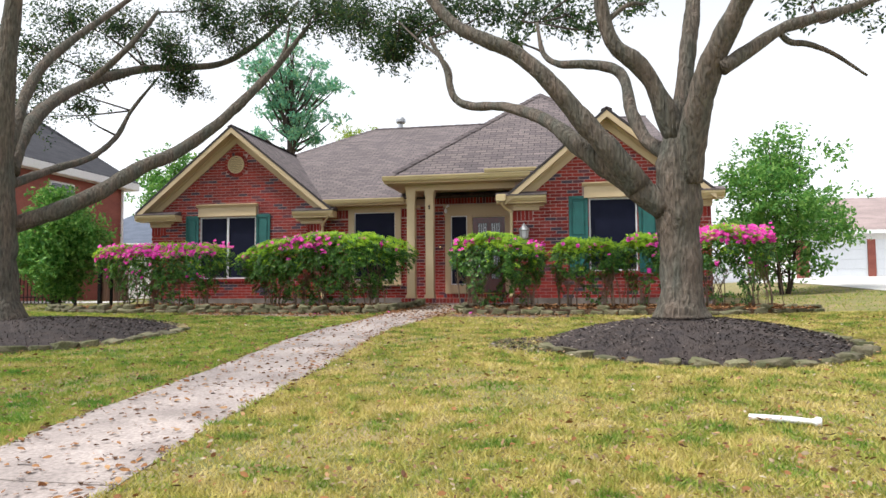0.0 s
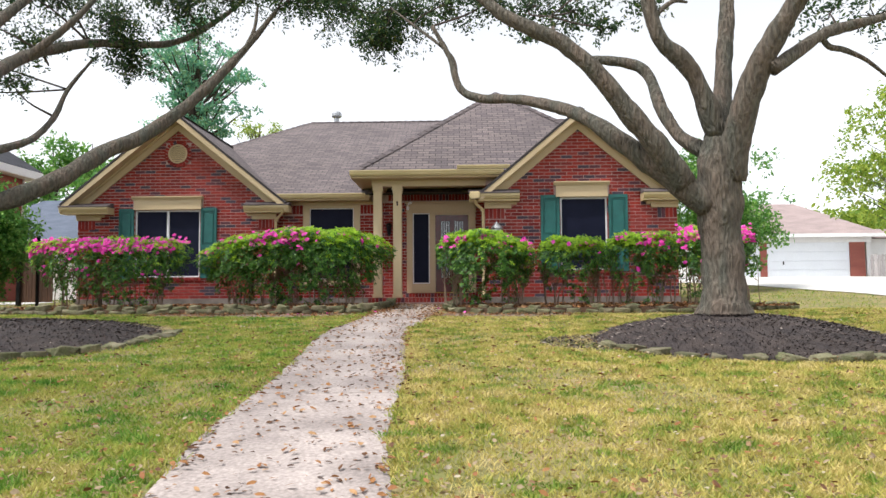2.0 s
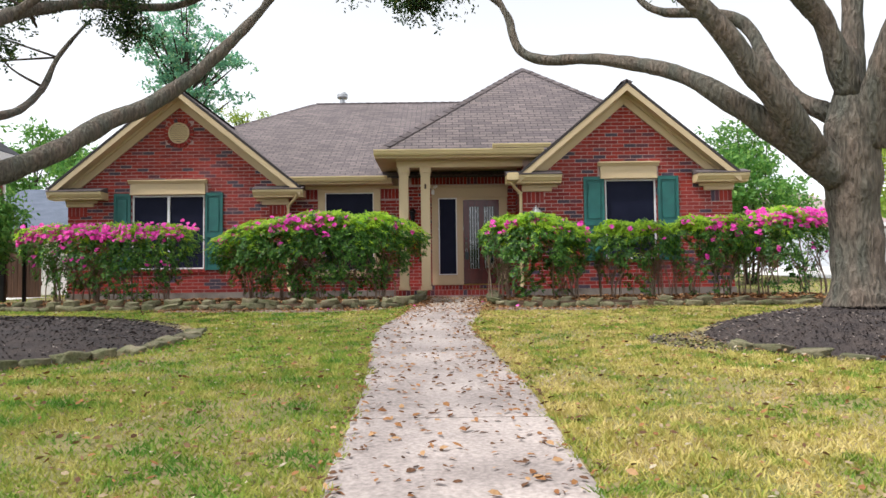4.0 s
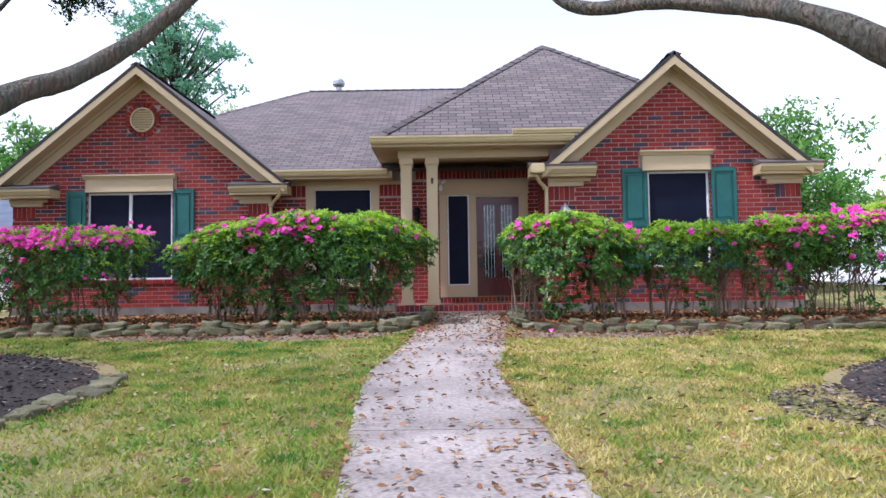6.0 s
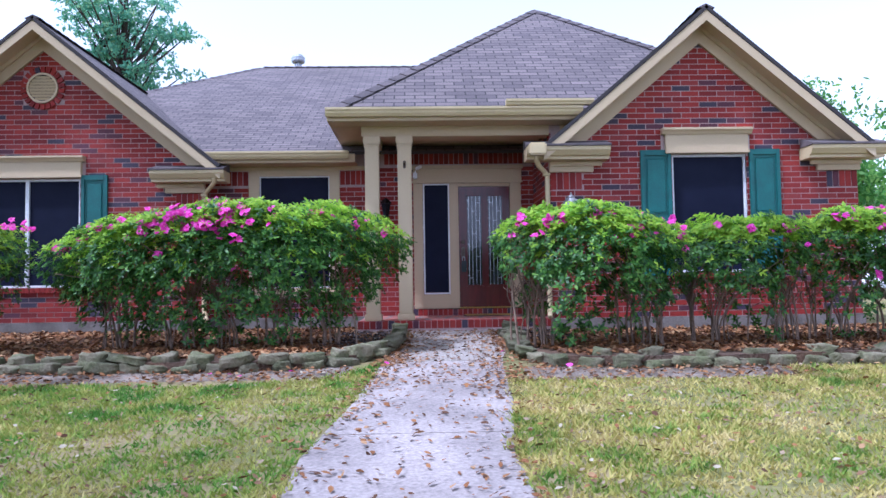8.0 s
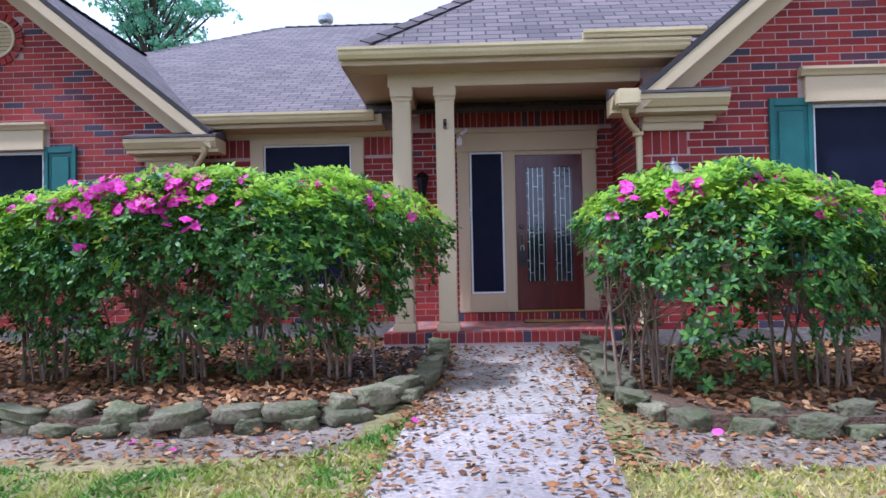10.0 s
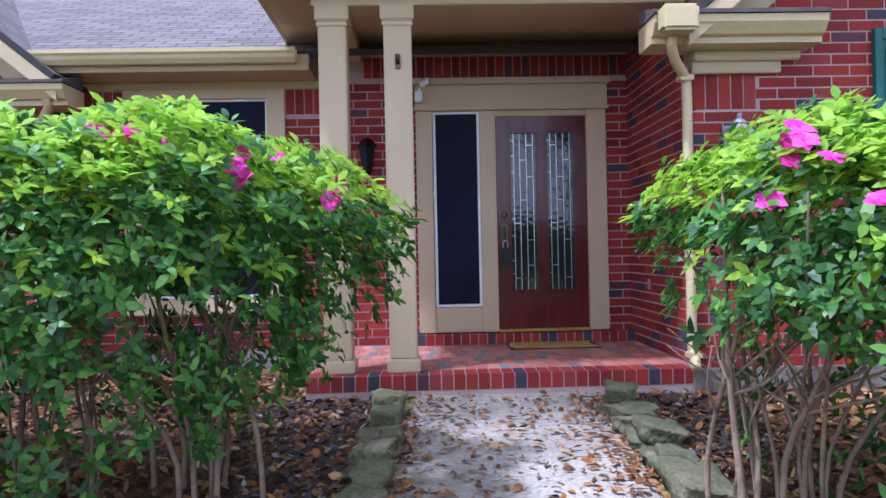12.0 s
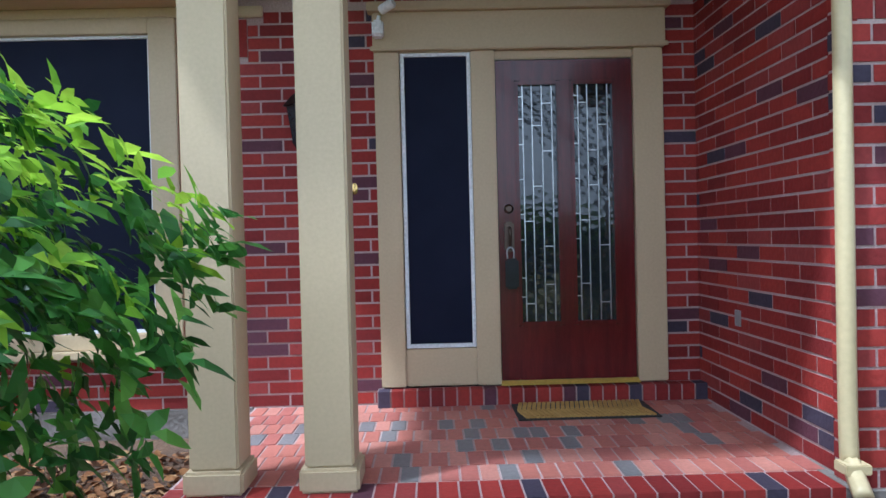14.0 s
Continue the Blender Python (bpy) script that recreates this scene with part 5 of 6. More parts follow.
STONES = [stone_mesh(i, w, d, h) for i, (w, d, h) in enumerate(((0.34, 0.22, 0.10), (0.26, 0.19, 0.12), (0.38, 0.23, 0.09), (0.20, 0.17, 0.13), (0.30, 0.24, 0.10), (0.25, 0.16, 0.08)))]


def stone_row(parent, points, seed, layers=1, step=0.34, lift=0.0):
    """Stones laid end to end along a line on the ground."""
    r = random.Random(seed)
    pts = [Vector((*p, 0)) for p in points]
    for layer in range(layers):
        carry = r.uniform(0, step)
        for a, b in zip(pts, pts[1:]):
            L = (b - a).length
            t = carry
            while t < L:
                p = a.lerp(b, t / L)
                d = (b - a).normalized()
                side = Vector((-d.y, d.x, 0))
                q = p + side * (0.06 * layer + r.uniform(-0.04, 0.04))
                me = r.choice(STONES)
                ob = new("stone", me)
                ob.parent = parent
                z = float(ground_z(q.x, q.y)) + 0.028 + 0.07 * layer + lift + r.uniform(-0.015, 0.02)
                ob.matrix_basis = pose(q.x, q.y, z, r.uniform(-9, 9), r.uniform(-9, 9), math.degrees(math.atan2(d.y, d.x)) + r.uniform(-14, 14)) @ Matrix.Scale(r.uniform(0.75, 1.15), 4)
                t += step * r.uniform(0.85, 1.15)
            carry = t - L


def chips(name, xy, z, mat, label, seed, lo=0.02, hi=0.06, flat=0.35, thin=0.35):
    """Thin curled scraps lying on the ground."""
    r = np.random.RandomState(seed)
    n = len(xy)
    c = np.column_stack([xy, z + r.uniform(0.003, 0.02, n)])
    a = r.uniform(0, 2 * math.pi, n)
    d = np.stack([np.cos(a), np.sin(a), r.normal(0, flat * 0.5, n)], 1)
    up = np.stack([r.normal(0, flat, n), r.normal(0, flat, n), np.ones(n)], 1)
    L = r.uniform(lo, hi, n)
    v, f = leaf_arrays(c, d, up, L, L * thin * r.uniform(0.7, 1.4, n), r.uniform(0.1, 0.4), -0.12)
    return tagged(raw_mesh(name, v, f, mat), label, "ground litter", kind="stuff")


def tree_bed(name, cx, cy, rx, ry, peak, label, seed, front):
    n, m = 40, 8
    v, f = [(cx, cy, float(ground_z(cx, cy)) + peak)], []
    for j in range(1, m + 1):
        for i in range(n):
            a = 2 * math.pi * i / n
            k = j / m
            x, y = cx + rx * k * math.cos(a), cy + ry * k * math.sin(a)
            h = peak * (1 - k * k) + 0.02 + 0.02 * noise.noise((x * 2, y * 2, 0))
            v.append((x, y, float(ground_z(x, y)) + (h if j < m else -0.02)))
    for i in range(n):
        f.append((0, 1 + i, 1 + (i + 1) % n, 1 + (i + 1) % n))
    me = bpy.data.meshes.new(name)
    faces = [(0, 1 + i, 1 + (i + 1) % n) for i in range(n)]
    for j in range(m - 1):
        for i in range(n):
            a, b = 1 + j * n + i, 1 + j * n + (i + 1) % n
            faces.append((a, a + n, b + n, b))
    me.from_pydata(v, [], faces)
    for p in me.polygons:
        p.use_smooth = True
    me.materials.append(M_SOILDARK)
    bed = tagged(new(name, me), label, "flower bed", kind="structure")
    r = np.random.RandomState(seed)
    k = np.sqrt(r.rand(9000))
    a = r.uniform(0, 2 * math.pi, 9000)
    xy = np.column_stack([cx + rx * 0.97 * k * np.cos(a), cy + ry * 0.97 * k * np.sin(a)])
    z = ground_z(xy[:, 0], xy[:, 1]) + peak * (1 - k * k) + 0.022
    chips("mulch", xy, z, M_MULCH, "dark shredded mulch under the oak", seed, 0.015, 0.05, 0.5)
    border = tagged(new("stone_ring"), "ring of mossy field stones round the tree bed", "stone edging", kind="structure")
    pts = [(cx + rx * 1.02 * math.cos(t), cy + ry * 1.02 * math.sin(t)) for t in np.linspace(front[0], front[1], 40)]
    stone_row(border, pts, seed, 1, 0.33, -0.01)
    return bed


tree_bed("mulch_bed_right", 2.05, 7.85, 1.85, 1.70, 0.30, "mulched bed round the oak with a stone ring", 31, (1.12 * math.pi, 2.25 * math.pi))
tree_bed("mulch_bed_left", -8.3, 8.3, 2.7, 2.5, 0.22, "mulched bed round the old oak with a stone ring", 32, (1.0 * math.pi, 2.1 * math.pi))
# worn bare patch beside the right ring
r = np.random.RandomState(5)
k, a = np.sqrt(r.rand(1500)), r.uniform(0, 6.283, 1500)
xy = np.column_stack([0.2 + 0.7 * k * np.cos(a), 7.65 + 0.75 * k * np.sin(a)])
chips("mulch_scatter", xy, ground_z(xy[:, 0], xy[:, 1]), M_MULCH, "thin scatter of old mulch and leaves on the bare patch", 33, 0.02, 0.07, 0.3)

# ---- planting beds along the house ----
def bed_sheet(name, outline, label):
    bm = bmesh.new()
    vs = [bm.verts.new((x, y, BED + 0.012)) for x, y in outline]
    fc = bm.faces.new(vs)
    if fc.normal.z < 0:
        fc.normal_flip()
    ext = bmesh.ops.extrude_face_region(bm, geom=[fc])
    for g in ext["geom"]:
        if isinstance(g, bmesh.types.BMVert):
            g.co.z -= 0.25
    bmesh.ops.recalc_face_normals(bm, faces=bm.faces[:])
    return tagged(part(name, bm, M_SOIL), label, "flower bed", kind="structure")


LB = [(-11.30, 12.78), (-10.29, 12.40), (-9.09, 12.28), (-7.89, 12.28), (-6.69, 12.28), (-5.49, 12.23), (-4.49, 12.14), (-3.79, 12.28), (-3.35, 12.67), (-3.13, 13.33), (-3.08, 14.33), (-3.05, 15.10)]
RB = [(-1.58, 15.10), (-1.60, 14.44), (-1.69, 13.22), (-1.70, 12.51), (-1.39, 12.12), (-0.78, 12.01), (0.12, 11.95), (1.11, 12.06), (2.11, 12.06), (3.11, 12.06), (4.11, 12.23), (5.00, 12.78)]
bed_sheet("bed_left", LB + [(-3.0, 15.53), (-3.69, 15.53), (-3.69, 16.6), (-3.72, MY), (-6.25, MY), (-6.25, LY), (-11.4, LY)], "leaf-strewn planting bed under the azaleas")
bed_sheet("bed_right", [(-0.89, 15.48), (-0.89, 15.53), (-1.58, 15.53)] + RB + [(5.0, 15.48)], "leaf-strewn planting bed under the clipped hedge")
bl = tagged(new("stone_border_left"), "low border of piled mossy field stones along the bed", "stone edging", kind="structure")
stone_row(bl, LB, 41, 1, 0.29, 0.01)
stone_row(bl, [(x + 0.03, y + 0.07) for x, y in LB], 51, 1, 0.33, 0.085)
br_ = tagged(new("stone_border_right"), "low border of flat mossy field stones along the bed", "stone edging", kind="structure")
stone_row(br_, RB, 42, 1, 0.30, 0.01)
stone_row(br_, [(x, y + 0.07) for x, y in RB[4:]], 53, 1, 0.55, 0.08)
stone_row(br_, RB[:4], 43, 1, 0.42, 0.06)
r = np.random.RandomState(44)
xy = np.column_stack([r.uniform(-11.2, -3.05, 19000), r.uniform(12.3, 16.8, 19000)])
xy = xy[xy[:, 1] > np.interp(xy[:, 0], [p[0] for p in LB], [p[1] for p in LB]) + 0.1]
chips("leaf_litter", xy, np.full(len(xy), BED + 0.02), M_LITTER, "brown fallen oak leaves under the azaleas", 45, 0.04, 0.09, 0.5, 0.45)
xy = np.column_stack([r.uniform(-1.7, 4.8, 14000), r.uniform(12.1, 15.45, 14000)])
xy = xy[(xy[:, 0] > np.interp(xy[:, 1], [12.1, 13.2, 14.4, 15.5], [-1.3, -1.6, -1.5, -1.5]))]
chips("leaf_litter", xy, np.full(len(xy), BED + 0.02), M_LITTER, "brown fallen oak leaves under the hedge", 46, 0.04, 0.09, 0.5, 0.45)
xy = np.column_stack([r.uniform(-3.9, -3.08, 1900), r.uniform(13.3, 15.45, 1900)])
xy = np.concatenate([xy, np.column_stack([r.uniform(-1.52, -0.95, 1100), r.uniform(13.7, 15.4, 1100)])])
chips("mulch_patch", xy, np.full(len(xy), BED + 0.035), M_MULCH, "dark mulch by the porch column", 47, 0.02, 0.07, 0.5)
yy = r.uniform(1, 15.5, 3800)
yy = np.where(r.rand(3800) < 0.35, r.uniform(11.1, 15.4, 3800), yy)
t = r.uniform(-1, 1, 3800)
t = np.where(r.rand(3800) < 0.45, np.sign(t) * np.abs(t) ** 0.35, t)
xy = np.column_stack([walk_mid(yy) + 0.66 * t, yy])
chips("walk_leaves", xy, ground_z(xy[:, 0], xy[:, 1]) + 0.012, M_LITTER, "dry oak leaves scattered on the walk", 48, 0.025, 0.07, 0.25, 0.4)
xy = np.column_stack([r.uniform(-9, 6, 6000), 1.5 + 10.9 * r.rand(6000) ** 1.3])
xy = xy[np.abs(xy[:, 0] - walk_mid(xy[:, 1])) > 0.66]
chips("lawn_leaves", xy, ground_z(xy[:, 0], xy[:, 1]) + 0.03, M_LITTER, "dry leaves caught in the lawn", 49, 0.02, 0.06, 0.5, 0.4)
xy = np.column_stack([r.uniform(-9, 7, 11000), 2.0 + 9.9 * r.rand(11000) ** 1.2])
xy = xy[(np.abs(xy[:, 0] - walk_mid(xy[:, 1])) > 0.66) & (((xy[:, 0] - 2.05) / 1.9) ** 2 + ((xy[:, 1] - 7.85) / 1.75) ** 2 > 1)]
chips("lawn_leaves", xy, ground_z(xy[:, 0], xy[:, 1]) + 0.028, M_PALELEAF, "bleached dead leaves strewn over the lawn", 54, 0.015, 0.05, 0.5, 0.45)
bm = bmesh.new()
for lo, hi in (((-7.4, 11.68), (-3.34, 12.5)), ((-1.88, 11.42), (0.7, 12.3))):
    xs, ys = np.linspace(lo[0], hi[0], 24), np.linspace(lo[1], hi[1], 6)
    grid = [[bm.verts.new((x, y + 0.10 * noise.noise((x * 2.0, j, 3)), float(ground_z(x, y)) + (0.010 if 0 < i < 23 and 0 < j < 5 else -0.012))) for i, x in enumerate(xs)] for j, y in enumerate(ys)]
    for j in range(5):
        for i in range(23):
            bm.faces.new((grid[j][i], grid[j][i + 1], grid[j + 1][i + 1], grid[j + 1][i]))
tagged(part("bare_dirt", bm, M_DIRT), "worn grey dirt strip in front of the stone border", "dirt", kind="structure")
xy = np.concatenate([np.column_stack([r.uniform(-7.5, -3.4, 1100), r.uniform(11.6, 12.3, 1100)]), np.column_stack([r.uniform(-2.0, 0.7, 700), r.uniform(11.4, 12.1, 700)]), np.column_stack([r.uniform(-3.2, -2.92, 500), r.uniform(12.2, 15.4, 500)]), np.column_stack([r.uniform(-1.86, -1.56, 500), r.uniform(12.1, 15.4, 500)])])
chips("border_leaves", xy, ground_z(xy[:, 0], xy[:, 1]) + 0.014, M_LITTER, "dry leaves gathered along the stone borders", 52, 0.025, 0.07, 0.4, 0.42)
# fallen blossoms
xy = np.array([(-4.5, 11.89), (-4.4, 11.8), (-4.7, 11.95), (-3.1, 12.3), (-1.42, 11.95), (-1.95, 12.9), (-4.0, 12.0), (0.7, 12.05)])
chips("fallen_blossoms", xy, ground_z(xy[:, 0], xy[:, 1]) + 0.02, M_PETAL, "fallen pink azalea blossoms", 50, 0.05, 0.07, 0.3, 0.8)


# ---- grass ----
def grass(name, n, xr, yr, hmin, hmax, seed, label, side=0, mat=None):
    r = np.random.RandomState(seed)
    x, y = r.uniform(*xr, n), yr[0] + (yr[1] - yr[0]) * r.rand(n) ** 1.5
    keep = np.abs(x - walk_mid(y)) > 0.585 + 0.03 * np.sin(y * 9) + 0.02 * np.sin(y * 31)
    for cx, cy, rx, ry in ((2.05, 7.85, 1.95, 1.8), (-8.3, 8.3, 2.8, 2.6)):
        keep &= ((x - cx) / rx) ** 2 + ((y - cy) / ry) ** 2 > 1
    bare = ((x - 0.2) / 0.7) ** 2 + ((y - 7.65) / 0.75) ** 2
    keep &= (bare > 1) | (r.rand(n) < 0.12)
    keep &= np.where(x < -3, y < np.interp(x, [p[0] for p in LB[:10]], [p[1] for p in LB[:10]]) - 0.5 * (x > -7.4) - 0.1, y < np.interp(x, [p[0] for p in RB[4:]], [p[1] for p in RB[4:]]) - 0.15 - 0.4 * (x < 0.5)) | (x > 5.2) | (x < -11.6)
    patch = np.sin(x * 1.7 + 1.3 * np.sin(y * 1.1)) + np.sin(y * 2.3 + 1.7 * np.sin(x * 0.9)) + 0.7 * np.sin(x * 4.1 - y * 3.3)
    keep &= (patch > -1.3) | (r.rand(n) < 0.55)
    keep &= (x < 9.1) | (x > 26.1)
    if side:
        keep &= (x - walk_mid(y)) * side > 0.1 * np.sin(y * 5)
    x, y, patch = x[keep], y[keep], patch[keep]
    n = len(x)
    z = ground_z(x, y)
    h = r.uniform(hmin, hmax, n) * (1 + 0.18 * np.clip(patch, -1, 1.5))
    a = r.uniform(0, 2 * math.pi, n)
    w = r.uniform(0.004, 0.008, n) * (1 + 0.06 * np.maximum(y, 0))
    lean = r.normal(0, 0.8, (n, 2)) * h[:, None]
    v = np.empty((n, 3, 3))
    v[:, 0] = np.stack([x - w * np.cos(a), y - w * np.sin(a), z - 0.004], 1)
    v[:, 1] = np.stack([x + w * np.cos(a), y + w * np.sin(a), z - 0.004], 1)
    v[:, 2] = np.stack([x + lean[:, 0], y + lean[:, 1], z + h], 1)
    ob = raw_mesh(name, v.reshape(-1, 3), np.arange(3 * n).reshape(-1, 3), mat or M_GRASS)
    return tagged(ob, label, "grass", kind="stuff")


grass("grass", 360000, (-12.5, -2), (1.0, 12.8), 0.018, 0.045, 61, "short patchy green lawn grass", -1)
grass("grass", 420000, (-3, 9), (1.0, 12.8), 0.018, 0.045, 63, "short straw-yellow lawn grass with green tufts, lightened as if in sun", 1, M_SUNNY_DRYGRASS)
grass("grass_far", 60000, (-24, 14), (9, 26), 0.02, 0.05, 62, "short lawn grass beside the house")


# ---- other trees and shrubs ----
def leafy(name, x, y, base, top, width, mat, seed, label, clumps, stems=3, bare=0.25, leaf=0.09, spread=0.45, per=110, flat=1.0, group="", lean=0.0, hollow=0.5):
    """A tree or shrub: branching stems and clumps of leaves with gaps between them."""
    r = np.random.RandomState(seed)
    root = thing(name, x, y, base, label, "tree" if top - base > 3 else "shrub", group)
    h = top - base
    lc, ld = [], []
    tips = []
    for _ in range(clumps):
        d = unit(r.normal(0, 1, (1, 3)))[0] * (1 - hollow * r.rand() ** 1.5)
        tips.append(np.array([x + lean + d[0] * width / 2, y + d[1] * width / 2, base + h * (bare + (1 - bare) * (0.5 + 0.5 * d[2])) - spread * 0.4]))
    for s in range(stems):
        a = 2 * math.pi * s / stems + r.uniform(0, 1)
        k = 0.0 if stems == 1 else width * 0.04
        tr = 0.035 * h / 2.2 / math.sqrt(stems)
        p0 = (x + k * math.cos(a), y + k * math.sin(a), base - 0.1, tr * 1.3)
        m1 = (x + 2 * k * math.cos(a) + lean * 0.3, y + 2 * k * math.sin(a), base + h * bare, tr)
        m2 = (x + 3.5 * k * math.cos(a) + lean * 0.7 + r.uniform(-0.1, 0.1), y + 3.5 * k * math.sin(a), base + h * (0.5 + bare * 0.5), tr * 0.65)
        m3 = (x + 4.5 * k * math.cos(a) + lean, y + 4.5 * k * math.sin(a), base + h * 0.9, tr * 0.2)
        hang("trunk", tube_bm([p0, m1, m2, m3], 8, 0.1, 5), M_BARK_DARK, root)
        mine = tips[s::stems]
        bm = bmesh.new()
        for t in mine:
            f = min(max((t[2] - base - h * bare) / (h * (1 - bare)) - 0.25, 0.0), 0.85)
            q = np.array(m1[:3]) * (1 - f) + np.array(m3[:3]) * f
            mid = (q + t) / 2 + np.array([0, 0, -0.06 * h / 5])
            tube_bm([(*q, tr * 0.35), (*mid, tr * 0.22), (*t, tr * 0.08)], 5, 0, 3, bm)
        tagged(hang("branch", bm, M_BARK_DARK, root), kind="stuff")
    for t in tips:
        k = r.randint(int(per * 0.6), per)
        sub = t + r.normal(0, spread, (max(k // 12, 1), 3)) * np.array([1, 1, 0.6 * flat])
        for c in sub:
            lc.append(c + r.normal(0, spread * 0.28, (12, 3)) * np.array([1, 1, flat]))
    lc = np.concatenate(lc)
    ld = r.normal(0, 1, lc.shape) + np.array([0, 0, -0.1])
    L = r.uniform(leaf * 0.7, leaf * 1.3, len(lc))
    v, f = leaf_arrays(lc, ld, r.normal(0, 1, lc.shape), L, L * 0.45, 0.12, 0.12)
    ob = raw_mesh("foliage", v, f, mat, None)
    ob.parent = root
    ob.matrix_parent_inverse = Matrix.Translation(root.location).inverted()
    return root


leafy("pine_tree", -17.3, 40.56, -0.3, 16.6, 5.8, M_PINE, 71, "tall pine with a tufted open crown behind the house", 64, 1, 0.55, 0.22, 0.44, 190, 0.55, hollow=0.65)
leafy("slender_tree", -20.57, 65.15, -0.3, 17.6, 5.2, M_YLEAF, 72, "thin pale tree with sparse new leaves", 30, 1, 0.55, 0.26, 0.6, 110, 0.7)
leafy("crape_myrtle", 6.95, 22.44, 0.0, 5.2, 3.8, M_SHRUB, 73, "multi-stemmed bright green tree beside the driveway", 85, 4, 0.10, 0.14, 0.34, 220, hollow=0.5)
leafy("oak_sapling", 17.9, 28.3, 0.2, 9.0, 6.5, M_YLEAF, 74, "yellow-green tree with open spreading branches by the driveway", 80, 2, 0.25, 0.2, 0.45, 200)
leafy("holly_shrub", -12.2, 14.10, -0.25, 2.75, 1.8, M_SHRUB, 75, "dense green shrub with several trunks by the iron fence", 75, 5, 0.14, 0.10, 0.22, 360, hollow=0.4)
leafy("yard_tree", -22.53, 42.79, -0.2, 8.5, 6.0, M_SHRUB, 76, "green tree showing between the houses", 50, 2, 0.2, 0.3, 0.5, 260, group="trees between the houses")
leafy("yard_tree", -28.64, 47.26, -0.2, 12.0, 7.0, M_SHRUB, 77, "green tree showing between the houses", 55, 2, 0.2, 0.3, 0.55, 260, group="trees between the houses")
for i, (x, y, t, w) in enumerate(((30, 62, 7.5, 9), (40, 66, 8.5, 10), (49, 70, 7.5, 9), (22, 74, 6.5, 8))):
    leafy("distant_tree", x, y, 0.0, t, w, M_YLEAF, 80 + i, "bright green tree beyond the neighbouring garage", 55, 2, 0.12, 0.5, 0.8, 220, group="trees beyond the garage")

# ---- neighbouring buildings ----
def hip_roof(name, x0, x1, y0, y1, z, ridge, over, mat, parent, along="x"):
    x0, x1, y0, y1 = x0 - over, x1 + over, y0 - over, y1 + over
    bm = bmesh.new()
    c = [bm.verts.new(p) for p in ((x0, y0, z), (x1, y0, z), (x1, y1, z), (x0, y1, z))]
    if along == "x":
        d = (y1 - y0) / 2
        a, b = bm.verts.new((x0 + d, (y0 + y1) / 2, ridge)), bm.verts.new((x1 - d, (y0 + y1) / 2, ridge))
        faces = ((c[0], c[1], b, a), (c[1], c[2], b), (c[2], c[3], a, b), (c[3], c[0], a))
    else:
        d = (x1 - x0) / 2
        a, b = bm.verts.new(((x0 + x1) / 2, y0 + d, ridge)), bm.verts.new(((x0 + x1) / 2, y1 - d, ridge))
        faces = ((c[0], c[1], a), (c[1], c[2], b, a), (c[2], c[3], b), (c[3], c[0], a, b))
    for f in faces:
        bm.faces.new(f)
    bm.faces.new(c[::-1])
    bmesh.ops.recalc_face_normals(bm, faces=bm.faces[:])
    hang(name, bm, mat, parent)


nb = thing("brick_house", -23.5, 18.5, -0.25, "two-storey red brick house with a dark hip roof and white eaves", "house")
hang("wall", box_bm((-30.0, 12.0, -0.4), (-16.9, 23.3, 4.1)), M_NBBRICK, nb)
hip_roof("roof", -30.0, -16.9, 12.0, 23.3, 4.40, 9.8, 0.42, M_NBROOF, nb, "y")
hang("eave_board", box_bm((-16.88, 11.6, 4.10), (-16.48, 23.7, 4.39), 0.02), M_SIDING, nb, "white painted eave")
hang("eave_board", box_bm((-30.4, 23.32, 4.10), (-16.90, 23.7, 4.39), 0.02), M_SIDING, nb)
hang("downspout", tube_bm([(-16.82, 23.1, 4.1, 0.045), (-16.82, 23.1, 2.0, 0.045), (-16.82, 23.1, -0.2, 0.045)], 8), M_SIDING, nb, "white downspout")
nw = hang("window", box_bm((-16.92, 19.3, 3.2), (-16.86, 20.5, 3.9), 0.01), M_SIDING, nb, "white-framed window")
hang("pane", box_bm((-16.87, 19.38, 3.27), (-16.845, 19.9, 3.83)), M_GLASS, nw)
hang("pane", box_bm((-16.87, 19.95, 3.27), (-16.845, 20.43, 3.83)), M_GLASS, nw)

ng = thing("rear_garage", -18.5, 31.0, -0.25, "low garage with a blue-grey shingle roof and white fascia", "garage")
hang("wall", box_bm((-24.0, 29.0, -0.4), (-13.2, 34.5, 2.2)), M_SIDING, ng)
hip_roof("roof", -24.0, -13.2, 29.0, 34.5, 2.42, 4.5, 0.35, M_BLUEROOF, ng)
hang("fascia", box_bm((-24.36, 28.60, 2.20), (-12.84, 28.66, 2.43), 0.01), M_SIDING, ng, "white fascia")

GB, GY0 = 0.62, 40.0
gh = thing("garage_house", 17.0, 43.0, GB, "white garage with wide doors and a faded brown hip roof", "garage")
for a, b in ((12.3, 12.9), (15.84, 16.22), (20.95, 21.8)):
    hang("pier", box_bm((a, GY0, GB - 0.4), (b, GY0 + 0.2, 2.75)), M_NBBRICK, gh, "brown brick pier")
hang("wall", box_bm((12.3, GY0 - 0.01, 2.75), (22.2, GY0 + 0.2, 3.05)), M_SIDING, gh, "white board above the doors")
hang("wall", box_bm((12.3, GY0 + 0.2, GB - 0.4), (12.5, 46.0, 3.05)), M_SIDING, gh)
hang("wall", box_bm((22.0, GY0 + 0.2, GB - 0.4), (22.2, 46.0, 3.05)), M_SIDING, gh)
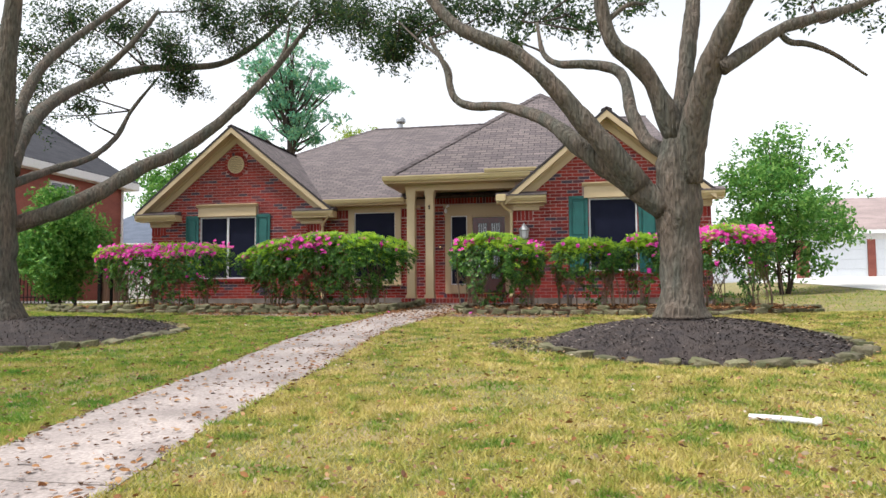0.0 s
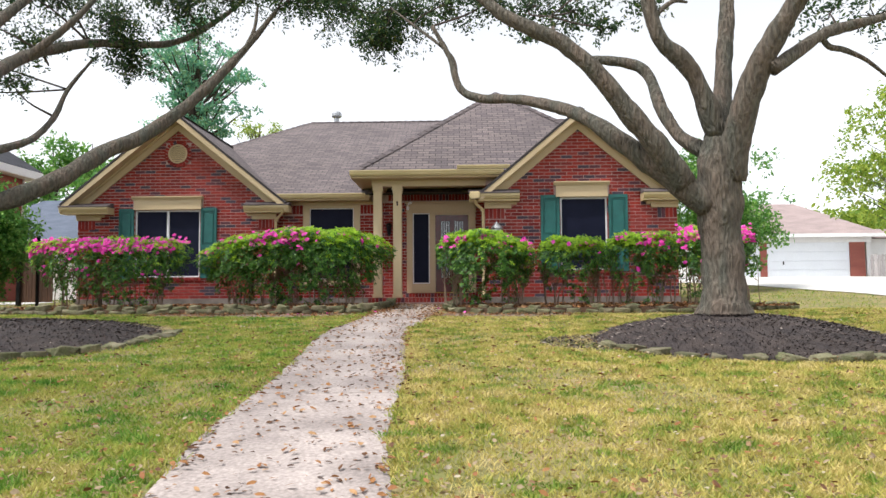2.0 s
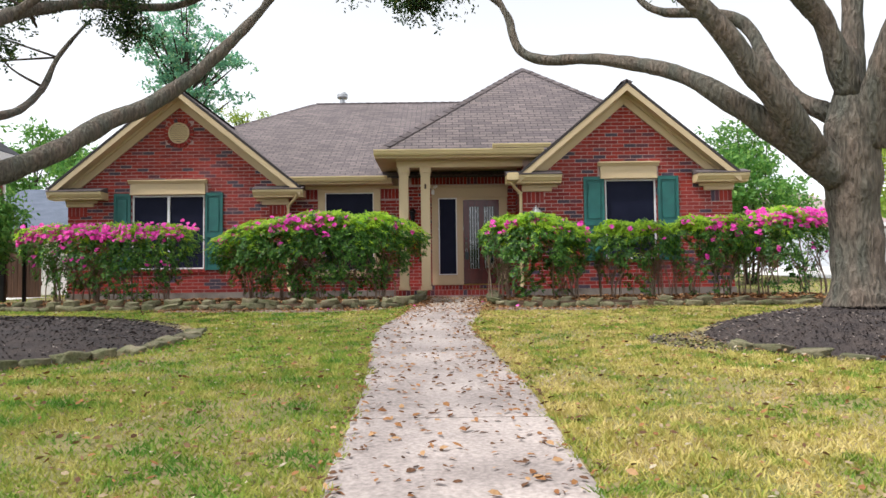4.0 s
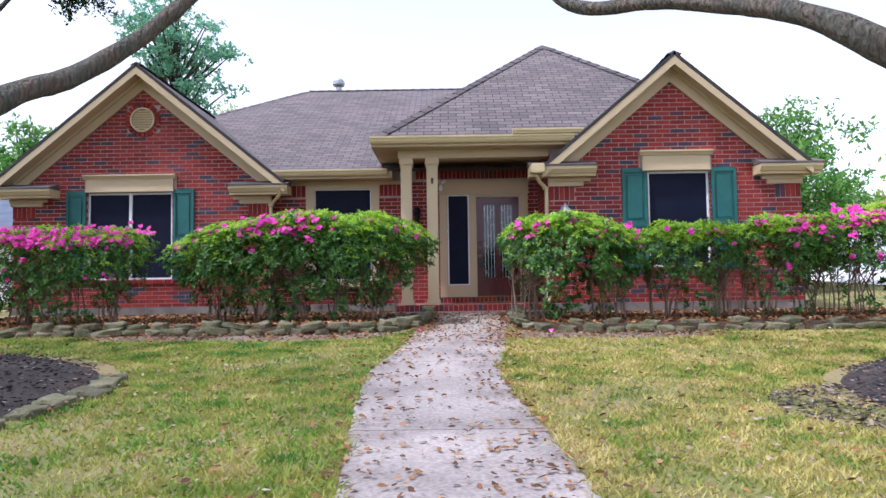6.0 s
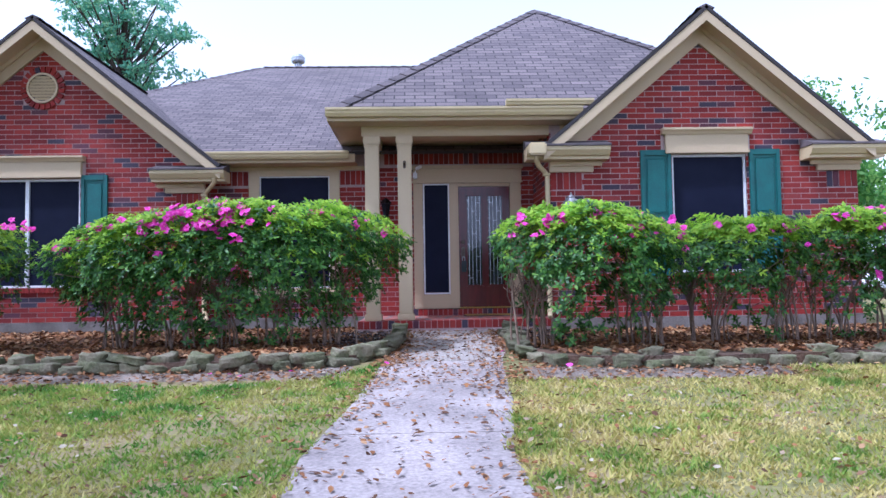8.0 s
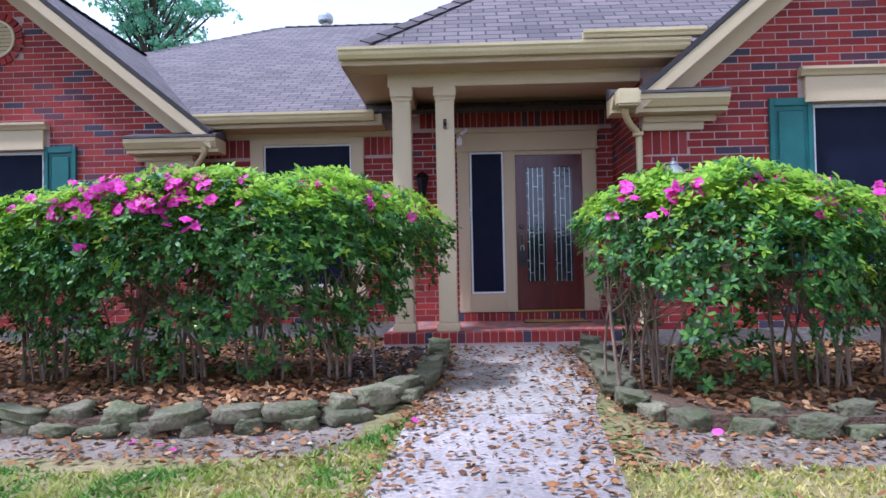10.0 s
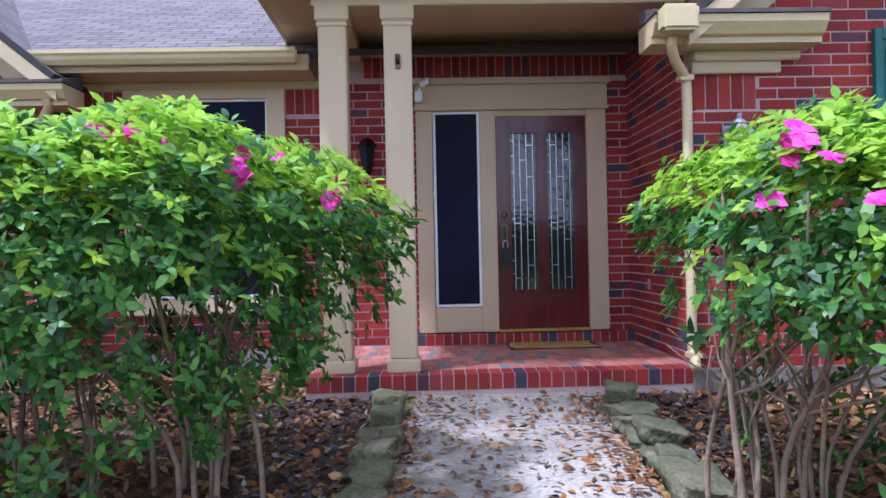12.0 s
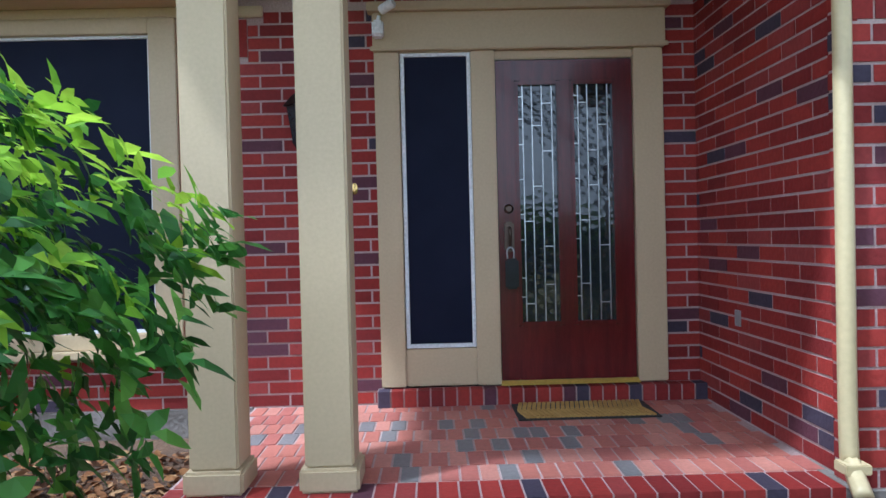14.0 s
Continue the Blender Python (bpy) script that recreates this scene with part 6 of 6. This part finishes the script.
for a, b in ((12.9, 15.84), (16.22, 20.95)):
    d = hang("garage_door", box_bm((a, GY0 + 0.08, GB - 0.02), (b, GY0 + 0.14, 2.75)), M_GDOOR, gh, "white sectional garage door")
    for k in range(4):
        z = GB + 0.02 + k * 0.53
        hang("section", box_bm((a + 0.02, GY0 + 0.055, z), (b - 0.02, GY0 + 0.079, z + 0.515), 0.012, 1), M_GDOOR, d)
    hang("lock_handle", box_bm((a + 0.9, GY0 + 0.02, GB + 0.85), (a + 0.97, GY0 + 0.054, GB + 1.05), 0.008), M_IRON, d, "dark door handle")
hang("fascia", box_bm((11.75, GY0 - 0.52, 3.02), (22.75, GY0 - 0.46, 3.22), 0.01), M_SIDING, gh, "white fascia")
hip_roof("roof", 12.3, 22.2, GY0, 46.0, 3.22, 5.35, 0.5, M_PINKROOF, gh)
hang("wing_wall", box_bm((22.3, 41.0, GB - 0.4), (25.2, 45.5, 3.0)), M_SIDING, gh, "white side wing")
hang("wing_roof", prism_bm([(40.6, 3.02), (40.6, 3.18), (43.2, 3.75), (45.9, 3.18), (45.9, 3.02)], "x", 22.25, 25.9), M_PINKROOF, gh, "low pale roof of the side wing")

fh = thing("white_house", 36.0, 50.0, 0.4, "low white house with a pale roof beyond the fence", "house")
hang("wall", box_bm((29.5, 46.0, 0.0), (44.0, 56.0, 3.2)), M_SIDING, fh)
hip_roof("roof", 29.5, 44.0, 46.0, 56.0, 3.3, 5.4, 0.6, M_PINKROOF, fh)
fw = hang("window", box_bm((31.6, 45.94, 1.4), (33.4, 46.02, 2.8), 0.01), M_SHUTTER, fh, "green-framed window")
hang("pane", box_bm((31.75, 45.92, 1.55), (33.25, 45.945, 2.65)), M_SCREEN, fw)

# ---- fences ----
def plank(parent, x, y, z0, z1, w, mat, dog=True):
    prof = [(x, z0), (x + w, z0), (x + w, z1 - (0.03 if dog else 0)), (x + w - 0.03, z1), (x + 0.03, z1), (x, z1 - (0.03 if dog else 0))]
    hang("plank", prism_bm(prof, "y", y, y + 0.018), mat, parent)


gf = thing("wooden_fence", 25.5, 38.6, 0.6, "weathered grey picket fence beside the garage", "fence")
for i in range(44):
    plank(gf, 21.3 + i * 0.2, 38.6, 0.55, 1.95 + 0.03 * math.sin(i * 2.3), 0.17, M_GREYFENCE)
for z in (0.85, 1.6):
    hang("rail", box_bm((21.3, 38.62, z), (30.1, 38.66, z + 0.09)), M_GREYFENCE, gf)
wf = thing("wooden_gate", -11.85, 15.9, -0.22, "brown wooden gate panel beside the house", "gate")
for i in range(6):
    plank(wf, -12.26 + i * 0.13, 15.9, -0.16, 1.36, 0.122, M_FENCE, False)
for z in (0.1, 1.1):
    hang("rail", box_bm((-12.26, 15.92, z), (-11.49, 15.96, z + 0.09)), M_FENCE, wf)
hang("post", box_bm((-12.38, 15.86, -0.3), (-12.28, 15.96, 1.40), 0.006), M_IRON, wf)

fe = thing("iron_fence", -14.3, 15.0, -0.22, "black iron picket fence beside the lawn", "fence")
pk = box_bm((-0.009, -0.009, 0), (0.009, 0.009, 1.48))
pm = bpy.data.meshes.new("picket")
pk.to_mesh(pm)
pk.free()
pm.materials.append(M_IRON)
for i in range(52):
    ob = new("picket", pm)
    ob.parent = fe
    ob.matrix_parent_inverse = Matrix.Translation(fe.location).inverted()
    ob.matrix_basis = Matrix.Translation((-12.45 - i * 0.115, 15.0, -0.2))
for x in (-11.32, -12.38, -14.4, -16.4):
    hang("post", box_bm((x - 0.03, 14.97, -0.3), (x + 0.03, 15.03, 1.40), 0.004), M_IRON, fe)
for z in (-0.05, 1.12):
    hang("rail", box_bm((-18.4, 14.985, z), (-12.40, 15.015, z + 0.03)), M_IRON, fe)
tagged(sheet("patio", np.linspace(-30, -12.6, 20), np.linspace(16.6, 19.0, 4), M_DRIVE, 0.02), "pale concrete strip beyond the iron fence", "patio", kind="structure")

# ---- fixtures on the house ----
def downspout(pts, label):
    d = thing("downspout", *pts[-1][:3], label, "downspout", kind="structure")
    hang("pipe", tube_bm([(*p, 0.036) for p in pts], 8, 0.0, 5), M_GUTTER, d)
    for p in (pts[3], pts[-2]):
        hang("strap", box_bm((p[0] - 0.05, p[1] - 0.045, p[2] - 0.02), (p[0] + 0.05, p[1] + 0.045, p[2] + 0.02), 0.004), M_GUTTER, d)


downspout([(-1.12, 15.21, 2.18), (-1.12, 15.23, 2.12), (-1.06, 15.33, 2.05), (-0.945, 15.46, 1.96), (-0.93, 15.475, 1.83), (-0.93, 15.475, 1.0), (-0.93, 15.475, 0.12), (-0.935, 15.44, 0.0), (-0.96, 15.33, -0.08)], "tan metal downspout at the porch corner")
hang("gutter_end", box_bm((-1.25, 15.0, 2.17), (-1.01, 15.13, 2.34), 0.02), M_GUTTER, thing("gutter_box", -1.13, 15.05, 2.17, "short tan gutter end box over the downspout", "gutter", kind="structure"))
downspout([(-6.02, 16.62, 2.14), (-6.02, 16.66, 2.08), (-6.12, 16.76, 2.0), (-6.24, 16.88, 1.9), (-6.25, 16.90, 1.75), (-6.25, 16.90, 1.0), (-6.25, 16.90, 0.1), (-6.22, 16.84, -0.02), (-6.15, 16.7, -0.12)], "tan metal downspout at the left wing's corner")

pipe = thing("roof_vent_pipe", -6.0, 25.0, 5.7, "grey metal flue pipe with a cap above the ridge", "flue pipe")
bm = cyl_bm([(0.10, 5.6), (0.10, 6.58)], 14)
bmesh.ops.translate(bm, vec=(-6.1, 25.0, 0), verts=bm.verts[:])
hang("pipe", bm, M_PEWTER, pipe)
bm = cyl_bm([(0.17, 6.63), (0.19, 6.67), (0.19, 6.77), (0.12, 6.85)], 14)
bmesh.ops.translate(bm, vec=(-6.1, 25.0, 0), verts=bm.verts[:])
hang("cap", bm, M_PEWTER, pipe)
bm = cyl_bm([(0.06, 6.58), (0.06, 6.64)], 10)
bmesh.ops.translate(bm, vec=(-6.1, 25.0, 0), verts=bm.verts[:])
hang("neck", bm, M_PEWTER, pipe)


def turned(rings, x, y, z, seg=16):
    bm = cyl_bm(rings, seg)
    bmesh.ops.translate(bm, vec=(x, y, z), verts=bm.verts[:])
    return bm


lx, ly, lz = -0.62, RY - 0.155, 1.50
lamp = thing("wall_lantern", lx, RY, 1.2, "pewter-coloured wall lantern with frosted glass above the hedge", "wall lamp")
hang("back_plate", box_bm((lx - 0.055, RY - 0.03, lz - 0.12), (lx + 0.055, RY - 0.006, lz + 0.12), 0.01), M_PEWTER, lamp)
hang("arm", tube_bm([(lx, RY - 0.02, lz - 0.06, 0.012), (lx, RY - 0.09, lz - 0.22, 0.011), (lx, ly, lz - 0.235, 0.011)], 6), M_PEWTER, lamp)
hang("globe", turned([(0.055, 0), (0.09, 0.03), (0.105, 0.19), (0.1, 0.20)], lx, ly, lz - 0.202, 6), M_LAMPGLASS, lamp, "frosted glass panes")
hang("base", turned([(0.012, -0.05), (0.03, -0.03), (0.065, 0.0)], lx, ly, lz - 0.204, 16), M_PEWTER, lamp)
cap = hang("cap", turned([(0.138, 0), (0.132, 0.02), (0.078, 0.083), (0.05, 0.10), (0.055, 0.115), (0.035, 0.14), (0.012, 0.15), (0.016, 0.165), (0.006, 0.185)], lx, ly, lz, 18), M_PEWTER, lamp)
for i in range(6):
    a = math.pi / 3 * i
    hang("bar", tube_bm([(lx + 0.095 * math.cos(a), ly + 0.095 * math.sin(a), lz - 0.18, 0.006), (lx + 0.11 * math.cos(a), ly + 0.11 * math.sin(a), lz + 0.003, 0.006)], 5, 0, 2), M_PEWTER, lamp)

wl = thing("wall_lantern", -3.33, MY, 1.5, "black wrought wall lantern beside the entry", "wall lamp")
hang("back_plate", box_bm((-3.37, MY - 0.025, 1.56), (-3.29, MY - 0.006, 1.80), 0.01), M_IRON, wl)
hang("arm", tube_bm([(-3.33, MY - 0.02, 1.72, 0.009), (-3.33, MY - 0.08, 1.84, 0.009), (-3.33, MY - 0.13, 1.82, 0.008)], 6), M_IRON, wl)
hang("cage", turned([(0.045, 0.0), (0.075, 0.2), (0.08, 0.21)], -3.33, MY - 0.13, 1.54, 4), M_LOCK, wl, "dark glass")
hang("roof", turned([(0.10, 0.0), (0.05, 0.06), (0.015, 0.085)], -3.33, MY - 0.13, 1.752, 4), M_IRON, wl)
hang("foot", turned([(0.02, -0.05), (0.05, 0.0)], -3.33, MY - 0.13, 1.538, 4), M_IRON, wl)

sc = thing("security_camera", -2.84, MY - 0.1, 2.25, "small white security camera on the door header", "camera")
hang("mount", box_bm((-2.875, MY - 0.16, 2.16), (-2.805, MY - 0.072, 2.26), 0.012), M_PLASTIC, sc)
bm = cyl_bm([(0.026, 0), (0.03, 0.01), (0.03, 0.09), (0.024, 0.10)], 16)
bm.transform(pose(-2.82, MY - 0.13, 2.32, 70, 0, 60))
hang("body", bm, M_PLASTIC, sc)
hang("neck", tube_bm([(-2.84, MY - 0.12, 2.26, 0.012), (-2.83, MY - 0.13, 2.29, 0.012)], 6, 0, 2), M_PLASTIC, sc)

bell = thing("doorbell", -3.018, MY, 1.22, "small oval brass doorbell button", "doorbell")
bm = cyl_bm([(0.026, 0), (0.024, 0.008), (0.012, 0.012), (0.012, 0.02)], 16)
bm.transform(pose(-3.018, MY - 0.004, 1.25, 90) @ Matrix.Diagonal((0.8, 1.5, 1, 1)))
hang("button", bm, M_BRASS, bell)

hook = thing("flag_bracket", -2.985, 15.645, 2.12, "small bronze flag bracket on the column", "bracket")
hang("plate", box_bm((-3.005, 15.63, 2.10), (-2.965, 15.6475, 2.21), 0.005), M_BRONZE, hook)
hang("socket", tube_bm([(-2.985, 15.632, 2.14, 0.016), (-2.985, 15.59, 2.18, 0.016)], 8, 0, 2), M_BRONZE, hook)

plate = thing("wall_plate", PX, 16.62, 0.40, "small grey-blue cover plate on the porch brick", "cover plate")
hang("plate", box_bm((PX - 0.012, 16.58, 0.40), (PX - 0.004, 16.65, 0.49), 0.003), M_PEWTER, plate)

mat_root = thing("doormat", -1.62, 16.9, SLAB, "golden coir doormat with a dark rubber edge", "doormat")
hang("edge", box_bm((-2.08, 16.68, SLAB + 0.001), (-1.27, 17.06, SLAB + 0.010), 0.003), M_RUBBER, mat_root, "dark rubber edge")
bm = bmesh.new()
for i in range(26):
    for j in range(2):
        x = -2.05 + i * 0.0286
        y0 = 16.70 + j * 0.18
        vs = add_box(bm, (x, y0, SLAB + 0.010), (x + 0.022, y0 + 0.17, SLAB + 0.020))
        for v in vs:
            v.co.x += (0.05 if j else -0.05) * ((v.co.y - y0) / 0.17 - 0.5) * 0.6
tagged(hang("coir_mat", bm, M_MAT, mat_root), "golden coir bristles", kind="stuff")

tube = thing("white_tube", 2.05, 3.8, -0.87, "white plastic roll lying on the lawn", "plastic roll")
tz = float(ground_z(2.05, 3.8)) + 0.035
hang("roll", tube_bm([(1.82, 3.88, tz, 0.022), (1.95, 3.84, tz, 0.024), (2.12, 3.78, tz, 0.022), (2.19, 3.75, tz, 0.018), (2.22, 3.74, tz, 0.034), (2.25, 3.73, tz, 0.03)], 10, 0.05, 4), M_PLASTIC, tube)

# ---- bricks and pavers, last ----
def gable_run(x0, x1, ax, z_eave, z_apex, slope):
    def run(z):
        if z < z_eave:
            return x0, x1
        h = max((z_apex - z) / slope, 0.0)
        return max(x0, ax - h), min(x1, ax + h)
    return run


SB = SLAB
right_bricks = courses((0, RY, 0), X, -Y, SB, 4.0, gable_run(RX0, RX1, RAX, 2.0, 3.95, 0.84), [WIN_R, (RX0 - 1, RX0 + 0.46, 1.74, 2.1), (RX1 - 0.46, RX1 + 1, 1.74, 2.1), (0.745, 2.06, 2.23, 2.61), (0.85, 2.05, 0.43, 0.53)])
right_bricks += soldiers((0, RY, 0), X, -Y, RX0, RX0 + 0.46, 1.74, 2.0) + soldiers((0, RY, 0), X, -Y, RX1 - 0.46, RX1, 1.74, 2.0)
lay(wall_right, unit_brick, right_bricks, lambda c: c.x < 1.2 and c.z > 0.9)
left_bricks = courses((0, LY, 0), X, -Y, SB, 4.5, gable_run(LX0, LX1, LAX, 2.0, 4.38, 0.82), [WIN_L, (LX0 - 1, LX0 + 0.46, 1.70, 2.08), (LX1 - 0.46, LX1 + 1, 1.70, 2.08), (-10.02, -8.16, 2.19, 2.56), (-10.0, -8.2, 0.36, 0.46), (LAX - 0.33, LAX + 0.31, 3.38, 3.98)])
left_bricks += soldiers((0, LY, 0), X, -Y, LX0, LX0 + 0.46, 1.70, 1.95) + soldiers((0, LY, 0), X, -Y, LX1 - 0.46, LX1, 1.70, 1.95)
lay(wall_left, unit_brick, left_bricks, lambda c: c.x > -8.2 and c.z > 0.9)
mid_bricks = courses((0, MY, 0), X, -Y, SB, 2.41, lambda z: (LX1, PX), [WIN_M, (-5.64, -4.06, 0.22, 0.29), (DOOR_F[0], DOOR_F[1], -1, 2.39), (-6.3, -3.56, 2.31, 2.6), (-6.3, -5.60, 2.08, 2.33), (-4.10, -3.66, 2.08, 2.33)])
mid_bricks += soldiers((0, MY, 0), X, -Y, -3.36, PX, 2.415, 2.613)
mid_bricks += soldiers((0, MY, 0), X, -Y, LX1, -5.61, 2.085, 2.325) + soldiers((0, MY, 0), X, -Y, -4.095, -3.66, 2.085, 2.325)
mid_bricks += soldiers((0, MY - 0.09, 0), X, -Y, -2.90, PX, SB, -0.004, 0.0813, 0.09)
lay(wall_mid, unit_brick, mid_bricks, lambda c: c.x > -4.2)
side_bricks = courses((PX, 0, 0), -Y, -X, SB, 2.74, lambda z: (-MY, -RY - 0.16), [])
lay(wall_porch, unit_brick, side_bricks, lambda c: c.z < 2.7)
lay(wall_right, unit_brick, courses((RX0, 0, 0), -Y, -X, SB, 2.1, lambda z: (-RY - 0.16, -RY), []), lambda c: False)
lay(wall_turn, unit_brick, courses((LX1, 0, 0), Y, X, SB, 2.3, lambda z: (LY, MY), []), lambda c: False)

# porch paving: rows of bricks laid end-on to the house, with a rowlock edge
pavers = []
rnd = random.Random(5)
rows_y = [15.745 + i * 0.205 for i in range(7)]
for i, y in enumerate(rows_y):
    k = 32
    for j in range(k):
        x = -3.67 + (j + (0.5 if i % 2 else 0.0)) * (2.80 / k) + 0.045
        if x < PX - 0.05:
            pavers.append((Vector((x, y + 0.1, SLAB - 0.014 + rnd.uniform(-0.001, 0.001))), X, -Y, 2.80 / k - 0.012, 0.193, 0.03))
lay(porch_floor, unit_paver, [p for p in pavers if p[0].y < MY - 0.1], lambda c: True)
edge = []
k = 32
for j in range(k):
    x = -3.68 + (j + 0.5) * (2.80 / k)
    edge.append((Vector((x, 15.633, SLAB - 0.055)), X, -Y, 2.80 / k - 0.009, 0.205, 0.108))
edge_root = tagged(new("porch_edge"), "rowlock brick edge of the porch step", "step", kind="structure")
lay(edge_root, unit_brick, edge, lambda c: True)
tagged(part("porch_riser", box_bm((-3.68, 15.55, -0.40), (-0.89, 15.61, SLAB - 0.02)), M_MORTAR), "mortar bed of the porch step", "step", kind="structure")
